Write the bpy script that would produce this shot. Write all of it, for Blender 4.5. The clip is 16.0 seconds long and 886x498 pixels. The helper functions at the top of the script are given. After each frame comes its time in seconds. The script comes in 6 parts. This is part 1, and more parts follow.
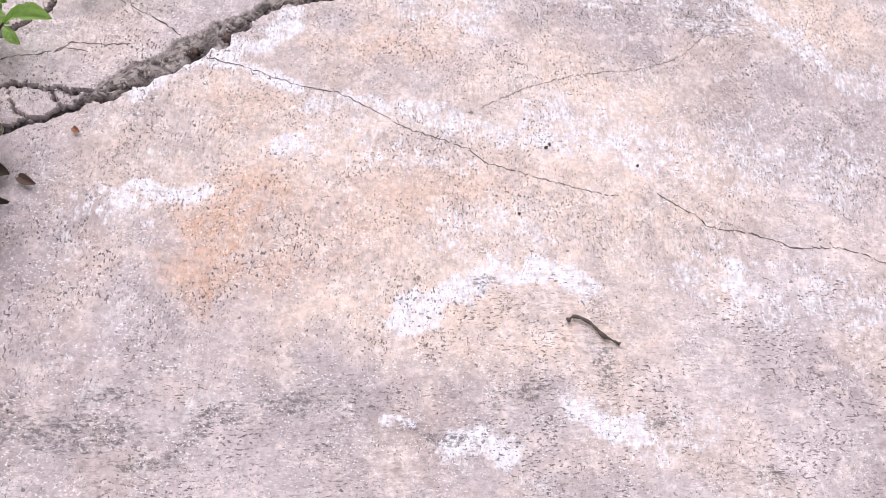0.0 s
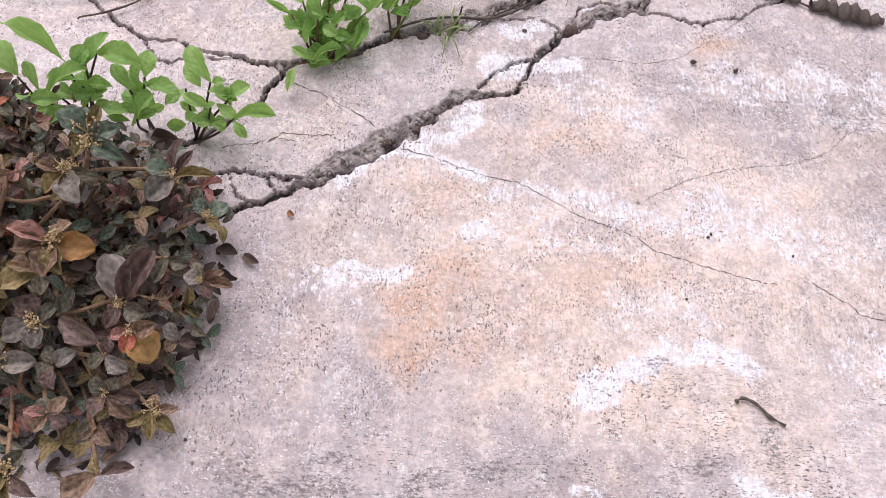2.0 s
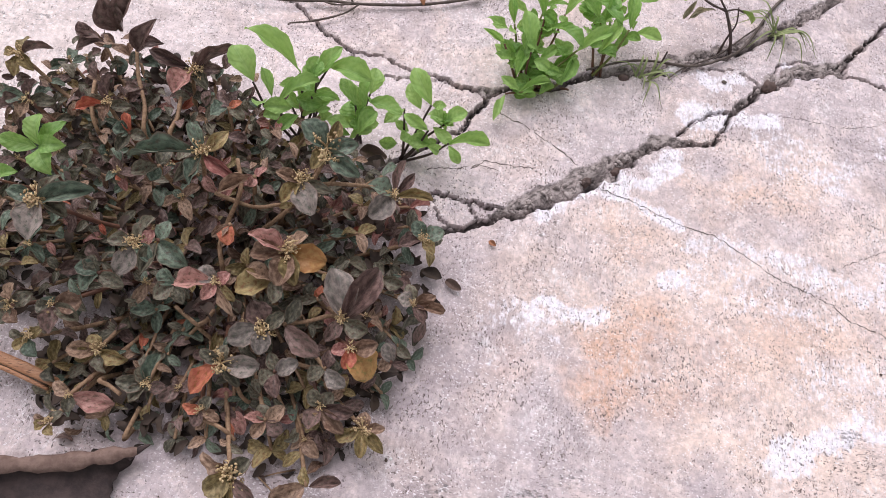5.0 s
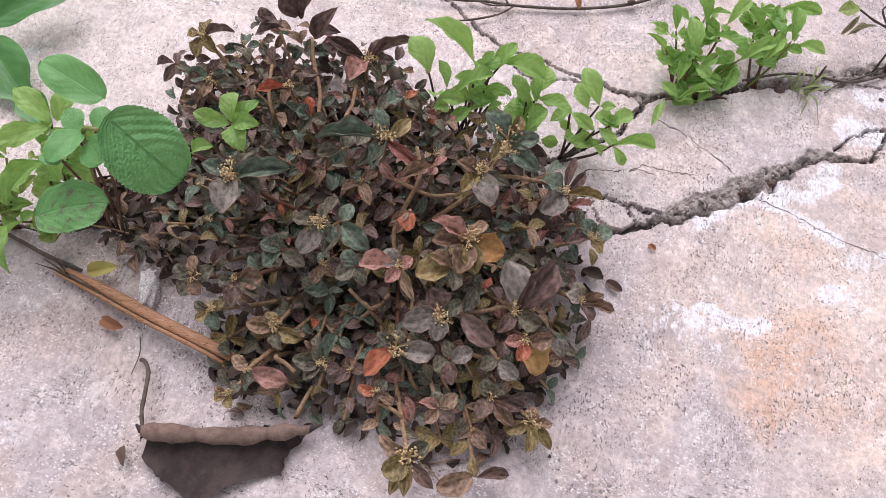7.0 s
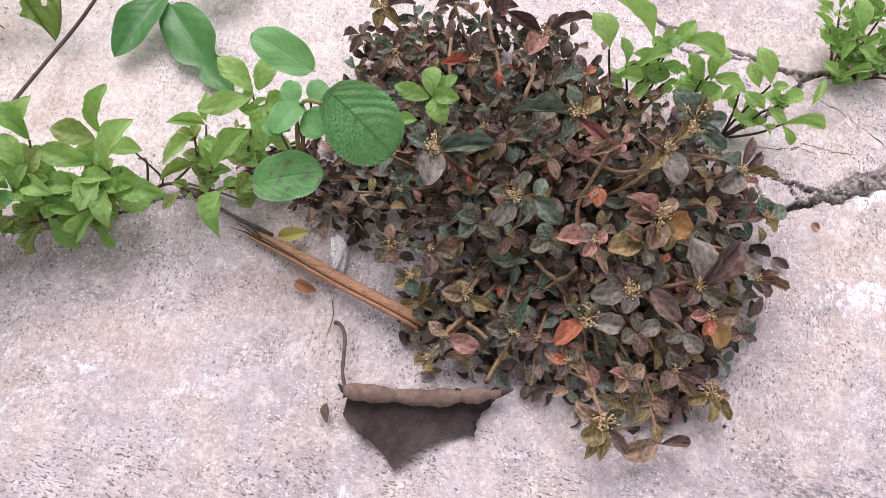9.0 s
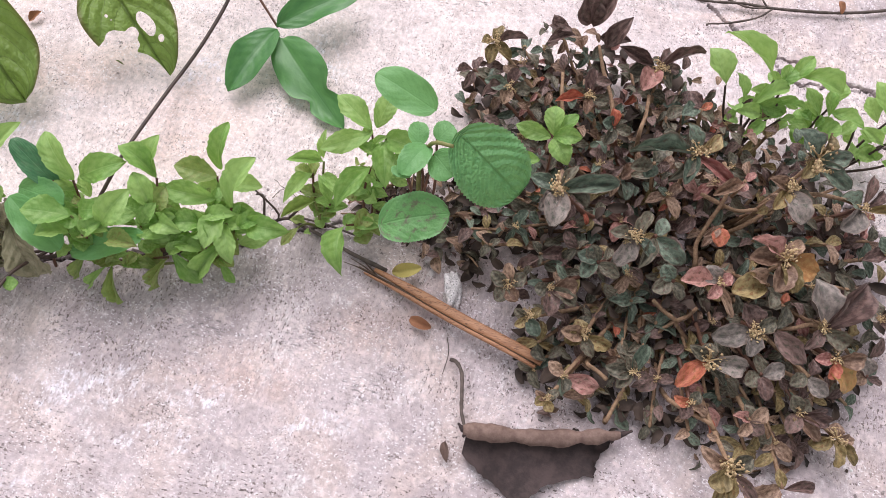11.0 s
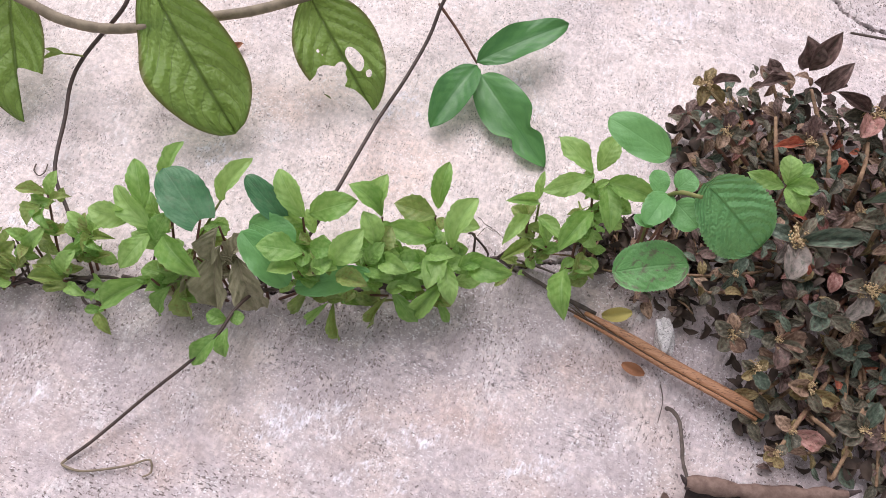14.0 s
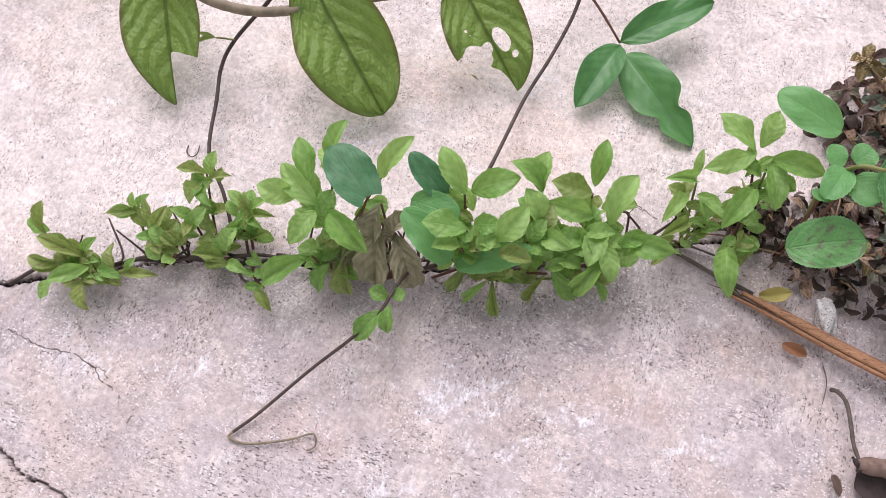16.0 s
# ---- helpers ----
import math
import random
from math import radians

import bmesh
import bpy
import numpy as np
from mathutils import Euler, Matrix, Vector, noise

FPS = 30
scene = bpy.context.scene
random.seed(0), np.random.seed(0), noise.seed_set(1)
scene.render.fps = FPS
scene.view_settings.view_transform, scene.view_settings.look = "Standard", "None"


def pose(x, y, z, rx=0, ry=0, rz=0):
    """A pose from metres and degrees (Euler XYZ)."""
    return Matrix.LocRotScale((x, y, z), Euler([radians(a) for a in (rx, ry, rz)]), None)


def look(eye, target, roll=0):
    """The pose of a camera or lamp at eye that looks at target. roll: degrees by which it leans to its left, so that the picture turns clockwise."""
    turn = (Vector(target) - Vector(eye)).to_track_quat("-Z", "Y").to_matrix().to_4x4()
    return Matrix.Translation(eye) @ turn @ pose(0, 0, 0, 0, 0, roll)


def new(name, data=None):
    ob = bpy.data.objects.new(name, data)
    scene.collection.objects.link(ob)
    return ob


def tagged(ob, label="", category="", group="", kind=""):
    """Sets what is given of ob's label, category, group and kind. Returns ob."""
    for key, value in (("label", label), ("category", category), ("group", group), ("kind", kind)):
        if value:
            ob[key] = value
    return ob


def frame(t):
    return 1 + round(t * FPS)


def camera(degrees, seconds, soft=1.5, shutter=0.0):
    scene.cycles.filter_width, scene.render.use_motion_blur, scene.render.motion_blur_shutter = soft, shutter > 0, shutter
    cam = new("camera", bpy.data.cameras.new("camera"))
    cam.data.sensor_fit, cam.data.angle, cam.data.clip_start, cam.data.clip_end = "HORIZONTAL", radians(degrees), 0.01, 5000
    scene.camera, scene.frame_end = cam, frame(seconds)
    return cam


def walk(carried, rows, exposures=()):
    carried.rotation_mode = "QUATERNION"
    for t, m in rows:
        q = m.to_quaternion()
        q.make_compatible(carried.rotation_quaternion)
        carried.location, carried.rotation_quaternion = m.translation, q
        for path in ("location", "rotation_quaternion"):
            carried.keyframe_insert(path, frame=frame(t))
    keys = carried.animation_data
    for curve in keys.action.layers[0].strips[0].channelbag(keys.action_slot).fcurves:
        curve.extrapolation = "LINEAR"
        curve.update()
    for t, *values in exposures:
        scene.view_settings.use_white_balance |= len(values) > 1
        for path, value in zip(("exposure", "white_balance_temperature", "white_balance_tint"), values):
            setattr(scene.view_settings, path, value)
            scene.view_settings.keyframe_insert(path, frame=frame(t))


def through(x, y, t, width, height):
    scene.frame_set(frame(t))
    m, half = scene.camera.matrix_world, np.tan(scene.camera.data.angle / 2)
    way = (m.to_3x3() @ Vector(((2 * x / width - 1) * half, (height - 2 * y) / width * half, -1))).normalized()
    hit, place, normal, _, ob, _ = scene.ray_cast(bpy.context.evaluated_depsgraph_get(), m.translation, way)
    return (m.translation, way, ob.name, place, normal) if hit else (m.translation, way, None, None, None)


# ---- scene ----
cam = camera(56.9, 16.0, 0.7)
PATH = [
    (0, (0.07, 0.103, 0.367), (0.301, 0.868, -1.467), 17.8),
    (0.5, (0.047, 0.107, 0.384), (0.258, 0.895, -1.443), 16.5),
    (1, (0.025, 0.109, 0.395), (0.215, 0.925, -1.42), 15.0),
    (1.5, (0.006, 0.108, 0.402), (0.168, 0.948, -1.406), 13.4),
    (2, (-0.011, 0.109, 0.405), (0.128, 0.948, -1.405), 12.7),
    (2.5, (-0.025, 0.111, 0.406), (0.091, 0.945, -1.409), 12.3),
    (3, (-0.04, 0.113, 0.407), (0.062, 0.943, -1.41), 12.7),
    (3.5, (-0.057, 0.116, 0.406), (0.042, 0.944, -1.412), 13.7),
    (5.8, (-0.128, 0.11, 0.397), (-0.072, 0.972, -1.407), 15.7),
    (6, (-0.133, 0.107, 0.395), (-0.095, 0.972, -1.407), 14.9),
    (6.5, (-0.15, 0.097, 0.392), (-0.15, 0.975, -1.405), 13.2),
    (7, (-0.169, 0.09, 0.39), (-0.192, 0.965, -1.408), 12.6),
    (7.5, (-0.188, 0.083, 0.391), (-0.237, 0.945, -1.413), 11.6),
    (8, (-0.208, 0.078, 0.393), (-0.272, 0.913, -1.423), 11.1),
    (8.5, (-0.229, 0.074, 0.396), (-0.286, 0.881, -1.433), 11.8),
    (9, (-0.25, 0.072, 0.398), (-0.293, 0.841, -1.448), 12.6),
    (9.2, (-0.255, 0.072, 0.4), (-0.302, 0.824, -1.453), 12.3),
    (11.3, (-0.304, 0.079, 0.402), (-0.431, 0.838, -1.444), 7.6),
    (11.5, (-0.31, 0.081, 0.404), (-0.442, 0.845, -1.44), 7.6),
    (12, (-0.325, 0.081, 0.405), (-0.478, 0.856, -1.432), 6.6),
    (12.5, (-0.341, 0.08, 0.406), (-0.506, 0.843, -1.435), 5.9),
    (13, (-0.358, 0.076, 0.405), (-0.531, 0.832, -1.439), 5.6),
    (13.5, (-0.374, 0.072, 0.404), (-0.561, 0.821, -1.44), 4.7),
    (14, (-0.386, 0.066, 0.402), (-0.599, 0.809, -1.442), 3.0),
    (14.5, (-0.397, 0.062, 0.401), (-0.639, 0.785, -1.448), 0.7),
    (15, (-0.409, 0.054, 0.4), (-0.677, 0.767, -1.449), -1.3),
    (15.5, (-0.421, 0.046, 0.399), (-0.716, 0.751, -1.449), -3.2),
    (16, (-0.435, 0.038, 0.398), (-0.752, 0.745, -1.446), -4.4),
]
walk(cam, [(t, look(eye, target, roll)) for t, eye, target, roll in PATH], [(0, 0.40), (3.5, 0.42), (6, 0.43), (7, 0.46), (8, 0.56), (9, 0.60), (11.5, 0.62), (12.5, 0.44), (13.5, 0.46), (14.5, 0.51), (16, 0.52)])

# ---- light: a bright overcast day, the light strongest from behind the plants ----
world = bpy.data.worlds.new("world")
scene.world = world
world.use_nodes = True
wn, wl = world.node_tree.nodes, world.node_tree.links
sky = wn.new("ShaderNodeTexSky")
sky.sky_type, sky.sun_disc, sky.sun_elevation, sky.sun_rotation = "NISHITA", False, radians(54), radians(-28)
grey = wn.new("ShaderNodeHueSaturation")
grey.inputs["Saturation"].default_value = 0.12
wl.new(sky.outputs[0], grey.inputs["Color"])
wl.new(grey.outputs[0], wn["Background"].inputs[0])
wn["Background"].inputs[1].default_value = 0.11
sun_data = bpy.data.lights.new("sun", "SUN")
sun_data.energy, sun_data.angle, sun_data.color = 1.95, radians(50), (0.985, 0.925, 0.99)
sun = new("sun", sun_data)
sun.matrix_world = look((-0.95, 1.8, 2.8), (0, 0, 0))

MM = 0.001


# ---- materials ----
class Nodes:
    """Short way to write a node tree."""

    def __init__(self, name):
        self.mat = bpy.data.materials.new(name)
        self.mat.use_nodes = True
        self.tree = self.mat.node_tree
        self.shader = self.tree.nodes["Principled BSDF"]
        self.out = self.tree.nodes["Material Output"]

    def add(self, kind, **inputs):
        node = self.tree.nodes.new("ShaderNode" + kind)
        for key, value in inputs.items():
            self.put(node.inputs[key.replace("_", " ")], value)
        return node

    def put(self, socket, value):
        if isinstance(value, bpy.types.NodeSocket):
            self.tree.links.new(value, socket)
        else:
            socket.default_value = value

    def noise(self, vec, scale, detail=3.0, rough=0.55, warp=0.0):
        n = self.add("TexNoise", Scale=scale, Detail=detail, Roughness=rough, Distortion=warp)
        if vec is not None:
            self.put(n.inputs["Vector"], vec)
        return n.outputs["Fac"]

    def math(self, op, a, b=0.0, c=0.0, clamp=False):
        n = self.add("Math")
        n.operation, n.use_clamp = op, clamp
        for socket, value in zip(n.inputs, (a, b, c)):
            self.put(socket, value)
        return n.outputs[0]

    def band(self, value, lo, hi, to0=0.0, to1=1.0):
        n = self.add("MapRange", Value=value)
        n.interpolation_type = "SMOOTHSTEP"
        for key, v in (("From Min", lo), ("From Max", hi), ("To Min", to0), ("To Max", to1)):
            self.put(n.inputs[key], v)
        return n.outputs[0]

    def mix(self, fac, a, b, blend="MIX"):
        n = self.add("Mix")
        n.data_type, n.blend_type = "RGBA", blend
        self.put(n.inputs[0], fac)
        for socket, value in ((n.inputs[6], a), (n.inputs[7], b)):
            self.put(socket, (*value, 1.0) if isinstance(value, tuple) and len(value) == 3 else value)
        return n.outputs[2]

    def stretch(self, vec, scale, turn=0.0):
        n = self.add("Mapping", Vector=vec)
        n.inputs["Scale"].default_value = scale
        n.inputs["Rotation"].default_value = (0, 0, radians(turn))
        return n.outputs[0]

    def attribute(self, name):
        n = self.add("Attribute")
        n.attribute_name = name
        return n.outputs["Fac"]

    def bump(self, height, strength, distance):
        n = self.add("Bump", Height=height, Strength=strength, Distance=distance)
        self.put(self.shader.inputs["Normal"], n.outputs[0])
        return n.outputs[0]

    def done(self, colour, rough, metal=0.0):
        self.put(self.shader.inputs["Base Color"], (*colour, 1.0) if isinstance(colour, tuple) else colour)
        self.put(self.shader.inputs["Roughness"], rough)
        self.shader.inputs["Metallic"].default_value = metal
        return self.mat


def concrete_material():
    k = Nodes("weathered_concrete")
    p = k.add("NewGeometry").outputs["Position"]
    blotch = k.noise(p, 9, 5, 0.6, 0.4)
    patch = k.noise(p, 38, 5, 0.62, 0.3)
    grain = k.noise(p, 330, 4, 0.65)
    fine = k.noise(p, 1100, 2, 0.6)
    brush = k.noise(k.stretch(p, (620, 130, 300), 8), 1.0, 3, 0.6)
    swirl = k.noise(k.stretch(p, (110, 560, 300), -12), 1.0, 3, 0.6)
    col = k.mix(k.band(blotch, 0.34, 0.68), (0.455, 0.378, 0.395), (0.66, 0.56, 0.58))
    col = k.mix(k.band(patch, 0.34, 0.68, 0.0, 0.45), col, (0.72, 0.615, 0.635))
    warm = k.noise(p, 14, 4, 0.6, 0.6)
    col = k.mix(k.band(warm, 0.46, 0.68, 0.0, 0.5), col, (0.76, 0.585, 0.51))
    cream = k.math("MULTIPLY", k.attribute("cream"), k.band(k.noise(p, 55, 5, 0.68, 0.5), 0.30, 0.66, 0.25, 1.0))
    col = k.mix(k.math("MULTIPLY", cream, 0.85), col, (0.86, 0.67, 0.585))
    pale = k.math("MULTIPLY", k.attribute("pale"), k.band(k.noise(p, 13, 4, 0.6, 0.4), 0.30, 0.66, 0.35, 0.85))
    col = k.mix(pale, col, (0.87, 0.75, 0.725))
    blot = k.noise(p, 120, 5, 0.68, 0.4)
    mottle = k.noise(p, 75, 6, 0.7, 0.3)
    col = k.mix(k.band(mottle, 0.50, 0.66, 0.0, 0.34), col, (0.40, 0.32, 0.30))
    col = k.mix(k.band(mottle, 0.36, 0.50, 0.5, 0.0), col, (0.93, 0.79, 0.76))
    # grey dirt, with the plants' soft shade painted into the same colour
    grime_shade = k.math("MULTIPLY", k.attribute("grime_shade"), k.band(k.noise(p, 30, 5, 0.65, 0.4), 0.25, 0.70, 0.35, 1.0))
    col = k.mix(k.math("MULTIPLY", grime_shade, 0.8), col, (0.32, 0.265, 0.285))
    orange = k.math("MULTIPLY", k.attribute("orange"), k.band(blot, 0.28, 0.62, 0.25, 1.0))
    col = k.mix(k.math("MULTIPLY", orange, 0.7, clamp=True), col, (0.70, 0.40, 0.25))
    streak = k.noise(k.stretch(p, (520, 210, 300), 6), 1.0, 4, 0.66)
    white = k.band(k.math("ADD", k.attribute("white"), k.math("MULTIPLY", k.math("SUBTRACT", k.math("ADD", blot, streak), 1.0), 2.1)), 0.36, 1.1)
    col = k.mix(k.math("MULTIPLY", white, 0.95), col, (0.88, 0.835, 0.91))
    flake = k.band(streak, 0.42, 0.60)
    crust = k.math("MULTIPLY", k.band(k.noise(p, 45, 6, 0.72, 0.5), 0.52, 0.68), flake)
    col = k.mix(k.math("MULTIPLY", crust, 0.6), col, (0.90, 0.85, 0.87))
    film = k.noise(k.stretch(p, (190, 640, 300), -6), 1.0, 6, 0.75)
    dark = k.band(k.math("ADD", k.attribute("dark"), k.math("MULTIPLY", k.math("SUBTRACT", film, 0.5), 4.2)), 0.5, 1.05)
    dark = k.math("MULTIPLY", dark, k.band(k.noise(p, 420, 4, 0.7), 0.40, 0.58, 0.12, 1.0))
    col = k.mix(k.math("MULTIPLY", dark, 0.85), col, (0.15, 0.135, 0.14))
    grey_film = k.math("MULTIPLY", k.band(k.noise(p, 24, 5, 0.65, 0.3), 0.50, 0.70), k.band(film, 0.44, 0.62))
    col = k.mix(k.math("MULTIPLY", grey_film, 0.3), col, (0.25, 0.225, 0.235))
    place = k.add("SeparateXYZ", Vector=p)
    # trowel marks run away from the crack on its near side and across further off
    across = k.band(k.math("ADD", k.math("SUBTRACT", place.outputs[1], k.math("MULTIPLY", place.outputs[0], 0.2)), k.math("MULTIPLY", k.noise(p, 16, 3), 0.16)), 0.25, 0.31, 1.0, 0.0)
    marks = k.mix(across, k.math("MULTIPLY", k.band(brush, 0.50, 0.60), k.band(k.noise(p, 21, 3), 0.42, 0.60)), k.math("MULTIPLY", k.band(swirl, 0.50, 0.60), k.band(k.noise(p, 19, 3, 0.5, 0.2), 0.42, 0.60)))
    col = k.mix(k.math("MULTIPLY", marks, 0.24), col, (0.26, 0.22, 0.215))
    pale_marks = k.mix(across, k.band(brush, 0.44, 0.34), k.band(swirl, 0.44, 0.34))
    col = k.mix(k.math("MULTIPLY", k.math("MULTIPLY", pale_marks, k.band(k.noise(p, 31, 4, 0.6), 0.50, 0.64)), 0.42), col, (0.90, 0.84, 0.86))
    col = k.mix(1.0, col, k.band(grain, 0.30, 0.72, 0.84, 1.16), "MULTIPLY")
    crowd = k.math("MULTIPLY", k.band(k.noise(p, 34, 4, 0.65), 0.40, 0.62), k.band(k.noise(p, 11, 3), 0.32, 0.60, 0.25, 1.0))
    upright = k.noise(k.stretch(p, (900, 520, 500), 8), 1.0, 2, 0.5)
    lying = k.noise(k.stretch(p, (430, 950, 500), -6), 1.0, 2, 0.5)
    pit = k.math("MULTIPLY", k.band(k.mix(across, upright, lying), 0.585, 0.635), k.band(crowd, 0.0, 0.8, 0.22, 1.0))
    pit = k.math("MULTIPLY", pit, k.band(k.attribute("pale"), 0.0, 1.0, 1.0, 0.6))
    col = k.mix(k.math("MULTIPLY", pit, 0.9), col, k.mix(k.band(blot, 0.4, 0.6), (0.11, 0.085, 0.078), (0.27, 0.215, 0.20)))
    speck = k.math("MULTIPLY", k.band(k.noise(k.stretch(p, (1150, 700, 600), -4), 1.0, 2, 0.5), 0.60, 0.66), k.band(k.noise(p, 60, 4, 0.6), 0.46, 0.64))
    col = k.mix(k.math("MULTIPLY", speck, 0.9), col, (0.15, 0.11, 0.10))
    chalk = k.math("MULTIPLY", k.band(k.noise(k.stretch(p, (760, 1050, 600), 14), 1.0, 2, 0.5), 0.605, 0.645), k.band(k.noise(p, 48, 4, 0.65), 0.36, 0.60))
    col = k.mix(k.math("MULTIPLY", chalk, 0.7), col, (0.93, 0.885, 0.92))
    dot = k.band(k.noise(p, 300, 2, 0.5), 0.70, 0.74)
    col = k.mix(k.math("MULTIPLY", dot, 0.65), col, (0.08, 0.066, 0.064))
    soil = k.attribute("soil")
    dirt = k.mix(k.band(k.noise(k.stretch(k.stretch(p, (1, 1, 1), -36), (260, 800, 500)), 1.0, 4, 0.7), 0.36, 0.64), (0.095, 0.077, 0.074), (0.36, 0.30, 0.29))
    dirt = k.mix(k.band(k.noise(p, 210, 5, 0.75), 0.46, 0.58, 0.0, 0.85), dirt, (0.48, 0.41, 0.395))
    # shade of the slots and thin cracks, painted dark over the dirt
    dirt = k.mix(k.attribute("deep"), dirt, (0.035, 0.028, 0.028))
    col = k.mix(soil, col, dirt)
    height = k.math("ADD", k.math("MULTIPLY", grain, 0.6), k.math("ADD", k.math("MULTIPLY", fine, 0.35), k.math("MULTIPLY", brush, 0.2)))
    height = k.math("SUBTRACT", height, k.math("MULTIPLY", pit, 0.6))
    k.bump(height, 0.7, 0.0008)
    return k.done(col, k.band(patch, 0.3, 0.7, 0.93, 0.8))


def leaf_material(name, deep, pale, vein=(0.2, 0.3, 0.08), rough=0.45, through=0.3, veins=7.0, relief=0.35, blotch=None, edge=None, slope=0.25, depth=0.0008, lines=0.55, crinkle=0.0, gloss=0.5, patchy=0.45, ridge=1.0):
    """A leaf: two tones of blade, veins that follow the blade's own axes, a little light through it."""
    k = Nodes(name)
    uv = k.add("TexCoord").outputs["UV"]
    split = k.add("SeparateXYZ", Vector=uv)
    side = k.math("MULTIPLY", k.math("ABSOLUTE", k.math("SUBTRACT", split.outputs[0], 0.5)), 2.0)
    along = split.outputs[1]
    chance = k.add("ObjectInfo").outputs["Random"]
    island = k.add("NewGeometry").outputs["Random Per Island"]
    mixed = k.math("FRACT", k.math("ADD", chance, island))
    p = k.add("TexCoord").outputs["Object"]
    shade = k.noise(k.stretch(uv, (3, 3, 3)), 1.6, 4, 0.6)
    tone = k.math("ADD", k.math("MULTIPLY", mixed, 0.7), k.band(shade, 0.3, 0.7, 0.3 - patchy, patchy), clamp=True)
    col = k.mix(tone, deep, pale)
    bend = k.math("MULTIPLY", k.math("POWER", side, 1.4), slope)
    stray = k.math("MULTIPLY", k.math("SUBTRACT", k.noise(k.stretch(uv, (5, 5, 5)), 1.0, 2), 0.5), 0.10)
    wave = k.math("FRACT", k.math("MULTIPLY", k.math("ADD", k.math("SUBTRACT", along, bend), stray), veins))
    rib = k.math("ABSOLUTE", k.math("SUBTRACT", wave, 0.5))
    rib_line = k.band(rib, 0.0, 0.07, 1.0, 0.0)
    mid = k.band(side, 0.0, 0.07, 1.0, 0.0)
    line = k.math("MAXIMUM", mid, k.math("MULTIPLY", rib_line, 0.55))
    col = k.mix(k.math("MULTIPLY", line, lines), col, vein)
    if blotch:
        spot = k.math("MULTIPLY", k.band(k.noise(k.stretch(uv, (4, 4, 4)), 1.5, 4, 0.6, 0.5), 0.50, 0.66), k.band(mixed, 0.3, 0.7, 0.3, 1.0))
        col = k.mix(k.math("MULTIPLY", spot, 0.8), col, blotch)
    if edge:
        col = k.mix(k.band(side, 0.86, 1.0, 0.0, 0.8), col, edge)
    bulge = k.math("ADD", k.math("MULTIPLY", k.band(rib, 0.0, 0.5), ridge), k.math("MULTIPLY", k.noise(k.stretch(uv, (16, 26, 10)), 1.0, 3), 0.9))
    bulge = k.math("SUBTRACT", bulge, k.math("MULTIPLY", mid, 0.8))
    if crinkle:
        cell = k.add("TexVoronoi", Vector=k.stretch(uv, (1.0, 1.6, 1.0)), Scale=crinkle)
        cell.feature = "DISTANCE_TO_EDGE"
        net = k.band(cell.outputs["Distance"], 0.0, 0.35)
        bulge = k.math("ADD", bulge, k.math("MULTIPLY", net, 0.25))
        col = k.mix(k.band(cell.outputs["Distance"], 0.0, 0.07, 0.14, 0.0), col, vein)
    normal = k.bump(bulge, relief, depth)
    mat = k.done(col, k.band(shade, 0.3, 0.7, rough + 0.08, rough - 0.06))
    k.shader.inputs["Specular IOR Level"].default_value = gloss
    if through:
        glow = k.add("BsdfTranslucent", Color=k.mix(0.5, col, (0.42, 0.63, 0.13)) if through > 0.2 else col, Normal=normal)
        both = k.add("MixShader", Fac=through)
        k.put(both.inputs[1], k.shader.outputs[0])
        k.put(both.inputs[2], glow.outputs[0])
        k.put(k.out.inputs["Surface"], both.outputs[0])
    return mat


def plain_material(name, a, b, scale=200.0, rough=0.8, relief=0.4, depth=0.0005, stretch=(1, 1, 1), fleck=None):
    k = Nodes(name)
    p = k.stretch(k.add("TexCoord").outputs["Object"], stretch)
    n = k.noise(p, scale, 5, 0.65)
    chance = k.add("ObjectInfo").outputs["Random"]
    island = k.add("NewGeometry").outputs["Random Per Island"]
    tone = k.math("ADD", k.band(n, 0.32, 0.68, 0.0, 0.75), k.math("MULTIPLY", k.math("FRACT", k.math("ADD", chance, island)), 0.3), clamp=True)
    col = k.mix(tone, a, b)
    if fleck:
        col = k.mix(k.band(k.noise(p, scale * 3, 3, 0.6), 0.56, 0.64), col, fleck)
    k.bump(n, relief, depth)
    return k.done(col, rough)


CONCRETE = concrete_material()
GREEN = leaf_material("fresh_green_leaf", (0.15, 0.32, 0.065), (0.38, 0.565, 0.185), (0.42, 0.60, 0.23), 0.5, 0.4, 6, 0.25, lines=0.3)
GREEN_DULL = leaf_material("dull_green_leaf", (0.16, 0.24, 0.06), (0.37, 0.43, 0.15), (0.30, 0.30, 0.12), 0.5, 0.3, 6, 0.25, lines=0.3, blotch=(0.24, 0.15, 0.06))
WITHER = leaf_material("withered_leaf", (0.25, 0.235, 0.14), (0.47, 0.42, 0.29), (0.30, 0.24, 0.17), 0.7, 0.19, 6, 0.6, blotch=(0.14, 0.15, 0.07))
MINT_BIG = leaf_material("big_crinkled_leaf", (0.10, 0.30, 0.10), (0.16, 0.39, 0.14), (0.055, 0.21, 0.06), 0.55, 0.22, 6, 0.9, slope=0.5, depth=0.0014, lines=0.5, crinkle=13.0, edge=(0.20, 0.42, 0.17))
MINT = leaf_material("crinkled_green_leaf", (0.09, 0.26, 0.075), (0.15, 0.37, 0.12), (0.19, 0.42, 0.15), 0.5, 0.22, 6, 0.25, slope=0.45, depth=0.0006, lines=0.12, crinkle=9.0, edge=(0.20, 0.42, 0.17), ridge=0.35)
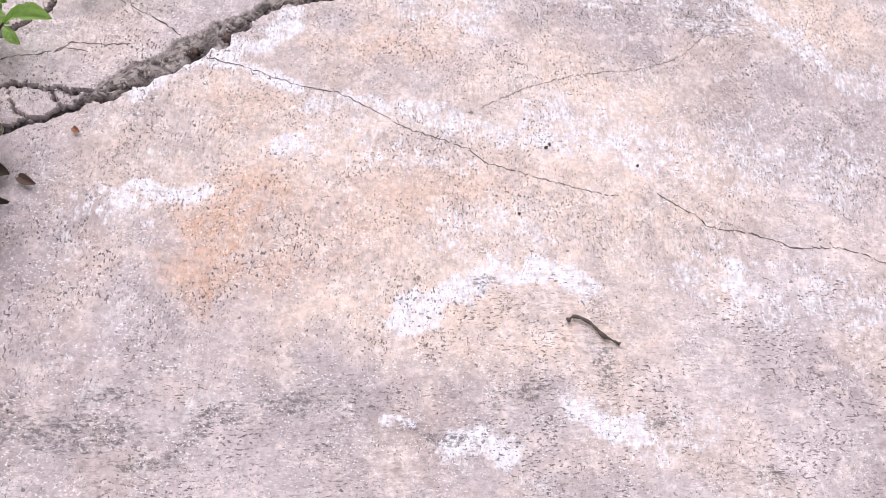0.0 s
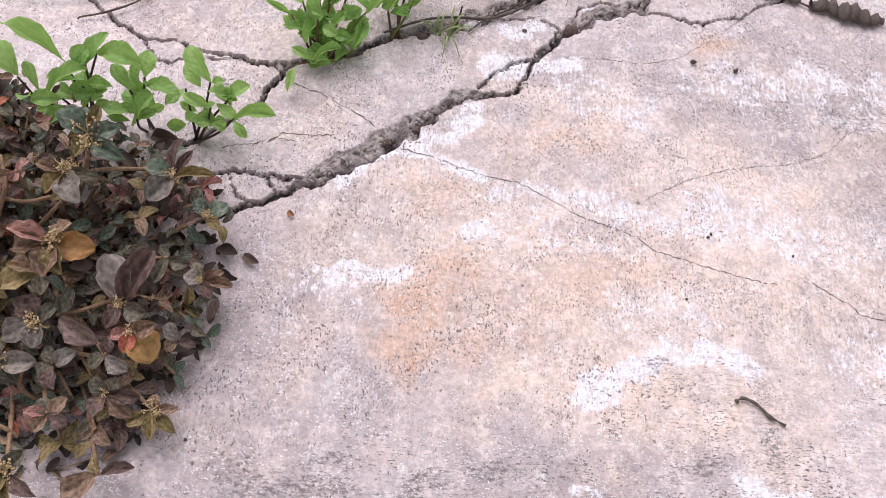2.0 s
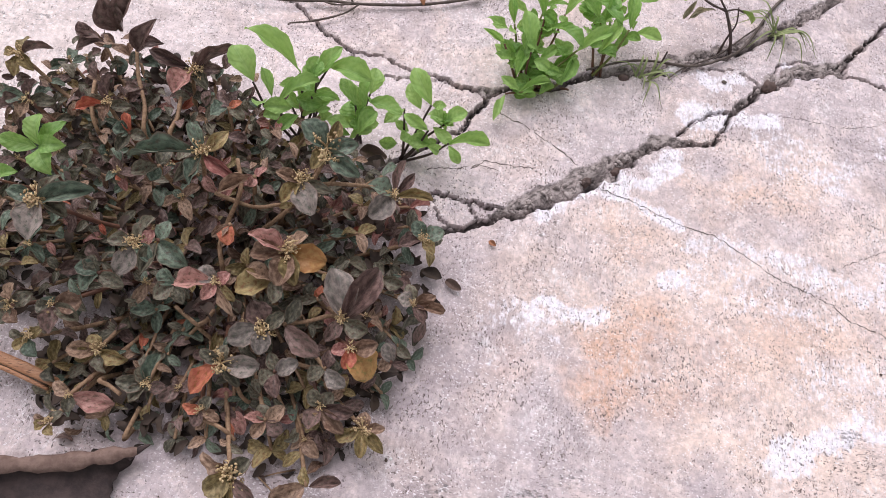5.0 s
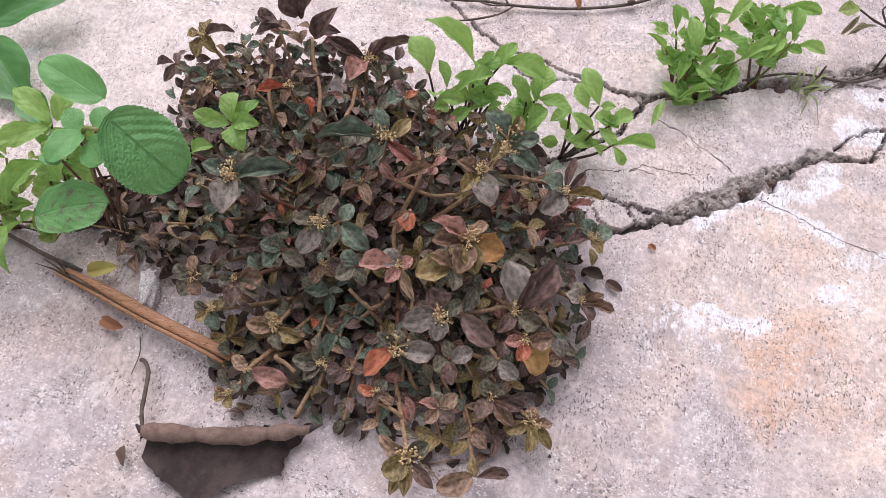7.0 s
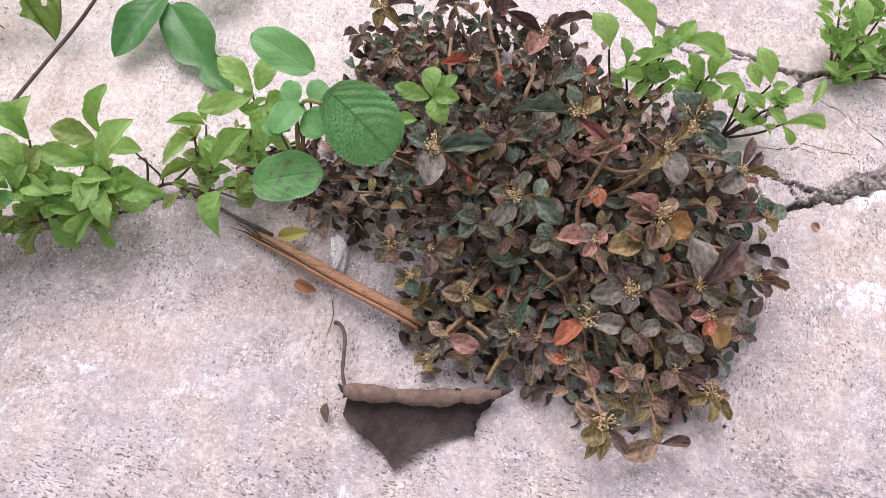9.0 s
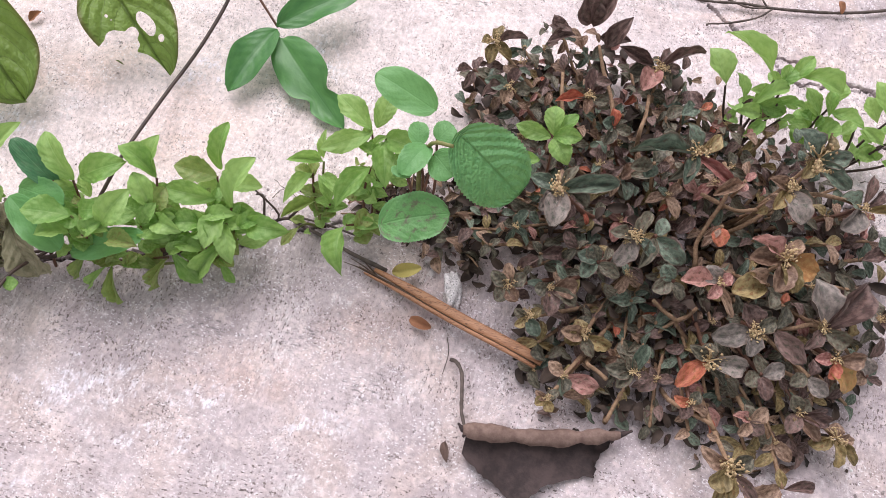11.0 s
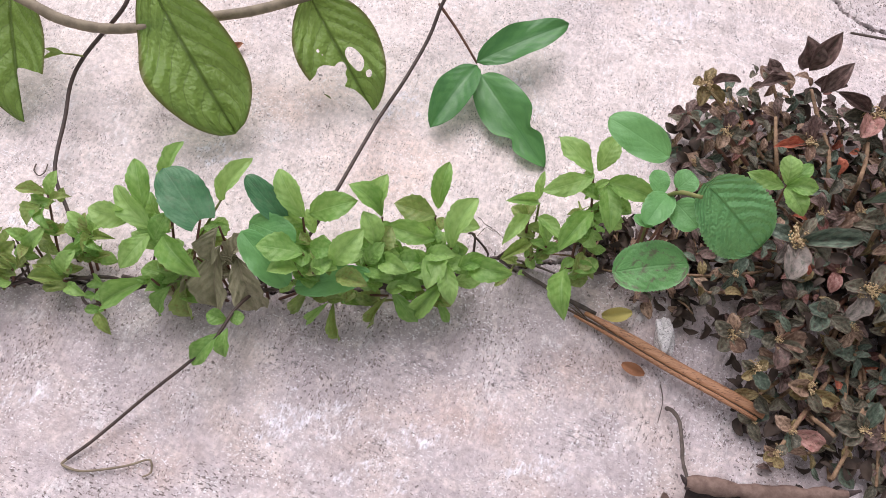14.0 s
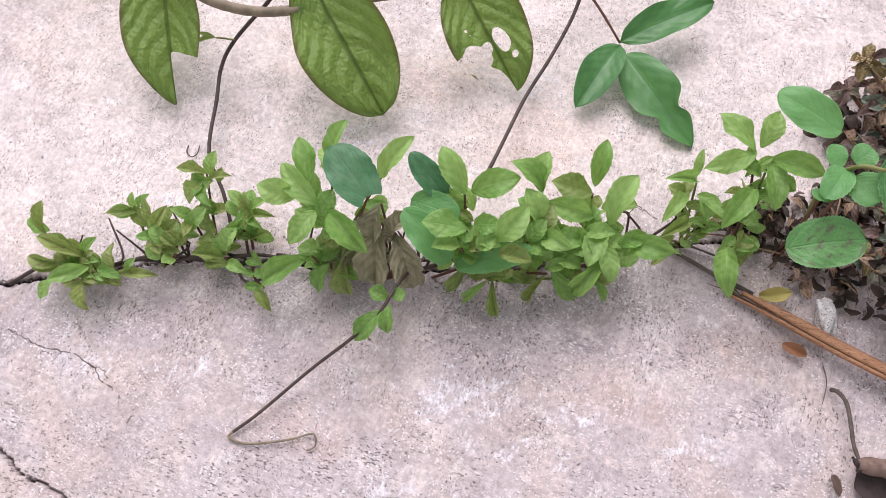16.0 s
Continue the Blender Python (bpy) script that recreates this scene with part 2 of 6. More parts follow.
MINT_WORN = leaf_material("worn_green_leaf", (0.09, 0.25, 0.07), (0.15, 0.35, 0.11), (0.15, 0.33, 0.11), 0.5, 0.2, 6, 0.4, slope=0.45, lines=0.2, crinkle=9.0, blotch=(0.13, 0.10, 0.075), edge=(0.20, 0.42, 0.17), ridge=0.35)
BLUE_GREEN = leaf_material("blue_green_leaf", (0.05, 0.17, 0.07), (0.12, 0.28, 0.13), (0.20, 0.30, 0.18), 0.5, 0.2, 5, 0.3, blotch=(0.14, 0.16, 0.10), slope=0.9, depth=0.0006, lines=0.22, ridge=0.35)
VINE_LEAF = leaf_material("vine_leaf", (0.11, 0.20, 0.04), (0.215, 0.325, 0.075), (0.06, 0.10, 0.028), 0.42, 0.25, 6.5, 1.0, edge=(0.10, 0.045, 0.03), slope=0.42, depth=0.0014, lines=0.95, crinkle=13.0, patchy=0.34, gloss=0.36, ridge=0.9)
SMOOTH_LEAF = leaf_material("smooth_vine_leaf", (0.055, 0.18, 0.05), (0.11, 0.28, 0.08), (0.09, 0.22, 0.065), 0.38, 0.2, 7, 0.15, lines=0.3)
SPURGE = [leaf_material("spurge_leaf_" + name, deep, pale, vein, 0.5, 0.1, 4, 0.22, lines=0.2, blotch=blotch, edge=edge, gloss=0.32, patchy=0.7) for name, deep, pale, vein, blotch, edge in (
    ("dark", (0.055, 0.053, 0.038), (0.215, 0.195, 0.140), (0.19, 0.15, 0.11), (0.10, 0.045, 0.035), (0.19, 0.12, 0.09)),
    ("purple", (0.080, 0.046, 0.042), (0.255, 0.165, 0.145), (0.24, 0.14, 0.11), (0.06, 0.062, 0.04), None),
    ("olive", (0.14, 0.105, 0.046), (0.39, 0.30, 0.145), (0.34, 0.24, 0.12), (0.20, 0.08, 0.035), None),
    ("red", (0.34, 0.07, 0.05), (0.56, 0.20, 0.12), (0.55, 0.28, 0.18), (0.25, 0.11, 0.03), None),
    ("pink", (0.27, 0.10, 0.09), (0.52, 0.29, 0.25), (0.5, 0.33, 0.28), (0.13, 0.08, 0.05), None),
    ("brown", (0.155, 0.088, 0.062), (0.41, 0.275, 0.195), (0.33, 0.22, 0.14), (0.09, 0.055, 0.03), None),
    ("teal", (0.062, 0.086, 0.064), (0.205, 0.255, 0.190), (0.20, 0.20, 0.15), (0.10, 0.065, 0.05), (0.20, 0.14, 0.11)),
    ("mauve", (0.125, 0.108, 0.098), (0.34, 0.285, 0.255), (0.27, 0.19, 0.16), (0.085, 0.10, 0.07), (0.30, 0.21, 0.18)),
    ("orange", (0.30, 0.135, 0.045), (0.46, 0.26, 0.10), (0.46, 0.26, 0.12), (0.20, 0.17, 0.05), None))]
STEM_GREEN = plain_material("green_stem", (0.12, 0.14, 0.035), (0.22, 0.22, 0.07), 160, 0.6)
STEM_RED = plain_material("reddish_stem", (0.085, 0.035, 0.025), (0.17, 0.075, 0.045), 160, 0.6)
STEM_TAN = plain_material("hairy_tan_stem", (0.17, 0.095, 0.055), (0.38, 0.245, 0.15), 500, 0.8)
STEM_DARK = plain_material("dark_vine_stem", (0.036, 0.022, 0.019), (0.085, 0.054, 0.045), 260, 0.6, 0.5)
STEM_GREY = plain_material("pale_branch_bark", (0.15, 0.115, 0.08), (0.29, 0.23, 0.16), 150, 0.65, 0.5, 0.0006)
FLOWER = plain_material("tan_flower_buds", (0.26, 0.14, 0.07), (0.74, 0.58, 0.33), 900, 0.7)
DRY_BROWN = plain_material("dry_brown_leaf", (0.135, 0.080, 0.064), (0.26, 0.172, 0.142), 240, 0.75, 0.7, 0.0012)
DRY_DARK = plain_material("dark_leaf_underside", (0.026, 0.016, 0.016), (0.075, 0.048, 0.046), 160, 0.8, 0.8, 0.0012)
# dead leaves, darkened so their colour carries the shade of the clump's gaps
SHADED_LITTER = plain_material("shaded_leaf_litter", (0.024, 0.017, 0.015), (0.085, 0.056, 0.042), 90, 0.85, 0.6)
CANE = plain_material("split_cane", (0.30, 0.128, 0.062), (0.50, 0.255, 0.135), 90, 0.5, 0.5, 0.0006, (0.7, 9, 9), (0.14, 0.06, 0.03))
CANE_DARK = plain_material("dark_cane_fibre", (0.05, 0.03, 0.02), (0.13, 0.075, 0.045), 140, 0.7, 0.5, 0.0006, (8, 1, 8))
TWIG = plain_material("dead_twig", (0.060, 0.045, 0.038), (0.15, 0.115, 0.10), 250, 0.8, 0.6)
STONE = plain_material("pale_crusted_stone", (0.50, 0.46, 0.465), (0.92, 0.86, 0.87), 420, 0.9, 0.9, 0.0014, fleck=(0.25, 0.225, 0.23))
PEBBLE = plain_material("brown_pebble", (0.055, 0.034, 0.03), (0.15, 0.095, 0.082), 150, 0.7, 0.4)
GRAVEL = plain_material("crack_gravel", (0.12, 0.095, 0.09), (0.56, 0.48, 0.465), 300, 0.9, 0.5)
CRUMB = plain_material("dark_crumbs", (0.045, 0.033, 0.028), (0.13, 0.09, 0.07), 300, 0.9, 0.4)
CRACK_DIRT = plain_material("crack_dirt", (0.06, 0.045, 0.04), (0.19, 0.15, 0.135), 500, 0.95, 0.4)
YELLOW = plain_material("yellow_fallen_leaf", (0.40, 0.32, 0.08), (0.58, 0.49, 0.17), 120, 0.6)
ORANGE_BIT = plain_material("orange_brown_flake", (0.25, 0.095, 0.045), (0.40, 0.19, 0.10), 150, 0.7)
PETAL = plain_material("ochre_petal", (0.50, 0.27, 0.045), (0.66, 0.42, 0.10), 90, 0.6)
GRASS = plain_material("grass_blade", (0.14, 0.18, 0.06), (0.30, 0.33, 0.15), 90, 0.6)
CHALK = plain_material("white_chip", (0.72, 0.71, 0.70), (0.85, 0.84, 0.82), 300, 0.8)


# ---- tools for meshes ----
def part(name, me, material, parent=None, label=""):
    """Links a mesh (or bmesh) as one object under a thing or a part."""
    if isinstance(me, bmesh.types.BMesh):
        bm, me = me, bpy.data.meshes.new(name)
        for f in bm.faces:
            f.smooth = True
        bm.to_mesh(me)
        bm.free()
    if material and not me.materials:
        me.materials.append(material)
    ob = new(name, me)
    if parent is not None:
        ob.parent = parent
    return tagged(ob, label)


def thing(name, place, label, category, group="", kind=""):
    ob = new(name)
    ob.location = place
    ob.empty_display_size = 0.01
    return tagged(ob, label, category, group, kind)


def smooth_path(points, steps=5):
    """Points of a smooth curve through the given ones."""
    p = [Vector(q) for q in points]
    p = [2 * p[0] - p[1], *p, 2 * p[-1] - p[-2]]
    out = []
    for a, b, c, d in zip(p, p[1:], p[2:], p[3:]):
        for i in range(steps):
            t = i / steps
            out.append(0.5 * (2 * b + (c - a) * t + (2 * a - 5 * b + 4 * c - d) * t * t + (3 * b - a - 3 * c + d) * t ** 3))
    return [*out, p[-2]]


def tube(bm, points, r0, r1, sides=6, steps=4, knob=0.0, rng=None):
    """A round, tapering stem through the points; knob roughens it."""
    path = smooth_path(points, steps)
    rings = []
    for i, q in enumerate(path):
        d = (path[min(i + 1, len(path) - 1)] - path[max(i - 1, 0)]).normalized()
        x = d.cross(Vector((0.31, 0.22, 0.93))).normalized()
        y = d.cross(x)
        r = r0 + (r1 - r0) * i / (len(path) - 1)
        if knob and rng:
            r *= 1 + rng.uniform(-knob, knob)
        rings.append([bm.verts.new(q + r * (math.cos(a) * x + math.sin(a) * y)) for a in (2 * math.pi * s / sides for s in range(sides))])
    for a, b in zip(rings, rings[1:]):
        for s in range(sides):
            bm.faces.new((a[s], a[(s + 1) % sides], b[(s + 1) % sides], b[s]))
    bm.faces.new(rings[0][::-1])
    bm.faces.new(rings[-1])


def stone_into(bm, place, size, rng, rough=0.25, level=1):
    made = bmesh.ops.create_icosphere(bm, subdivisions=level, radius=1.0)["verts"]
    turn = Euler([rng.uniform(0, 6.28) for _ in range(3)]).to_matrix()
    for v in made:
        q = v.co * (1 + rng.uniform(-rough, rough))
        v.co = Vector(place) + turn @ Vector((q.x * size[0], q.y * size[1], q.z * size[2]))


PROFILES = {
    "obovate": lambda u: (math.sin(math.pi * min(1, u ** 1.2)) ** 0.74) * (0.88 + 0.22 * u),
    "weed": lambda u: max(0.0, math.sin(math.pi * u ** 1.12)) ** (0.58 + 0.22 * u) * (0.95 + 0.1 * u),
    "ovate": lambda u: (max(0.0, math.sin(math.pi * (0.03 + 0.94 * u) ** 0.92)) ** 0.62),
    "lance": lambda u: (math.sin(math.pi * u ** 0.92) ** 0.9),
    "round": lambda u: math.sqrt(max(0.0, 1 - (2 * u - 1) ** 2)) ** 0.85,
    "cordate": lambda u: (max(0.0, 1 - (2 * (0.04 + 0.96 * u) ** 0.8 - 1) ** 2)) ** 0.5,
    "plump": lambda u: max(0.0, 1 - abs(2 * u ** 0.9 - 1) ** 2.6) ** 0.55,
    "blunt": lambda u: max(0.0, math.sin(math.pi * u ** 1.22)) ** 0.52,
    "elliptic": lambda u: (math.sin(math.pi * u ** 0.95) ** 0.62),
    "lobed": lambda u: (math.sin(math.pi * u ** 0.8) ** 0.7) * (1 - 0.45 * math.exp(-((u - 0.66) / 0.07) ** 2)),
}


def leaf_grid(profile, arch=0.12, fold=0.10, curl=0.0, teeth=0, bite=None, wavy=0.03, seed=0, rows=12, cols=8, notch=0.0):
    """Points, quads and blade coordinates of a leaf one long and one wide, from its base along +Y, face up.
    bite(u, v) is true where the blade is eaten away."""
    rng = random.Random(seed)
    f = PROFILES[profile]
    ph = [rng.uniform(0, 6.28) for _ in range(3)]
    pts, uvs = [], []
    for i in range(rows + 1):
        u = i / rows
        w = 0.5 * f(u)
        if teeth:
            w *= 1 + teeth * (1 if i % 2 else -1) if rows > 30 or u < 0.3 else 1 + 2.6 * teeth * ((i % 3) - 1) * (0.6 + 0.4 * math.sin(5 * i + seed))
        for j in range(cols + 1):
            v = 2 * j / cols - 1
            x = v * w
            y = u - notch * (1 - u) ** 6 * abs(v) ** 1.5
            z = arch * 4 * u * (1 - u) - arch * 0.2 * u + fold * abs(v) * w * 2 + curl * (u ** 3)
            z += wavy * math.sin(7 * u + ph[0] + 2 * v) * abs(v) + wavy * 0.5 * math.sin(15 * u + ph[1]) * v * v
            pts.append((x + 0.02 * math.sin(3 * u + ph[2]), y, z))
            uvs.append((0.5 + 0.5 * v, u))
    quads = []
    for i in range(rows):
        for j in range(cols):
            if bite and bite((i + 0.5) / rows, 2 * (j + 0.5) / cols - 1):
                continue
            a = i * (cols + 1) + j
            quads.append((a, a + 1, a + cols + 2, a + cols + 1))
    if bite:
        # round off the eaten edges
        seen = {}
        for q in quads:
            for a, b in zip(q, q[1:] + q[:1]):
                seen[min(a, b), max(a, b)] = seen.get((min(a, b), max(a, b)), 0) + 1
        near = {}
        for (a, b), n in seen.items():
            if n == 1:
                near.setdefault(a, []).append(b)
                near.setdefault(b, []).append(a)
        inner = [a for a in near if 0 < a % (cols + 1) < cols and 0 < a // (cols + 1) < rows]
        for _ in range(5):
            moved = {a: tuple(0.4 * pts[a][k] + 0.6 * sum(pts[b][k] for b in near[a]) / len(near[a]) for k in range(3)) for a in inner}
            for a, p in moved.items():
                pts[a] = p
    return pts, quads, uvs


def grid_mesh(name, pts, quads, uvs, material):
    me = bpy.data.meshes.new(name)
    me.from_pydata(pts, [], quads)
    layer = me.uv_layers.new(name="blade")
    corner = np.empty(len(me.loops), dtype=np.int32)
    me.loops.foreach_get("vertex_index", corner)
    layer.data.foreach_set("uv", np.asarray(uvs, dtype=np.float32)[corner].ravel())
    me.polygons.foreach_set("use_smooth", np.ones(len(me.polygons), dtype=bool))
    me.materials.append(material)
    me.update()
    return me


def leaf_frame(base, tip, width, roll=0.0, lift=None):
    """The matrix that lays a unit leaf from base to tip (metres), with that width."""
    y = Vector(tip) - Vector(base)
    length = max(y.length, 1e-4)
    y.normalize()
    up = Vector(lift or (0.0, -0.25, 1.0))
    z = up - y * up.dot(y)
    if z.length < 0.15:
        z = Vector((0, -1, 0.2)) - y * Vector((0, -1, 0.2)).dot(y)
    z.normalize()
    x = y.cross(z)
    m = Matrix((x, y, z)).transposed().to_4x4()
    return Matrix.Translation(base) @ m @ Matrix.Rotation(roll, 4, "Y") @ Matrix.Diagonal((width, length, length, 1))


def leaf_set(name, profile, material, count=4, **how):
    """A few leaf meshes of one kind, to be shared."""
    return [grid_mesh(name, *leaf_grid(profile, arch=how.get("arch", 0.12) * (0.5 + 0.4 * i), fold=how.get("fold", 0.1) * (0.6 + 0.3 * i),
                                       curl=how.get("curl", 0.0) * (i - 1), teeth=how.get("teeth", 0), wavy=how.get("wavy", 0.03), seed=i + 7,
                                       rows=how.get("rows", 10), cols=how.get("cols", 6), notch=how.get("notch", 0.0)), material) for i in range(count)]


def put_leaf(me, parent, base, tip, width, roll=0.0, name="leaf", lift=None, label=""):
    ob = new(name, me)
    ob.parent = parent
    top = parent
    while top.parent:
        top = top.parent
    ob.matrix_basis = Matrix.Translation(-top.location) @ leaf_frame(base, tip, width, roll, lift)
    return tagged(ob, label)


def mm(row):
    return tuple(q * MM for q in row)


# ---- the ground: one sheet of concrete, cracked into slabs ----
MAIN = [(-111, 303, 3.7), (-98, 309, 4.4), (-82, 317, 4.4), (-66, 325, 5.0), (-56, 333, 10.0), (-47, 340, 13.0), (-28, 352, 13.7), (-13, 366, 13.9), (0, 376, 12.1), (13, 386, 6.8), (24, 397, 9.0), (33, 401, 8.0), (40, 402, 5.4), (53, 402, 3.6), (61, 406, 3.0), (68, 418, 3.2), (71, 428, 4.2), (75, 435, 6.6), (82, 443, 6.0), (89, 451, 6.8), (96, 457, 10.7), (106, 465, 10.1), (115, 472, 8.6), (130, 478, 11.1), (142, 481, 8.0), (148, 489, 5.3), (156, 498, 4.1), (164, 507, 3.8), (173, 519, 3.8), (180, 530, 3.5), (195, 564, 3.6), (219, 606, 3.4), (240, 650, 3.4)]
BACK_R = [(-82, 410, 7.6), (-68, 414, 4.9), (-45, 421, 4.9), (-25, 434, 5.7), (-8, 443, 7.2), (13, 448, 9.5), (27, 454, 11.8), (42, 462, 11.2), (56, 471, 10.7), (71, 479, 10.1), (86, 490, 8.7), (101, 500, 8.0), (117, 514, 8.2), (141, 538, 6.8), (184, 583, 6.4), (200, 650, 5.0)]
LEFT = [(-829, 38, 3.6), (-764, 71, 3.4), (-714, 96, 3.6), (-699, 104, 4.0), (-683, 112, 4.4), (-667, 121, 3.4), (-646, 131, 2.6), (-619, 144, 2.5), (-590, 153, 2.8), (-560, 159, 2.8), (-531, 167, 2.8), (-504, 178, 2.7), (-476, 189, 2.3), (-449, 200, 2.4), (-427, 209, 2.0), (-409, 222, 1.8), (-393, 230, 1.8), (-374, 241, 1.8), (-334, 253, 1.8), (-279, 281, 1.8), (-218, 300, 2.1), (-158, 308, 2.2), (-111, 303, 2.6)]
ISLAND = [(38, 406, 2.8), (43, 414, 1.8), (50, 420, 1.8), (57, 426, 1.8), (64, 430, 1.8), (71, 431, 3.3)]
RIGHT = [(145, 476, 2.4), (155, 476, 1.8), (164, 475, 2.4), (175, 472, 3.2), (184, 471, 3.3), (194, 476, 2.1), (210, 479, 1.7), (222, 488, 1.7), (235, 495, 1.7), (256, 508, 1.8), (290, 527, 1.8), (450, 610, 1.8)]
CHIP_A = [(31, 455, 2.2), (49, 459, 1.6), (66, 462, 1.6), (73, 463, 1.7), (78, 463, 1.7), (86, 457, 2.3), (90, 453, 3.0)]
CHIP_B = [(98, 467, 1.6), (102, 473, 1.6), (110, 478, 1.6), (122, 481, 1.6), (129, 480, 2.4)]
BACK_L = [(-420, 650, 2.3), (-330, 530, 2.3), (-262, 478, 2.3), (-235, 463, 2.4), (-215, 464, 2.6), (-203, 453, 3.0), (-193, 446, 3.0), (-183, 436, 3.3), (-172, 430, 3.6), (-164, 423, 3.2), (-161, 417, 2.1), (-158, 411, 1.8), (-148, 406, 2.1), (-138, 409, 1.8), (-126, 411, 1.6), (-112, 412, 1.6)]
BACK_M = [(-163, 425, 2.5), (-155, 424, 2.1), (-147, 425, 2.5), (-137, 420, 1.8), (-127, 417, 2.1), (-117, 415, 2.5), (-109, 414, 2.8), (-98, 410, 3.1), (-88, 410, 4.2), (-82, 409, 8.3)]
BACK_D = [(-79, 412, 7.0), (-80, 403, 4.8), (-87, 391, 4.1), (-91, 381, 4.0), (-99, 373, 4.3), (-114, 361, 4.0), (-131, 347, 3.3), (-150, 325, 3.0)]
CHIP_C = [(-114, 331, 1.9), (-105, 335, 2.6), (-94, 336, 2.6), (-81, 334, 2.2), (-68, 334, 2.4), (-58, 334, 3.0)]
CHIP_D = [(-101, 333, 2.0), (-98, 327, 2.0), (-94, 320, 2.0), (-87, 318, 2.0), (-82, 316, 2.0)]
CHIP_E = [(-80, 333, 2.0), (-78, 329, 2.0), (-75, 325, 2.0), (-73, 322, 2.0)]
FRONT = [(-672, 20, 2.3), (-656, 14, 2.2), (-643, 13, 2.2), (-633, 12, 2.2), (-619, 10, 1.9), (-601, 10, 1.5)]
WIDE_CRACKS = (MAIN, BACK_R, LEFT, ISLAND, RIGHT, CHIP_A, CHIP_B, BACK_L, BACK_M, BACK_D, CHIP_C, CHIP_D, CHIP_E, FRONT)

# stains and painted shade: centre, half length, half width (mm) and turn (degrees)
ORANGE = [(15, 254, 26, 18, 59), (1, 235, 17, 10, 34), (30, 282, 18, 15, 3), (44, 246, 17, 12, 3), (202, 450, 23, 8, 5), (71, 270, 36, 22, 3), (109, 289, 46, 19, 3), (14, 331, 22, 10, 4), (95, 376, 37, 17, 4), (-45, 250, 17, 12, 25)]
ORANGE_WEIGHT = (1.0, 1.0, 0.8, 0.6, 0.9, 0.38, 0.42, 0.4, 0.35, 0.25)
ORANGE_FAR = [(-400, 150, 34, 15, 18), (-476, 265, 38, 20, 18), (-350, 179, 23, 12, 18), (-536, 83, 24, 13, 17), (-554, 285, 31, 18, 19)]
WHITE_LINES = [   # chalky bands: half width (mm) and the line along which they run
    (6, [(-35, 337), (-21, 350), (-1, 359), (18, 373), (34, 387)]), (5, [(-5, 356), (16, 355), (36, 347)]),
    (7, [(96, 217), (112, 227), (130, 237), (148, 242), (170, 244), (185, 237)]),
    (6, [(-38, 276), (-18, 279), (-3, 285)]),
    (6, [(34, 304), (48, 311)]), (6, [(269, 253), (266, 243)]), (7, [(177, 172), (196, 172), (206, 175)]), (7, [(122, 158), (138, 163), (149, 160)]),
    (4, [(93, 169), (104, 170)]), (11, [(100, 218), (115, 221)]),
    (9, [(46, 418), (62, 420)]), (7, [(76, 424), (95, 430)]), (6, [(60, 452), (82, 456)]), (5, [(112, 474), (124, 476)])]
WHITE_MID = [(9, [(57, 339), (91, 336), (112, 334), (127, 327), (159, 327), (178, 336)]), (15, [(207, 425), (235, 432), (267, 431)]), (9, [(293, 436), (305, 416), (320, 396), (343, 376)]),
             (9, [(123, 401), (132, 390)]), (12, [(166, 337), (178, 330)]), (11, [(203, 325), (217, 319)])]
WHITE_SOFT = [(14, [(111, 261), (140, 260), (170, 264)]), (13, [(66, 311), (96, 299), (120, 297)]), (22, [(210, 330), (260, 320), (330, 310)]), (20, [(190, 425), (280, 420)]),
              (14, [(90, 410), (140, 400)]), (12, [(-50, 262), (-30, 272)]), (10, [(180, 175), (240, 170)]), (20, [(250, 250), (330, 230)]), (18, [(330, 395), (370, 370)])]
CREAM = [(37, 305, 99, 48, 8), (126, 275, 108, 57, 0), (202, 282, 84, 45, 0), (138, 221, 58, 29, 0), (175, 216, 53, 27, 0), (23, 332, 45, 21, 20), (193, 359, 68, 31, 0), (334, 414, 45, 35, 0), (68, 224, 45, 23, 0), (90, 385, 40, 22, 30)]
# grey dirty patches, and shade painted on the ground round the spurge
GRIME_SHADE = [(180, 404, 42, 25, 0), (271, 357, 45, 23, 0), (280, 417, 15, 18, 0), (-37, 209, 78, 42, 0), (-85, 270, 53, 37, 0), (-91, 229, 38, 43, 0), (-44, 167, 75, 31, 0), (70, 170, 80, 23, 0), (155, 430, 30, 14, 10), (-150, 165, 75, 32, 0), (-60, 300, 45, 25, 30), (-205, 178, 62, 20, 0), (-120, 215, 26, 34, 0)]
GRIME_SHADE_WEIGHT = (0.6, 0.5, 0.6, 0.5, 0.7, 0.8, 0.7, 0.65, 0.5, 0.7, 0.5, 1.0, 0.9)
WHITE_C = [(-566, 238, 23, 10, 18), (-411, 196, 11, 3, 18), (-410, 210, 13, 4, 18), (-470, 125, 35, 12, 18), (-417, 133, 25, 9, 18), (-351, 135, 25, 8, 17), (-350, 425, 22, 11, 19), (-431, 328, 26, 14, 19), (-478, 295, 19, 13, 19), (-656, 170, 26, 13, 19), (-656, 79, 28, 16, 19), (-491, 71, 42, 7, 19), (-604, 85, 21, 9, 19), (-439, 102, 25, 8, 19)]
DARK = [(154, 179, 16, 6, 0), (118, 167, 17, 5, 0), (197, 197, 12, 8, 0), (218, 175, 14, 9, 0), (-42, 178, 30, 10, 0), (-56, 167, 24, 10, 0), (44, 169, 23, 8, 0), (-1, 161, 40, 6, 0), (-27, 193, 15, 4, 0), (270, 408, 9, 4, 0), (134, 247, 7, 6, 0), (263, 147, 20, 6, 0)]
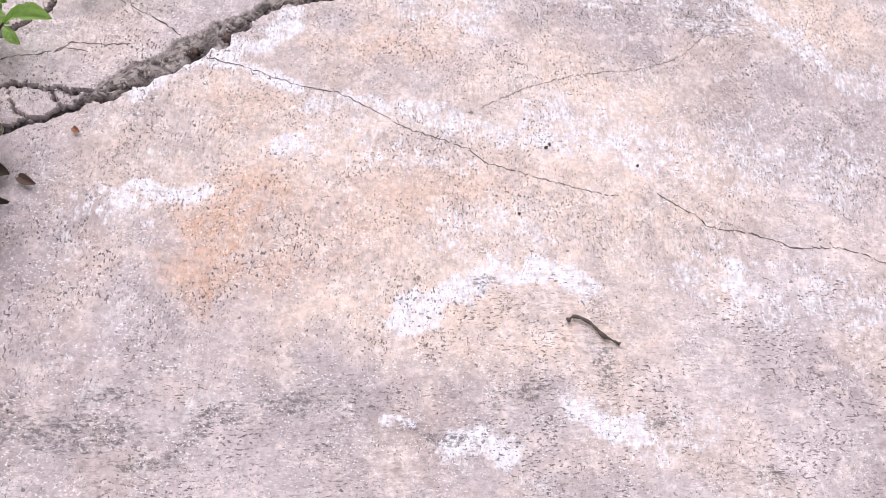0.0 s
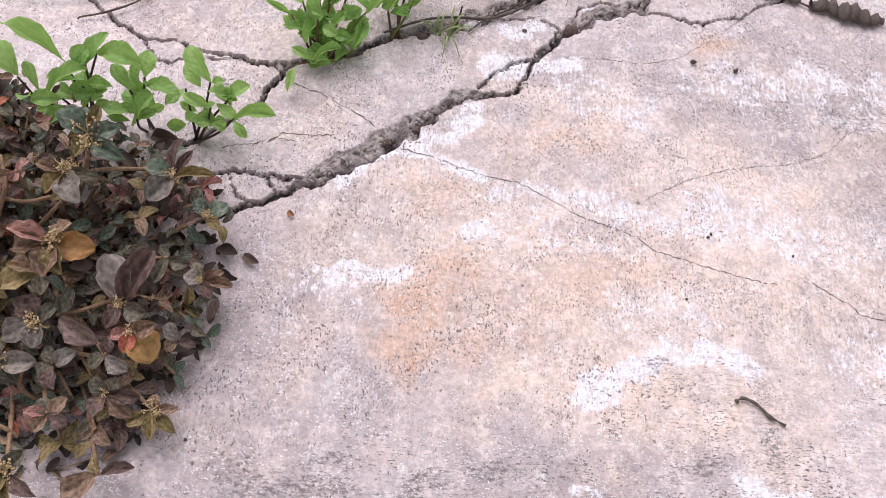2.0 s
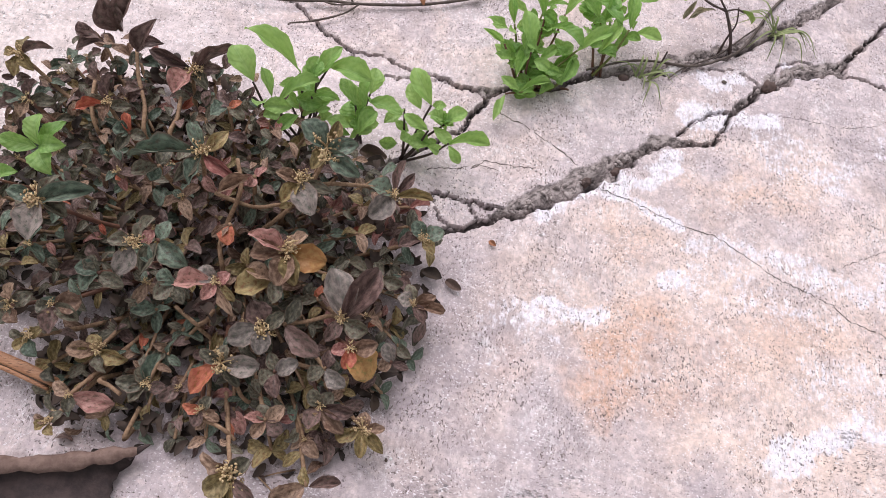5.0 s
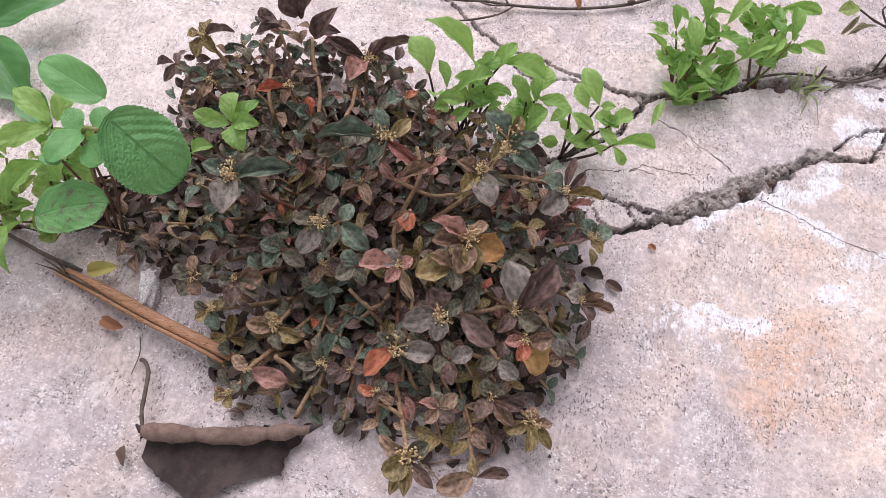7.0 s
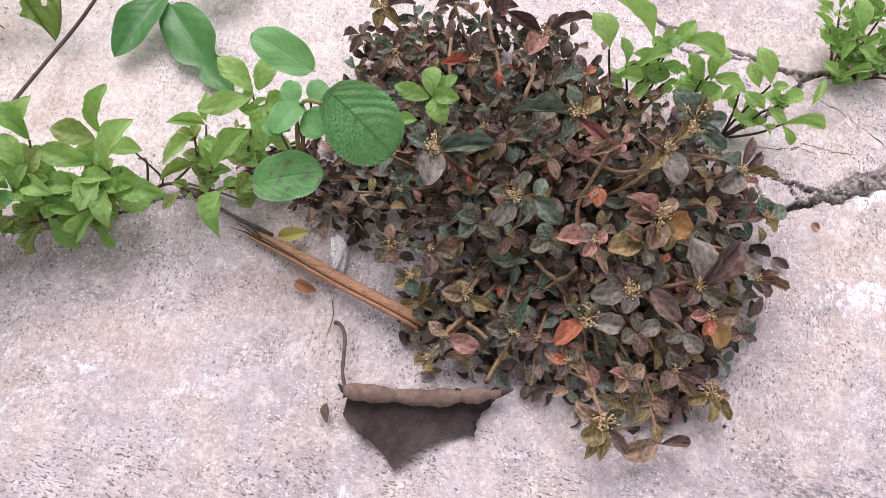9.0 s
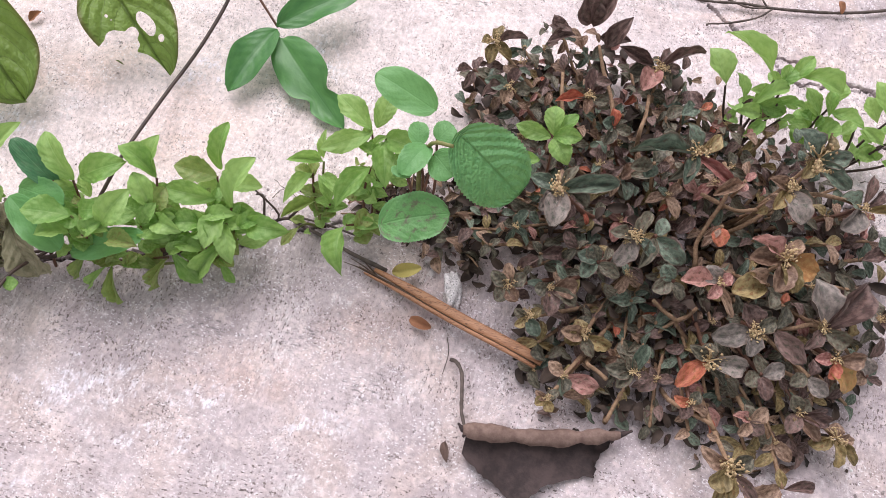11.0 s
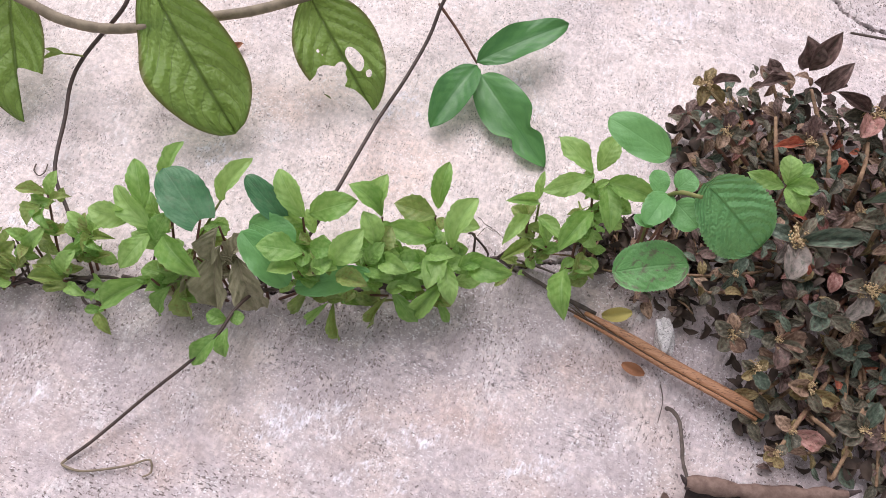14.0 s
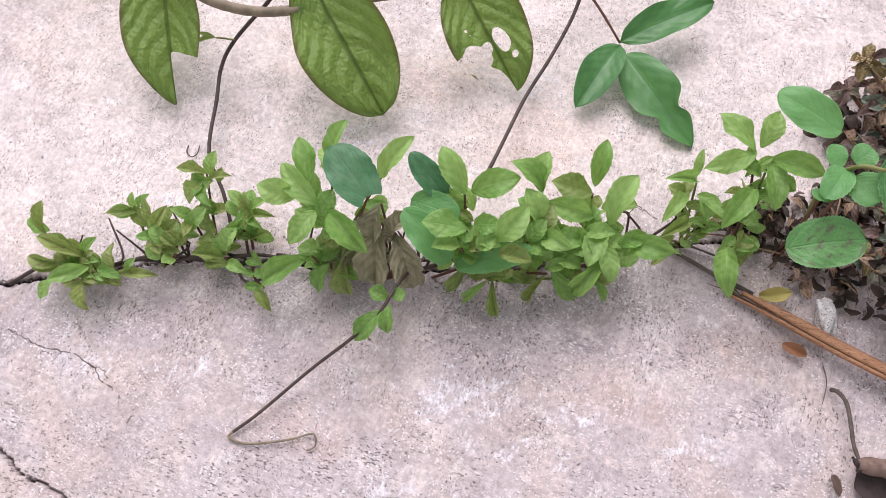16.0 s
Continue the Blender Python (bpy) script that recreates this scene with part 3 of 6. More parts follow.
DARK_B = [(271, 407, 25, 18, 5), (-353, 400, 26, 10, 19), (-481, 148, 18, 9, 18), (-419, 168, 23, 9, 18), (-437, 118, 23, 9, 18), (-338, 159, 22, 9, 18), (-485, 105, 17, 9, 18), (-379, 175, 17, 9, 18)]


def lattice_noise(x, y, size, seed):
    """Smooth random values from -1 to 1, with cells of that size."""
    r = np.random.RandomState(seed).uniform(-1, 1, (257, 257))
    gx, gy = x / size + 61.3, y / size + 47.7
    ix, iy = np.floor(gx).astype(int), np.floor(gy).astype(int)
    fx, fy = gx - ix, gy - iy
    fx, fy = fx * fx * (3 - 2 * fx), fy * fy * (3 - 2 * fy)
    ix, iy = ix % 256, iy % 256
    a = r[ix, iy] * (1 - fx) + r[ix + 1, iy] * fx
    b = r[ix, iy + 1] * (1 - fx) + r[ix + 1, iy + 1] * fx
    return a * (1 - fy) + b * fy


def fbm(x, y, size, seed, octaves=4):
    return sum(lattice_noise(x, y, size / 2 ** i, seed + i) * 0.55 ** i for i in range(octaves))


def stains(x, y, rows, weights=None, sharp=1.0, warp=11):
    """Soft-edged patches with uneven outlines."""
    wx = x + warp * fbm(x, y, 34, 40, 5)
    wy = y + warp * fbm(x, y, 34, 50, 5)
    out = np.zeros_like(x)
    for i, (cx, cy, a, b, turn) in enumerate(rows):
        c, s = math.cos(radians(turn)), math.sin(radians(turn))
        dx, dy = wx - cx, wy - cy
        r = np.hypot((dx * c + dy * s) / a, (dy * c - dx * s) / b)
        m = np.clip((1.6 - r) / 1.4 * sharp, 0, 1)
        out = np.maximum(out, m * m * (3 - 2 * m) * (weights[i] if weights else 1.0))
    return out


def bands(x, y, rows, warp=7):
    """Soft-edged bands along lines, with uneven outlines."""
    wx = x + warp * fbm(x, y, 26, 140, 5)
    wy = y + warp * fbm(x, y, 26, 150, 5)
    out = np.zeros_like(x)
    for half, line in rows:
        for (ax, ay), (bx, by) in zip(line, line[1:]):
            t = np.clip(((wx - ax) * (bx - ax) + (wy - ay) * (by - ay)) / ((bx - ax) ** 2 + (by - ay) ** 2), 0, 1)
            m = np.clip(1.5 - np.hypot(wx - ax - t * (bx - ax), wy - ay - t * (by - ay)) / half, 0, 1)
            out = np.maximum(out, m * m * (3 - 2 * m))
    return out


def facets(x, y, size, seed, turn):
    """A random value for each cell of a turned grid with uneven rows: breaks an edge into angular bits."""
    c, s = math.cos(radians(turn)), math.sin(radians(turn))
    u, v = (x * c + y * s) / size, (y * c - x * s) / size
    r = np.random.RandomState(seed).uniform(-1, 1, (256, 256))
    iv = np.floor(v).astype(int) % 256
    iu = np.floor(u + 0.7 * r[3][iv]).astype(int) % 256
    return r[iu, iv]


def ragged(crack):
    """The crack's line broken into short straight pieces with an angular wander and an uneven width."""
    rng = random.Random(int(abs(crack[0][0]) * 7 + len(crack)))
    out = [crack[0]]
    for (ax, ay, aw), (bx, by, bw) in zip(crack, crack[1:]):
        n = max(1, round(math.hypot(bx - ax, by - ay) / 4.5))
        for i in range(1, n + 1):
            t = i / n
            w = aw + (bw - aw) * t
            j = min(1.7, 0.7 + 0.10 * w)
            out.append((ax + (bx - ax) * t + rng.uniform(-j, j), ay + (by - ay) * t + rng.uniform(-j, j), w * rng.uniform(0.72, 1.2)))
    return out


def dip(x, y):
    """The far slab sags a little behind the weeds."""
    return -13 * np.exp(-(((x + 200) / 80) ** 2 + ((y - 465) / 55) ** 2))


def build_ground():
    step = 1.12
    inner_x, inner_y = np.arange(-830, 430, step), np.arange(-90, 620, step)
    grow = np.cumsum(2.0 * 1.34 ** np.arange(34))
    xs = np.concatenate((inner_x[0] - grow[::-1], inner_x, inner_x[-1] + grow))
    ys = np.concatenate((inner_y[0] - grow[::-1], inner_y, inner_y[-1] + grow))
    n = len(grow)
    X, Y = np.meshgrid(xs, ys, indexing="ij")
    IX, IY = X[n:-n, n:-n], Y[n:-n, n:-n]
    wx = IX + 0.5 * fbm(IX, IY, 7, 1, 2) + 0.75 * facets(IX, IY, 4.3, 301, 27) + 0.18 * facets(IX, IY, 2.1, 302, -31)
    wy = IY + 0.5 * fbm(IX, IY, 7, 21, 2) + 0.75 * facets(IX, IY, 4.9, 303, -38) + 0.18 * facets(IX, IY, 2.3, 304, 21)
    side = np.zeros(IX.shape)       # which side of the crack's line, -1 below it to 1 above
    fine = np.zeros(IX.shape)       # 1 at the thin cracks, cut deeper and with shade painted in their colour
    gap = np.full(IX.shape, 99.0)   # distance outside the nearest crack's edge; inside it is negative
    for crack in map(ragged, WIDE_CRACKS):
        thin = len(crack) < 30 or crack[0][0] < -300
        crack = [(x, y, w * (0.72 if thin else min(1.0, 0.72 + 0.035 * w))) for x, y, w in crack]
        for (ax, ay, aw), (bx, by, bw) in zip(crack, crack[1:]):
            i0, i1 = np.searchsorted(inner_x, (min(ax, bx) - 22, max(ax, bx) + 22))
            j0, j1 = np.searchsorted(inner_y, (min(ay, by) - 22, max(ay, by) + 22))
            px, py = wx[i0:i1, j0:j1], wy[i0:i1, j0:j1]
            t = np.clip(((px - ax) * (bx - ax) + (py - ay) * (by - ay)) / ((bx - ax) ** 2 + (by - ay) ** 2), 0, 1)
            d = np.hypot(px - ax - t * (bx - ax), py - ay - t * (by - ay)) - 0.5 * (aw + t * (bw - aw))
            near = d < gap[i0:i1, j0:j1]
            over = ((bx - ax) * (py - ay) - (by - ay) * (px - ax)) / math.hypot(bx - ax, by - ay) / (0.5 * (aw + t * (bw - aw)))
            fine[i0:i1, j0:j1] = np.where(near, np.clip((7 - aw) / 3, 0, 1), fine[i0:i1, j0:j1])
            side[i0:i1, j0:j1] = np.where(near, over, side[i0:i1, j0:j1])
            gap[i0:i1, j0:j1] = np.where(near, d, gap[i0:i1, j0:j1])
    inside = np.clip((0.1 - gap) / 0.55, 0, 1)
    grit = 0.08 * facets(IX, IY, 1.9, 311, 15) + 0.4 * facets(IX, IY, 3.3, 312, 52) + 0.25 * lattice_noise(IX, IY, 1.5, 77)
    wander = 0.8 * lattice_noise(IX, IY, 9, 78)
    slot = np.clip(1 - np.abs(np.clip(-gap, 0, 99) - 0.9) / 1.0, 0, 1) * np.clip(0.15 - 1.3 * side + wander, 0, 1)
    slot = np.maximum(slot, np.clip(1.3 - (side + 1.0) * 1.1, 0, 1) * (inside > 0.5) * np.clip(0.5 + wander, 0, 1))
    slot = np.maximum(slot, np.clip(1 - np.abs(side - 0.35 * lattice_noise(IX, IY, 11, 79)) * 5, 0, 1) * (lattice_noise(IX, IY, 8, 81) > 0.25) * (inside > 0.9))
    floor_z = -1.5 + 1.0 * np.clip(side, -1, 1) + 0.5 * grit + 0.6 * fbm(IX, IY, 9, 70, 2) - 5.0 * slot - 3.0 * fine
    lip = 0.5 * np.exp(-np.clip(gap, 0, 9) / 1.6)
    top = 0.9 * fbm(IX, IY, 130, 80, 2) + 0.22 * fbm(IX, IY, 14, 90, 3) + 0.10 * lattice_noise(IX, IY, 3.1, 95)
    top = top - lip * (0.6 + 0.8 * lattice_noise(IX, IY, 4, 97))
    Z = np.zeros_like(X)
    Z[n:-n, n:-n] = top * (1 - inside) + floor_z * inside
    Z += dip(X, Y)
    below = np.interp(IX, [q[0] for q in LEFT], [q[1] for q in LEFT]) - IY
    masks = {
        "orange": np.maximum(stains(IX, IY, ORANGE, ORANGE_WEIGHT), 0.3 * stains(IX, IY, ORANGE_FAR)),
        "white": np.maximum(np.maximum(bands(IX, IY, WHITE_LINES), np.maximum(0.72 * bands(IX, IY, WHITE_MID, 10), 0.55 * stains(IX, IY, WHITE_C))), 0.55 * bands(IX, IY, WHITE_SOFT, 11)),
        "cream": stains(IX, IY, CREAM, None, 1.0, 18),
        # where the cracks' inner shade is put into the colour, besides their depth
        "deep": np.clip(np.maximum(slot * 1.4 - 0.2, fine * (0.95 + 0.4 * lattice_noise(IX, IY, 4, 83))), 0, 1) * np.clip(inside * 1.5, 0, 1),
        "dark": np.maximum(stains(IX, IY, DARK), 0.6 * stains(IX, IY, DARK_B)),
        "soil": np.clip(inside * 1.7, 0, 1),
        # dirt of the near slab plus shade painted in front of the plants
        "grime_shade": np.maximum(stains(IX, IY, GRIME_SHADE, GRIME_SHADE_WEIGHT, 0.8, 20), np.where(below > 0, 0.34 + 0.3 * np.exp(-((below + 18 * fbm(IX, IY, 45, 33, 3)) / 42) ** 2), 0.0) * np.clip((10 - IX) / 90, 0, 1)),
        "pale": np.clip((IY - np.interp(IX, [q[0] for q in LEFT], [q[1] for q in LEFT]) - 4) / 30, 0, 1) * np.clip((-215 - IX) / 60, 0, 1),
    }
    rim = np.clip(np.minimum(np.minimum(IX - inner_x[0], inner_x[-1] - IX), np.minimum(IY - inner_y[0], inner_y[-1] - IY)) / 90, 0, 1)
    for key in ("pale", "grime_shade"):
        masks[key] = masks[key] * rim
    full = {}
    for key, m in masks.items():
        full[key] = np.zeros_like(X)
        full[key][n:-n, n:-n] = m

    # cells of the dense part that are slab, joined into pieces
    solid = np.zeros((len(xs) - 1, len(ys) - 1), dtype=bool)
    worst = np.maximum(np.maximum(inside[:-1, :-1], inside[1:, :-1]), np.maximum(inside[:-1, 1:], inside[1:, 1:]))
    solid[n:-n, n:-n] = worst < 0.5
    label = np.where(solid, np.arange(solid.size).reshape(solid.shape), -1)
    while True:
        before = label.copy()
        for axis in (0, 1):
            for flip in (False, True):
                work = np.flip(label, axis) if flip else label
                work = work if axis == 0 else work.T
                keep = np.flip(solid, axis) if flip else solid
                keep = keep if axis == 0 else keep.T
                for i in range(1, work.shape[0]):
                    row = np.where(keep[i] & keep[i - 1], np.maximum(work[i], work[i - 1]), work[i])
                    work[i] = row
        if (label == before).all():
            break
    ids, counts = np.unique(label[label >= 0], return_counts=True)
    pieces = [i for i, c in sorted(zip(ids, counts), key=lambda q: -q[1]) if c > 25]
    member = np.isin(label, pieces)

    rows, cols = X.shape
    index = np.arange(rows * cols).reshape(rows, cols)
    cells = np.stack((index[:-1, :-1], index[1:, :-1], index[1:, 1:], index[:-1, 1:]), axis=-1)
    everything = np.stack((X.ravel(), Y.ravel(), Z.ravel()), axis=-1) * MM

    def sheet(name, chosen):
        quads = cells[chosen]
        used, flat = np.unique(quads.ravel(), return_inverse=True)
        me = bpy.data.meshes.new(name)
        me.vertices.add(len(used))
        me.vertices.foreach_set("co", everything[used].astype(np.float32).ravel())
        me.loops.add(flat.size)
        me.loops.foreach_set("vertex_index", flat.astype(np.int32).ravel())
        me.polygons.add(len(quads))
        me.polygons.foreach_set("loop_start", np.arange(0, flat.size, 4, dtype=np.int32))
        me.polygons.foreach_set("use_smooth", np.ones(len(quads), dtype=bool))
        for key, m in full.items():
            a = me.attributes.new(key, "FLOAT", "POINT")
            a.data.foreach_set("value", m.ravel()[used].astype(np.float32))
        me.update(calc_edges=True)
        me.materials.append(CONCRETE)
        return me

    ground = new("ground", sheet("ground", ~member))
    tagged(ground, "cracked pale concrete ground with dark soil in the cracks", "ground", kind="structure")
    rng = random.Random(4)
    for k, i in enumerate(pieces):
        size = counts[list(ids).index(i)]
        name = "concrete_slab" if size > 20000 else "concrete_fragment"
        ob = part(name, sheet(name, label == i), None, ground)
        ob.location.z = 0.0 if size > 20000 else rng.uniform(-0.7, 0.5) * MM
    return ground


GROUND = build_ground()

# fine cracks: thin seams of dirt with an uneven width
HAIR = [
    [(-76, 399), (-69, 396), (-61, 393), (-54, 391), (-46, 386), (-41, 383), (-36, 381), (-27, 375), (-20, 370)],
    [(-107, 350), (-100, 352), (-90, 354), (-84, 356), (-78, 359), (-75, 362), (-72, 363), (-65, 362), (-59, 362), (-44, 364)],
    [(-82, 355), (-78, 359), (-71, 358), (-64, 357)],
    [(-9, 359), (13, 354), (40, 345), (62, 342), (79, 334), (98, 323), (114, 318), (130, 313), (139, 305), (155, 301), (174, 296), (190, 292), (209, 289)],
    [(227, 293), (238, 286), (249, 280), (254, 274), (269, 273), (284, 270), (299, 265), (314, 265), (327, 266), (339, 263), (350, 258), (375, 252), (405, 243)],
    [(137, 338), (159, 351), (184, 361), (204, 366), (224, 368), (244, 376), (255, 382), (266, 393), (289, 407)],
    [(92, 433), (114, 436), (136, 435), (147, 436), (165, 442), (185, 457), (197, 467), (210, 478)],
    [(-700, 74), (-679, 72), (-668, 73), (-660, 74), (-651, 72), (-645, 70), (-641, 66), (-631, 64)],
    [(-651, 72), (-643, 72), (-637, 68)],
    [(-618, 52), (-618, 55), (-615, 58)],
    [(-418, 241), (-415, 247), (-409, 247), (-401, 243)],
    [(-421, 252), (-414, 249), (-409, 247)],
]
HAIR_WIDTH = (0.9, 0.8, 0.6, 0.6, 0.85, 0.4, 0.4, 0.8, 0.7, 0.5, 0.8, 0.7)


def surface(x, y):
    """Height of the slabs' top at a place in mm, away from the cracks."""
    a = np.array([[float(x)]]), np.array([[float(y)]])
    return float((0.9 * fbm(*a, 130, 80, 2) + 0.22 * fbm(*a, 14, 90, 3) + 0.10 * lattice_noise(*a, 3.1, 95) + dip(*a))[0, 0])


def hair_crack(points, width, seed):
    rng = random.Random(seed)
    bm = bmesh.new()
    path = []
    for (ax, ay), (bx, by) in zip(points, points[1:]):
        n = max(2, int(math.hypot(bx - ax, by - ay) / 1.6))
        for i in range(n):
            path.append((ax + (bx - ax) * i / n + rng.uniform(-0.7, 0.7), ay + (by - ay) * i / n + rng.uniform(-0.7, 0.7)))
    left = right = None
    for i, (x, y) in enumerate(path):
        x2, y2 = path[min(i + 1, len(path) - 1)]
        x1, y1 = path[max(i - 1, 0)]
        d = math.hypot(x2 - x1, y2 - y1) or 1
        w = width * rng.choice((0.3, 0.4, 0.5, 0.7, 1.0)) * 0.5
        z = surface(x, y) + 0.16
        a = bm.verts.new(((x - (y2 - y1) / d * w) * MM, (y + (x2 - x1) / d * w) * MM, z * MM))
        b = bm.verts.new(((x + (y2 - y1) / d * w) * MM, (y - (x2 - x1) / d * w) * MM, z * MM))
        if left and rng.random() > 0.05:
            bm.faces.new((left, right, b, a))
        left, right = a, b
    part("hairline_crack", bm, CRACK_DIRT, GROUND)


for k, (line, width) in enumerate(zip(HAIR, HAIR_WIDTH)):
    hair_crack(line, width, 100 + k)


def crack_gravel():
    rng = random.Random(11)
    bm = bmesh.new()
    for crack, many in ((MAIN, 150), (BACK_R, 170), (LEFT, 120), (BACK_D, 40), (BACK_L, 30)):
        for _ in range(many):
            i = rng.randrange(len(crack) - 1)
            (ax, ay, aw), (bx, by, bw) = crack[i], crack[i + 1]
            t = rng.random()
            w = (aw + (bw - aw) * t) * 0.42
            r = rng.choice((0.35, 0.4, 0.5, 0.6, 0.8, 1.3)) * (1.1 if w > 3 else 0.8)
            place = mm((ax + (bx - ax) * t + rng.uniform(-w, w), ay + (by - ay) * t + rng.uniform(-w, w), -1.7 + dip(ax, ay)))
            stone_into(bm, place, (r * MM, r * MM * rng.uniform(0.6, 1), r * MM * 0.7), rng, 0.4)
    for crack, many, a, b in ((MAIN, 46, -62, 20), (MAIN, 22, 82, 150), (BACK_R, 34, 0, 110)):
        spots = [q for q in zip(crack, crack[1:]) if a <= q[0][0] <= b]
        for _ in range(many):
            (ax, ay, aw), (bx, by, bw) = rng.choice(spots)
            t = rng.random()
            w = (aw + (bw - aw) * t) * 0.36
            r = rng.uniform(1.4, 3.6)
            off = rng.uniform(-0.5, 1) * w
            n = Vector((ay - by, bx - ax)).normalized()
            place = mm((ax + (bx - ax) * t + n.x * off, ay + (by - ay) * t + n.y * off, -1.5 + 0.6 * off / w))
            stone_into(bm, place, (r * MM, r * MM * rng.uniform(0.35, 0.7), r * MM * 0.35), rng, 0.5)
    return tagged(part("crack_gravel", bm, GRAVEL), "grey grit and crumbs lying in the concrete's cracks", "gravel", kind="stuff")


crack_gravel()

# ---- the spurge: a dark, sprawling clump over the crack ----
SPURGE_SETS = [leaf_set("spurge_leaf", "ovate", m, 5, arch=0.12, fold=0.22, curl=0.14, teeth=0.02, wavy=0.09, rows=10, cols=6) for m in SPURGE]
SPURGE_LANCE = [leaf_set("spurge_leaf", "lance", m, 4, arch=0.12, fold=0.24, curl=0.12, wavy=0.07, rows=10, cols=4) for m in SPURGE[:3]]
# shoots: tip (mm) and the tone of its leaves (index of SPURGE)
SHOOTS_BACK = [(-282, 378, 40, 1), (-322, 353, 35, 2), (-236, 362, 37, 1), (-268, 327, 43, 1), (-158, 312, 62, 0), (-166, 298, 52, 4), (-217, 293, 62, 2), (-198, 292, 56, 4), (-300, 340, 34, 1), (-250, 380, 28, 1), (-222, 340, 42, 0), (-305, 310, 38, 1)]
SHOOTS_MID = [(-273, 256, 66, 0), (-232, 253, 48, 0), (-163, 260, 54, 2), (-192, 239, 54, 4), (-167, 229, 39, 0), (-126, 226, 35, 2), (-106, 329, 22, 2), (-87, 270, 12, 1), (-140, 285, 40, 0), (-193, 268, 47, 3), (-250, 290, 50, 0)]
SHOOTS_FRONT = [(-182, 210, 29, 0), (-191, 205, 27, 3), (-169, 164, 32, 2), (-139, 165, 8, 5), (-223, 171, 10, 2), (-255, 180, 20, 5), (-243, 212, 18, 2), (-284, 224, 27, 5), (-128, 196, 18, 1), (-112, 190, 12, 5), (-150, 192, 22, 1), (-205, 190, 16, 0), (-110, 240, 20, 5)]
OUTLINE = [(-338, 330), (-325, 362), (-280, 378), (-240, 380), (-205, 362), (-160, 345), (-118, 335), (-98, 305), (-90, 275), (-96, 240), (-112, 205), (-124, 184), (-160, 178), (-205, 177), (-228, 173), (-255, 178), (-270, 194), (-277, 214), (-288, 228), (-312, 242), (-325, 262), (-322, 300)]
# rosettes: each leaf's base, tip, width (mm) and tone; heads: place (mm) and ten times the flower's size, 0 for none
ROSETTE_A = [(-326, 351, 35, -332, 348, 33, 6, 2), (-326, 351, 35, -326, 340, 31, 7, 2), (-326, 351, 35, -316, 345, 31, 6, 2), (-326, 351, 35, -310, 356, 37, 6, 1), (-326, 351, 35, -324, 361, 36, 6, 2), (-238, 361, 37, -260, 366, 39, 7, 1), (-238, 361, 37, -251, 358, 33, 9, 0), (-238, 361, 37, -242, 346, 32, 11, 4), (-238, 361, 37, -233, 374, 38, 7, 1), (-238, 361, 37, -225, 367, 33, 7, 1), (-238, 361, 37, -216, 375, 39, 6, 1), (-238, 361, 37, -229, 353, 33, 7, 0)]
ROSETTE_B = [(-270, 327, 43, -280, 328, 44, 6, 0), (-270, 327, 43, -269, 340, 44, 6, 1), (-270, 327, 43, -260, 329, 40, 6, 0), (-270, 327, 43, -269, 318, 40, 5, 5), (-270, 327, 43, -285, 322, 38, 5, 3), (-213, 302, 57, -242, 294, 50, 7, 6), (-213, 302, 57, -221, 314, 58, 7, 6), (-213, 302, 57, -204, 315, 58, 7, 2), (-213, 302, 57, -215, 287, 52, 7, 6), (-213, 302, 57, -195, 296, 51, 6, 4), (-213, 302, 57, -223, 287, 52, 7, 0), (-274, 260, 63, -250, 268, 65, 9, 6)]
ROSETTE_C = [(-274, 260, 63, -280, 249, 59, 8, 7), (-274, 260, 63, -273, 243, 58, 12, 7), (-274, 260, 63, -288, 262, 64, 7, 6), (-274, 260, 63, -268, 273, 64, 5, 0), (-274, 260, 63, -261, 255, 59, 7, 0), (-156, 316, 59, -169, 325, 61, 12, 6), (-156, 316, 59, -142, 320, 61, 9, 6), (-156, 316, 59, -139, 308, 53, 9, 6), (-156, 316, 59, -161, 306, 55, 7, 2), (-156, 316, 59, -154, 330, 60, 6, 2), (-166, 299, 52, -156, 286, 47, 12, 7), (-166, 299, 52, -177, 300, 53, 6, 5)]
ROSETTE_D = [(-166, 299, 52, -171, 288, 48, 7, 2), (-166, 299, 52, -150, 299, 48, 6, 0), (-193, 272, 48, -192, 263, 45, 8, 3), (-193, 272, 48, -200, 266, 45, 5, 5), (-187, 297, 53, -183, 302, 54, 4, 4), (-187, 297, 53, -189, 292, 51, 5, 4), (-187, 297, 53, -200, 286, 48, 6, 5), (-121, 311, 35, -113, 324, 36, 5, 1), (-121, 311, 35, -134, 311, 36, 10, 6), (-121, 311, 35, -102, 314, 30, 6, 2), (-121, 311, 35, -131, 299, 30, 12, 7), (-121, 311, 35, -118, 329, 37, 5, 1)]
ROSETTE_E = [(-102, 293, 28, -113, 288, 24, 7, 1), (-102, 293, 28, -93, 299, 29, 9, 6), (-102, 293, 28, -107, 301, 29, 8, 6), (-102, 293, 28, -96, 287, 25, 6, 2), (-163, 262, 52, -177, 259, 47, 9, 5), (-163, 262, 52, -164, 247, 47, 11, 5), (-163, 262, 52, -156, 249, 47, 9, 2), (-163, 262, 52, -146, 262, 47, 13, 8), (-163, 262, 52, -156, 271, 53, 7, 5), (-163, 262, 52, -181, 264, 54, 8, 4), (-167, 249, 47, -181, 242, 42, 12, 2), (-167, 249, 47, -179, 249, 48, 7, 5)]
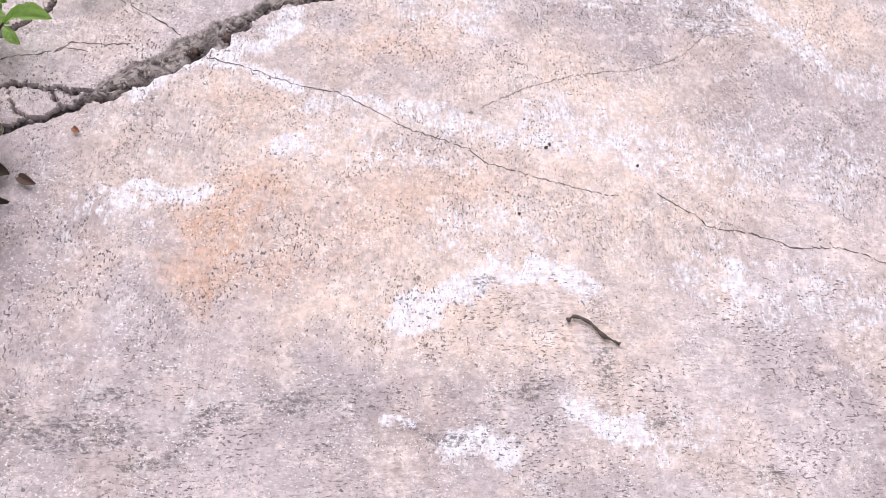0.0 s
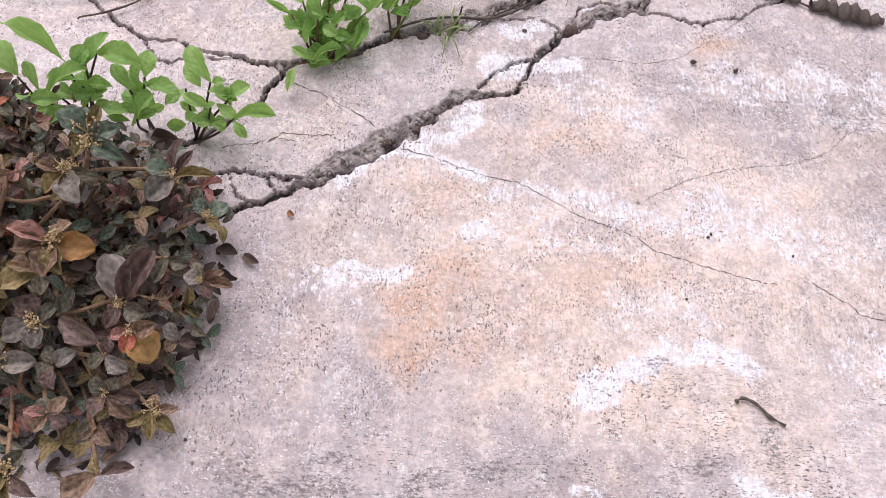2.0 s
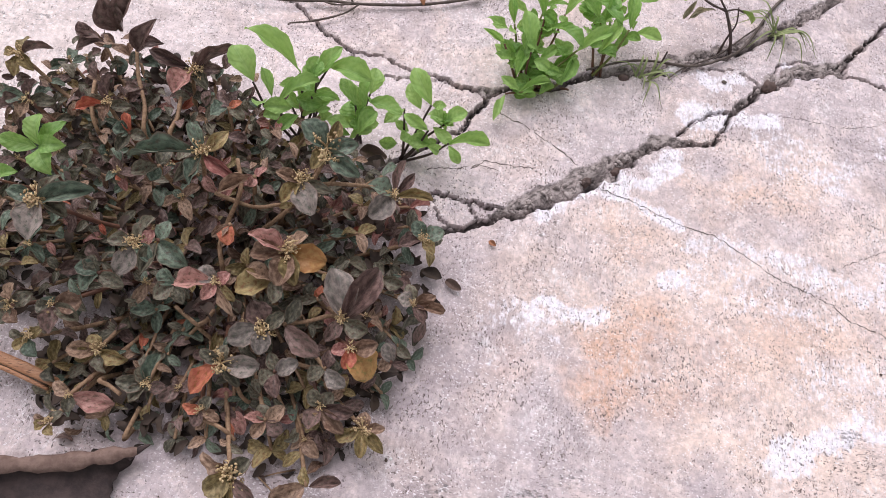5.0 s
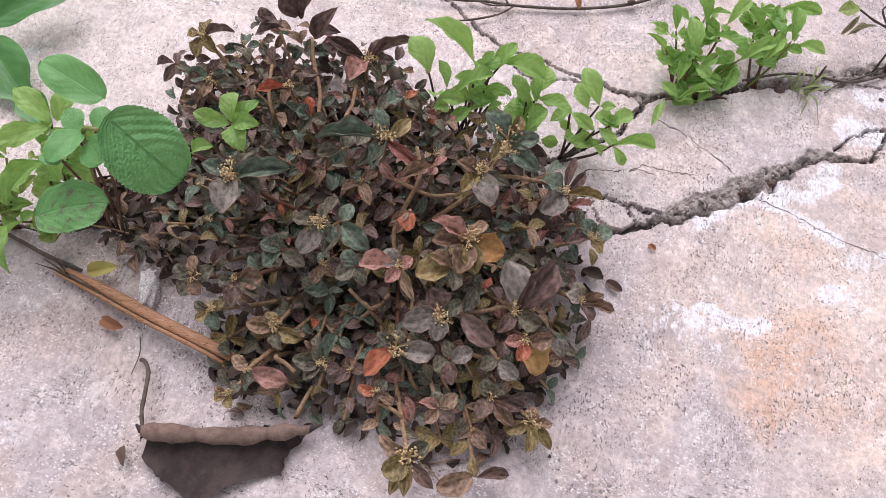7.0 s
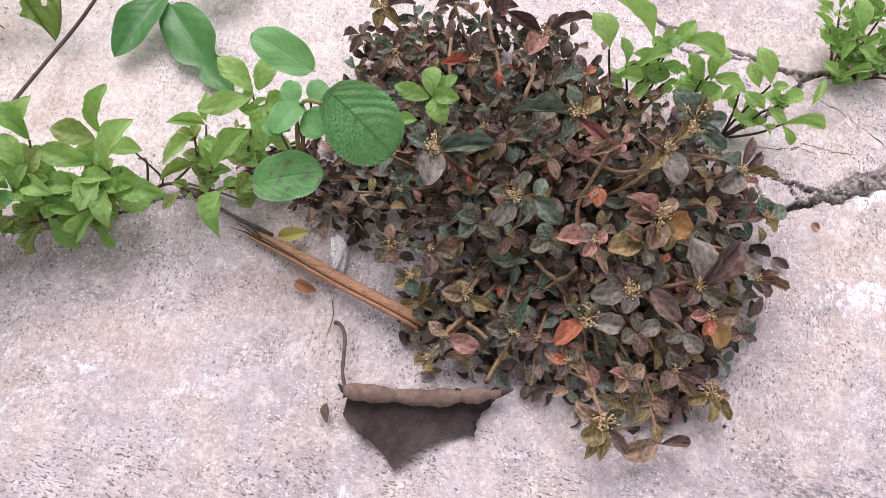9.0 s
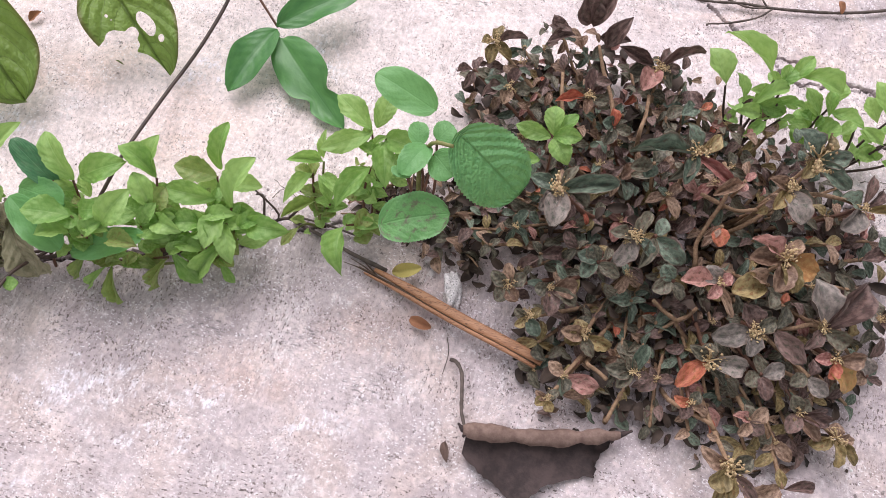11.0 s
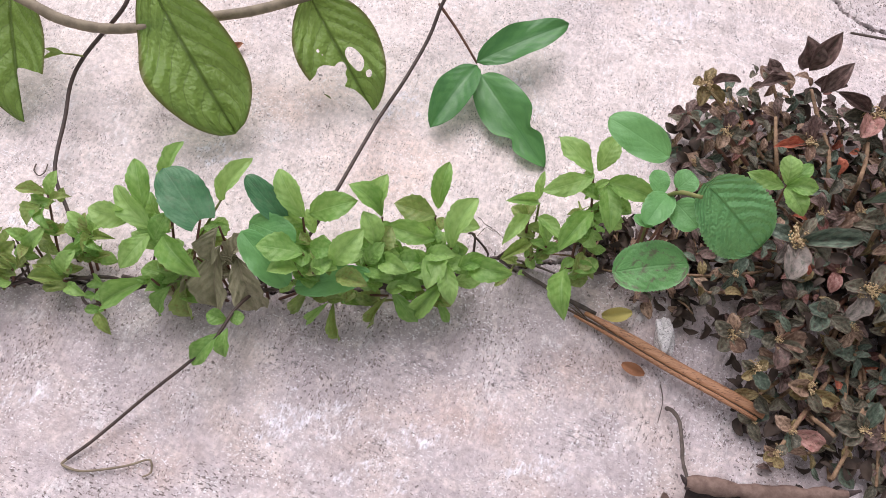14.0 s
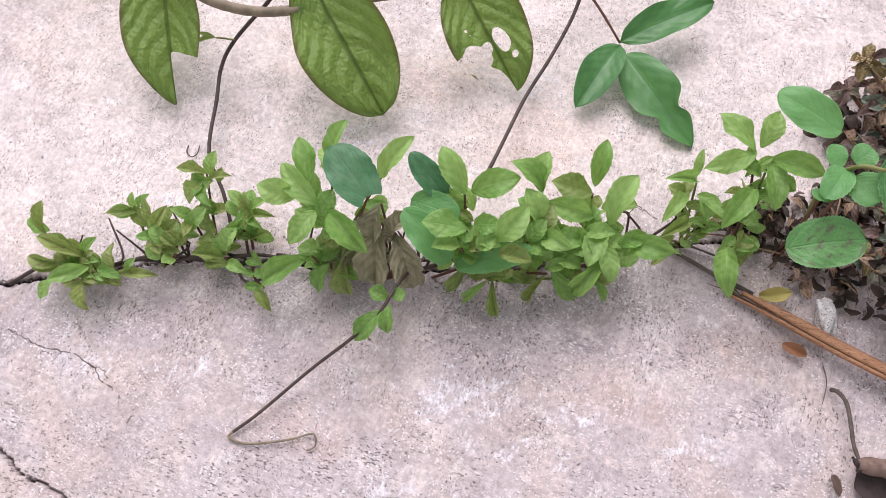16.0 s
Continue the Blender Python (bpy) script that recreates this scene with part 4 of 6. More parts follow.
ROSETTE_F = [(-167, 249, 47, -165, 239, 44, 7, 0), (-191, 241, 51, -206, 237, 46, 9, 4), (-191, 241, 51, -198, 247, 52, 9, 7), (-191, 241, 51, -195, 233, 49, 6, 4), (-191, 241, 51, -181, 229, 46, 4, 5), (-191, 241, 51, -186, 246, 52, 6, 4), (-167, 228, 38, -183, 222, 32, 11, 7), (-167, 228, 38, -167, 217, 35, 9, 7), (-167, 228, 38, -174, 239, 39, 11, 1), (-167, 228, 38, -159, 236, 39, 7, 0), (-158, 232, 38, -141, 222, 32, 10, 1), (-158, 232, 38, -170, 236, 39, 11, 0)]
ROSETTE_G = [(-158, 232, 38, -154, 244, 39, 7, 0), (-133, 241, 33, -141, 263, 35, 15, 7), (-133, 241, 33, -122, 265, 35, 13, 1), (-133, 241, 33, -121, 240, 30, 9, 0), (-133, 241, 33, -139, 231, 29, 7, 1), (-126, 228, 33, -115, 217, 28, 16, 8), (-126, 228, 33, -128, 219, 30, 7, 3), (-126, 228, 33, -115, 233, 34, 8, 5), (-126, 228, 33, -134, 226, 30, 6, 4), (-183, 211, 29, -194, 197, 23, 9, 3), (-183, 211, 29, -168, 214, 25, 10, 7), (-183, 211, 29, -184, 219, 30, 8, 0)]
ROSETTE_H = [(-183, 211, 29, -174, 203, 25, 6, 0), (-183, 211, 29, -193, 215, 30, 6, 0), (-232, 254, 47, -238, 240, 42, 10, 7), (-232, 254, 47, -244, 253, 48, 7, 0), (-232, 254, 47, -227, 267, 48, 7, 0), (-232, 254, 47, -224, 247, 44, 7, 6), (-223, 258, 47, -208, 250, 42, 10, 6), (-223, 258, 47, -220, 267, 48, 7, 6), (-223, 258, 47, -227, 242, 42, 7, 0), (-284, 220, 28, -293, 224, 29, 7, 0), (-284, 220, 28, -288, 212, 25, 8, 0), (-284, 220, 28, -278, 215, 25, 7, 5)]
ROSETTE_I = [(-284, 220, 28, -277, 227, 29, 7, 0), (-284, 220, 28, -286, 230, 29, 6, 5), (-264, 223, 32, -262, 211, 28, 8, 1), (-264, 223, 32, -254, 228, 29, 10, 5), (-264, 223, 32, -252, 219, 28, 7, 0), (-264, 223, 32, -271, 222, 30, 7, 0), (-242, 209, 20, -250, 205, 17, 7, 2), (-242, 209, 20, -247, 215, 21, 7, 2), (-242, 209, 20, -229, 209, 16, 7, 2), (-242, 209, 20, -254, 207, 21, 8, 5), (-242, 209, 20, -235, 201, 17, 6, 0), (-271, 207, 28, -276, 202, 26, 5, 2)]
ROSETTE_J = [(-271, 207, 28, -264, 201, 25, 7, 6), (-271, 207, 28, -278, 209, 29, 5, 0), (-271, 207, 28, -266, 212, 29, 5, 2), (-247, 186, 21, -229, 186, 16, 9, 4), (-247, 186, 21, -255, 190, 22, 6, 5), (-247, 186, 21, -246, 179, 19, 6, 0), (-215, 197, 21, -211, 210, 22, 7, 6), (-215, 197, 21, -228, 196, 22, 8, 0), (-215, 197, 21, -207, 197, 19, 6, 1), (-215, 197, 21, -221, 189, 18, 6, 0), (-215, 197, 21, -219, 204, 22, 5, 0), (-252, 173, 20, -256, 169, 18, 5, 2)]
ROSETTE_K = [(-252, 173, 20, -248, 169, 18, 5, 2), (-252, 173, 20, -248, 178, 21, 5, 0), (-252, 173, 20, -258, 175, 21, 4, 5), (-166, 163, 31, -175, 156, 28, 11, 2), (-166, 163, 31, -170, 147, 26, 6, 2), (-166, 163, 31, -164, 148, 26, 6, 2), (-166, 163, 31, -153, 154, 26, 6, 1), (-166, 163, 31, -159, 170, 32, 8, 0), (-166, 163, 31, -180, 168, 32, 7, 5), (-134, 166, 11, -149, 159, 6, 11, 5), (-134, 166, 11, -120, 170, 7, 6, 1), (-134, 166, 11, -137, 174, 12, 5, 2)]
ROSETTE_L = [(-114, 196, 15, -125, 192, 11, 7, 2), (-114, 196, 15, -113, 184, 11, 6, 2), (-114, 196, 15, -103, 187, 11, 6, 2), (-114, 196, 15, -114, 203, 16, 7, 5), (-114, 196, 15, -104, 198, 12, 5, 5), (-158, 190, 23, -162, 183, 20, 6, 5), (-158, 190, 23, -151, 197, 24, 7, 5), (-158, 190, 23, -150, 186, 20, 7, 1), (-158, 190, 23, -162, 196, 24, 7, 0), (-158, 190, 23, -167, 189, 24, 5, 4), (-135, 201, 21, -138, 191, 18, 8, 1), (-135, 201, 21, -121, 202, 17, 7, 1)]
ROSETTE_M = [(-135, 201, 21, -131, 208, 22, 7, 0), (-135, 201, 21, -140, 208, 22, 7, 0), (-135, 201, 21, -123, 192, 17, 7, 5), (-101, 260, 21, -91, 265, 22, 6, 5), (-101, 260, 21, -87, 259, 17, 6, 5), (-101, 260, 21, -109, 261, 22, 8, 7), (-101, 260, 21, -95, 252, 18, 6, 1), (-101, 260, 21, -105, 269, 22, 7, 0), (-106, 227, 25, -98, 226, 23, 4, 1), (-106, 227, 25, -110, 235, 26, 7, 7), (-106, 227, 25, -112, 224, 23, 6, 5), (-254, 312, 45, -257, 320, 46, 5, 3)]
ROSETTE_N = [(-254, 312, 45, -261, 311, 46, 8, 6), (-254, 312, 45, -246, 312, 43, 6, 0), (-254, 312, 45, -257, 302, 42, 6, 0), (-212, 339, 42, -207, 343, 43, 4, 3), (-212, 339, 42, -220, 334, 39, 9, 6), (-212, 339, 42, -204, 336, 39, 7, 0), (-212, 339, 42, -219, 347, 43, 7, 1), (-232, 293, 53, -234, 286, 51, 8, 6), (-232, 293, 53, -242, 288, 50, 7, 0), (-232, 293, 53, -230, 303, 54, 7, 0), (-311, 324, 37, -324, 324, 38, 8, 6), (-311, 324, 37, -308, 333, 38, 7, 1)]
ROSETTE_O = [(-311, 324, 37, -300, 328, 33, 7, 0), (-311, 324, 37, -312, 315, 34, 7, 5), (-311, 324, 37, -323, 316, 33, 7, 1), (-332, 329, 37, -339, 325, 34, 5, 1), (-332, 329, 37, -334, 319, 34, 5, 1), (-332, 329, 37, -330, 337, 38, 5, 1), (-332, 329, 37, -325, 327, 35, 5, 0), (-210, 239, 44, -218, 233, 41, 8, 0), (-210, 239, 44, -216, 245, 45, 8, 6), (-210, 239, 44, -205, 232, 41, 6, 0), (-246, 239, 41, -252, 231, 38, 8, 6), (-246, 239, 41, -250, 246, 42, 8, 0)]
ROSETTE_P = [(-246, 239, 41, -235, 236, 37, 7, 0), (-246, 239, 41, -256, 240, 42, 8, 6), (-158, 211, 30, -164, 206, 27, 8, 0), (-158, 211, 30, -149, 217, 31, 8, 7), (-158, 211, 30, -154, 201, 27, 7, 1), (-158, 211, 30, -162, 219, 31, 6, 0), (-187, 189, 25, -195, 190, 26, 5, 3), (-187, 189, 25, -179, 186, 22, 5, 5), (-187, 189, 25, -189, 182, 23, 6, 1), (-187, 189, 25, -184, 195, 26, 6, 0), (-136, 217, 30, -143, 212, 27, 7, 0), (-136, 217, 30, -126, 211, 27, 8, 7)]
ROSETTE_Q = [(-136, 217, 30, -136, 225, 31, 6, 1)]
HEADS_A = [(-326, 351, 35, 11), (-238, 361, 37, 10), (-270, 327, 43, 8), (-213, 302, 57, 15), (-274, 260, 63, 14), (-156, 316, 59, 16), (-166, 299, 52, 13), (-193, 272, 48, 0), (-187, 297, 53, 0), (-121, 311, 35, 8), (-102, 293, 28, 9), (-163, 262, 52, 16), (-167, 249, 47, 0), (-191, 241, 51, 7), (-167, 228, 38, 13), (-158, 232, 38, 0), (-133, 241, 33, 10), (-126, 228, 33, 7), (-183, 211, 29, 14), (-232, 254, 47, 12), (-223, 258, 47, 0), (-284, 220, 28, 8), (-264, 223, 32, 6)]
HEADS_B = [(-242, 209, 20, 10), (-271, 207, 28, 8), (-247, 186, 21, 5), (-215, 197, 21, 8), (-252, 173, 20, 6), (-166, 163, 31, 15), (-134, 166, 11, 0), (-114, 196, 15, 10), (-158, 190, 23, 0), (-135, 201, 21, 6), (-101, 260, 21, 7), (-106, 227, 25, 0), (-254, 312, 45, 0), (-212, 339, 42, 0), (-232, 293, 53, 0), (-311, 324, 37, 7), (-332, 329, 37, 0), (-210, 239, 44, 0), (-246, 239, 41, 0), (-158, 211, 30, 0), (-187, 189, 25, 7), (-136, 217, 30, 0)]
BARE_STEMS_A = [((-156, 316, 57), (-160, 307, 48), (-165, 298, 41), (-177, 286, 33), (-184, 283, 23)), ((-198, 306, 53), (-193, 292, 50), (-197, 277, 40), (-199, 268, 33), (-196, 259, 26)), ((-271, 369, 35), (-265, 353, 35), (-257, 337, 34), (-253, 322, 31)), ((-286, 346, 34), (-283, 331, 33), (-278, 321, 26)), ((-239, 343, 39), (-238, 332, 37), (-239, 321, 35)), ((-161, 302, 48), (-146, 306, 48), (-121, 315, 32)), ((-159, 233, 39), (-149, 236, 38), (-139, 242, 35), (-132, 242, 32)), ((-150, 219, 25), (-138, 218, 24), (-125, 216, 25)), ((-213, 236, 25), (-206, 232, 24), (-200, 229, 24))]
BARE_STEMS_B = [((-200, 229, 24), (-196, 231, 28), (-193, 235, 33)), ((-200, 229, 24), (-204, 225, 19), (-207, 222, 15)), ((-185, 221, 14), (-193, 225, 18), (-200, 228, 24)), ((-237, 196, 21), (-232, 194, 21), (-226, 191, 21)), ((-217, 188, 16), (-219, 181, 14), (-221, 173, 11)), ((-195, 190, 21), (-186, 186, 25), (-176, 183, 26), (-170, 180, 21)), ((-176, 206, 25), (-173, 201, 20), (-169, 200, 12)), ((-163, 261, 50), (-170, 256, 37), (-176, 249, 27)), ((-205, 288, 48), (-186, 287, 43), (-174, 293, 38))]
STANDOUT_TOP = [(-280, 372, 42, -287, 381, 56, 15, 1), (-277, 372, 42, -270, 387, 58, 11, 1), (-268, 364, 38, -259, 375, 52, 10, 1), (-272, 369, 38, -257, 370, 42, 8, 1), (-287, 365, 42, -300, 367, 41, 7, 1), (-285, 365, 40, -298, 359, 37, 7, 1), (-295, 366, 40, -299, 371, 44, 7, 1)]
SIGNATURE = SHOOTS_BACK + SHOOTS_MID + SHOOTS_FRONT
ROSETTES = ROSETTE_A + ROSETTE_B + ROSETTE_C + ROSETTE_D + ROSETTE_E + ROSETTE_F + ROSETTE_G + ROSETTE_H + ROSETTE_I + ROSETTE_J + ROSETTE_K + ROSETTE_L + ROSETTE_M + ROSETTE_N + ROSETTE_O + ROSETTE_P + ROSETTE_Q
HEADS = HEADS_A + HEADS_B


def inside_outline(x, y):
    hit = False
    for (ax, ay), (bx, by) in zip(OUTLINE, OUTLINE[1:] + OUTLINE[:1]):
        if (ay > y) != (by > y) and x < ax + (y - ay) * (bx - ax) / (by - ay):
            hit = not hit
    return hit


def shoot_height(x, y):
    top = bottom = 0.0
    for sx, sy, sz, _ in SIGNATURE:
        w = 1 / (60 + (x - sx) ** 2 + (y - sy) ** 2) ** 1.3
        top += w * sz
        bottom += w
    return top / bottom


def flower_mesh(seed, bunches=9, radius=0.0036):
    """A loose head of small bunches of buds on short stalks."""
    rng = random.Random(seed)
    bm = bmesh.new()
    for _ in range(bunches):
        d = Vector((rng.gauss(0, 1), rng.gauss(0, 1), rng.gauss(0.4, 0.6))).normalized() * radius * rng.uniform(0.4, 1.15)
        tube(bm, [(0, 0, -0.001), d * 0.6, d], 0.0003, 0.00025, 4, 1)
        for _ in range(rng.randrange(5, 10)):
            r = rng.uniform(0.00026, 0.0005)
            stone_into(bm, d + Vector((rng.gauss(0, 1), rng.gauss(0, 1), rng.gauss(0, 0.8))) * 0.00075, (r, r, r * 1.3), rng, 0.3)
    me = bpy.data.meshes.new("flower_cluster")
    for f in bm.faces:
        f.smooth = True
    bm.to_mesh(me)
    bm.free()
    me.materials.append(FLOWER)
    return me


FLOWERS = [flower_mesh(60 + i) for i in range(4)]


class Joined:
    """Many alike small pieces in one mesh, with several materials."""

    def __init__(self, materials):
        self.materials = materials
        self.points, self.quads, self.uvs, self.tones = [], [], [], []

    def leaf(self, grid, m, tone=0):
        pts, quads, uvs = grid
        o = len(self.points)
        self.points += [tuple(m @ Vector(p)) for p in pts]
        self.quads += [tuple(o + i for i in q) for q in quads]
        self.uvs += uvs
        self.tones += [tone] * len(quads)

    def part(self, name, parent, label, kind="stuff"):
        me = grid_mesh(name, self.points, self.quads, self.uvs, self.materials[0])
        for m in self.materials[1:]:
            me.materials.append(m)
        me.polygons.foreach_set("material_index", self.tones)
        return tagged(part(name, me, None, parent), label, kind=kind)


def build_spurge():
    rng = random.Random(21)
    clump = thing("spurge_plant", mm((-200, 290, -3)), "sprawling dark spurge weed with reddish leaves and tan flower heads", "weed")
    home = Matrix.Translation(-clump.location)
    small = [leaf_grid("ovate", 0.10 + 0.05 * i, 0.15, 0.08 * (i - 1), wavy=0.06, seed=i + 3, rows=6, cols=4) for i in range(4)]
    dead = len(SPURGE)
    under = Joined(SPURGE + [SHADED_LITTER])
    stems = bmesh.new()

    def shoot_path(x, y, z):
        """Each shoot runs low from the crack, then turns up to its tip."""
        bx = -205 + (x + 205) * rng.uniform(0.25, 0.5) + rng.uniform(-10, 10)
        by = 288 + (y - 288) * rng.uniform(0.2, 0.45) + rng.uniform(-8, 8)
        knee = mm((bx + (x - bx) * 0.62, by + (y - by) * 0.62, 3 + z * 0.38))
        return smooth_path([mm((bx, by, -3)), knee, mm((x, y, z))], 8)

    def flower(holder, tip, size):
        f = new("flower_head", rng.choice(FLOWERS))
        f.parent = holder
        f.matrix_basis = home @ Matrix.Translation(tip + Vector((0, 0, 0.0018))) @ Euler((rng.uniform(-0.4, 0.4), rng.uniform(-0.4, 0.4), rng.uniform(0, 6.28))).to_matrix().to_4x4() @ Matrix.Diagonal((size, size * rng.uniform(0.75, 1.1), size * 0.85, 1))

    def pairs(path, spots):
        """Pairs of small leaves along a shoot."""
        for q in spots:
            node = path[int(q * (len(path) - 1))]
            a = rng.uniform(0, 6.28)
            for side in (0, math.pi):
                length = rng.uniform(5, 10.5)
                end = node + Vector(mm((length * math.cos(a + side), length * math.sin(a + side), rng.uniform(-7, 5))))
                end.z = max(end.z, 0.0015)
                under.leaf(rng.choice(small), home @ leaf_frame(node, end, length * rng.uniform(0.45, 0.62) * MM, rng.uniform(-0.6, 0.6)),
                           rng.choices((0, 1, 2, 3, 4, 5, 6), (34, 22, 12, 2, 4, 8, 18))[0])

    # the rosettes that stand out, each on its own stem
    holders = {}
    for x, y, z, size in HEADS:
        path = shoot_path(x, y, z)
        bm = bmesh.new()
        tube(bm, [q - clump.location for q in path[::3] + [path[-1]]], 0.0014, 0.0010, 6, 2)
        holders[x, y, z] = part("stem", bm, STEM_TAN if rng.random() < 0.6 else STEM_RED, clump)
        if size:
            flower(holders[x, y, z], path[-1], size * 0.105)
            for _ in range(3 if size > 9 else 1):
                flower(holders[x, y, z], path[-1] + Vector(mm((rng.uniform(-5, 5), rng.uniform(-5, 5), rng.uniform(-3, 0)))), size * rng.uniform(0.04, 0.065))
        pairs(path, (0.45, 0.62, 0.78))
    for row in ROSETTES:
        base, end, tone = Vector(mm(row[:3])), Vector(mm(row[3:6])), row[7]
        slim = row[6] < 0.45 * (end - base).length / MM and tone < 3
        base = base.lerp(end, 0.06) + Vector((0, 0, -0.0008))
        put_leaf(rng.choice((SPURGE_LANCE if slim else SPURGE_SETS)[tone]), holders[row[:3]], base, end + 0.06 * (end - base), row[6] * 1.05 * MM, rng.uniform(-0.35, 0.35))
    # lower shoots between them
    shoots, tries = [], 0
    while len(shoots) < 120 and tries < 20000:
        tries += 1
        x, y = rng.uniform(-345, -85), rng.uniform(165, 385)
        if not inside_outline(x, y) or min(math.hypot(x - q[0], y - q[1]) for q in shoots + HEADS) < 10.5:
            continue
        shoots.append((x, y, max(6, shoot_height(x, y) * rng.uniform(0.35, 0.8) - 3)))
    singles = 0
    for x, y, z in shoots:
        path = shoot_path(x, y, z)
        tip = path[-1]
        tone = rng.choices((0, 1, 2, 5, 4, 6), (22, 16, 20, 18, 6, 18) if x > -195 else (28, 30, 8, 12, 5, 17))[0]
        tube(stems, [q - clump.location for q in path[::4] + [tip]], 0.0012, 0.0008, 5, 2)
        spin = rng.uniform(0, 6.28)
        count = rng.choice((3, 3, 4))
        for i in range(count):
            a = spin + 6.28 * i / count + rng.uniform(-0.4, 0.4)
            length = rng.uniform(6, 12)
            end = tip + Vector(mm((length * math.cos(a), length * math.sin(a), rng.uniform(-8, 4))))
            end.z = max(end.z, 0.003)
            t = tone if rng.random() < 0.75 else rng.choice((0, 1, 5, 6))
            width, roll = length * rng.uniform(0.5, 0.68) * MM, rng.uniform(-0.7, 0.7)
            singles += 1
            if singles <= 90:
                put_leaf(rng.choice(SPURGE_SETS[t]), clump, tip + Vector((0, 0, -0.001)), end, width, roll)
            else:
                under.leaf(rng.choice(small), home @ leaf_frame(tip + Vector((0, 0, -0.001)), end, width, roll), t)
        if rng.random() < 0.3:
            flower(clump, tip, rng.uniform(0.4, 0.7))
        pairs(path, (0.45, 0.65, 0.82))
    # the close, small leaves of the far side
    for _ in range(420):
        x, y = rng.uniform(-338, -150), rng.uniform(292, 380)
        if inside_outline(x, y):
            a, length = rng.uniform(0, 6.28), rng.uniform(4.5, 9)
            base = Vector(mm((x, y, shoot_height(x, y) * rng.uniform(0.3, 0.9))))
            end = base + Vector(mm((length * math.cos(a), length * math.sin(a), rng.uniform(-4, 4))))
            end.z = max(end.z, 0.002)
            under.leaf(rng.choice(small), home @ leaf_frame(base, end, length * rng.uniform(0.5, 0.7) * MM, rng.uniform(-0.7, 0.7)), rng.choices((0, 1, 5, 4, 6), (36, 40, 12, 4, 8))[0])
    for row in STANDOUT_TOP:
        base, end = Vector(mm(row[:3])), Vector(mm(row[3:6]))
        put_leaf(rng.choice(SPURGE_LANCE[1]), clump, base, end + 0.08 * (end - base), row[6] * MM, rng.uniform(-0.2, 0.2))
    for points in BARE_STEMS_A + BARE_STEMS_B:
        bm = bmesh.new()
        low = points[-1] if points[-1][2] < points[0][2] else points[0]
        line = list(points) if low == points[-1] else list(points)[::-1]
        line.append((low[0] * 0.9 - 20, low[1] * 0.9 + 29, max(2, low[2] - 22)))
        tube(bm, [Vector(mm((x, y, z - 3))) - clump.location for x, y, z in line], 0.0010, 0.0013, 6, 5, 0.10, rng)
        part("stem", bm, STEM_TAN, clump)
    # low leaves and dead ones that close the clump's floor; dark litter paints its shade
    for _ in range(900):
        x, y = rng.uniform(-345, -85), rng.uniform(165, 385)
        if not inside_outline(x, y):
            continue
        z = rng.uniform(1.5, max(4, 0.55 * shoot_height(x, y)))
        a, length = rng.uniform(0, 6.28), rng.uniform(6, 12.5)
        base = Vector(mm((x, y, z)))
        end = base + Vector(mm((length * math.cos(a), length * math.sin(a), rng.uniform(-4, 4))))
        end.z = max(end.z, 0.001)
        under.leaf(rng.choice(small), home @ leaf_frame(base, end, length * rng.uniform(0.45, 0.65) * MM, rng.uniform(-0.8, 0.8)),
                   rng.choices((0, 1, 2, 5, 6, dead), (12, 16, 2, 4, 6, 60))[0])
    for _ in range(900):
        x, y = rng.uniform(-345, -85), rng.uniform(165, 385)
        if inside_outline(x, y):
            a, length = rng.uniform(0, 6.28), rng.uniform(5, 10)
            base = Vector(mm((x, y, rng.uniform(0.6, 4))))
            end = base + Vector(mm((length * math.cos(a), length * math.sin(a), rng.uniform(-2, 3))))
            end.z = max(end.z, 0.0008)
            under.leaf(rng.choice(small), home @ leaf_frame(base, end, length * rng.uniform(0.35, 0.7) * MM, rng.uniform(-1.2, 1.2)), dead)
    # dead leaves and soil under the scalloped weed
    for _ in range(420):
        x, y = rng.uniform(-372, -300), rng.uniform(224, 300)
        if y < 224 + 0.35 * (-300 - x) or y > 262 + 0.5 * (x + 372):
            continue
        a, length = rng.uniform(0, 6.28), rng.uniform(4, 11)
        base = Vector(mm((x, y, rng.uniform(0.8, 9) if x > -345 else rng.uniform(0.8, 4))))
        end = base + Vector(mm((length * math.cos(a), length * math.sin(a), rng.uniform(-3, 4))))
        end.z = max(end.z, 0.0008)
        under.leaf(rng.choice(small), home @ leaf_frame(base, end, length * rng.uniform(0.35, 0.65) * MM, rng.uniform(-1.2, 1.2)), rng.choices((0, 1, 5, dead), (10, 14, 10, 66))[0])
        if rng.random() < 0.12:
            tube(stems, [base - clump.location, base.lerp(end, 1.3) - clump.location + Vector((0, 0, 0.002)), base.lerp(end, 2.6) - clump.location], 0.0007, 0.0005, 4, 2)
    for _ in range(90):
        x, y = rng.uniform(-262, -95), rng.uniform(167, 200)
        if inside_outline(x, y) or x > -128:
            continue
        a, length = rng.uniform(0, 6.28), rng.uniform(3, 9)
        base = Vector(mm((x, y, rng.uniform(0.8, 3))))
        end = base + Vector(mm((length * math.cos(a), length * math.sin(a), rng.uniform(-1, 4))))
        end.z = max(end.z, 0.0008)
        under.leaf(rng.choice(small), home @ leaf_frame(base, end, length * rng.uniform(0.3, 0.65) * MM, rng.uniform(-1.2, 1.2)), rng.choice((0, 1, 1, 5, 5, dead, dead, dead, 4)))
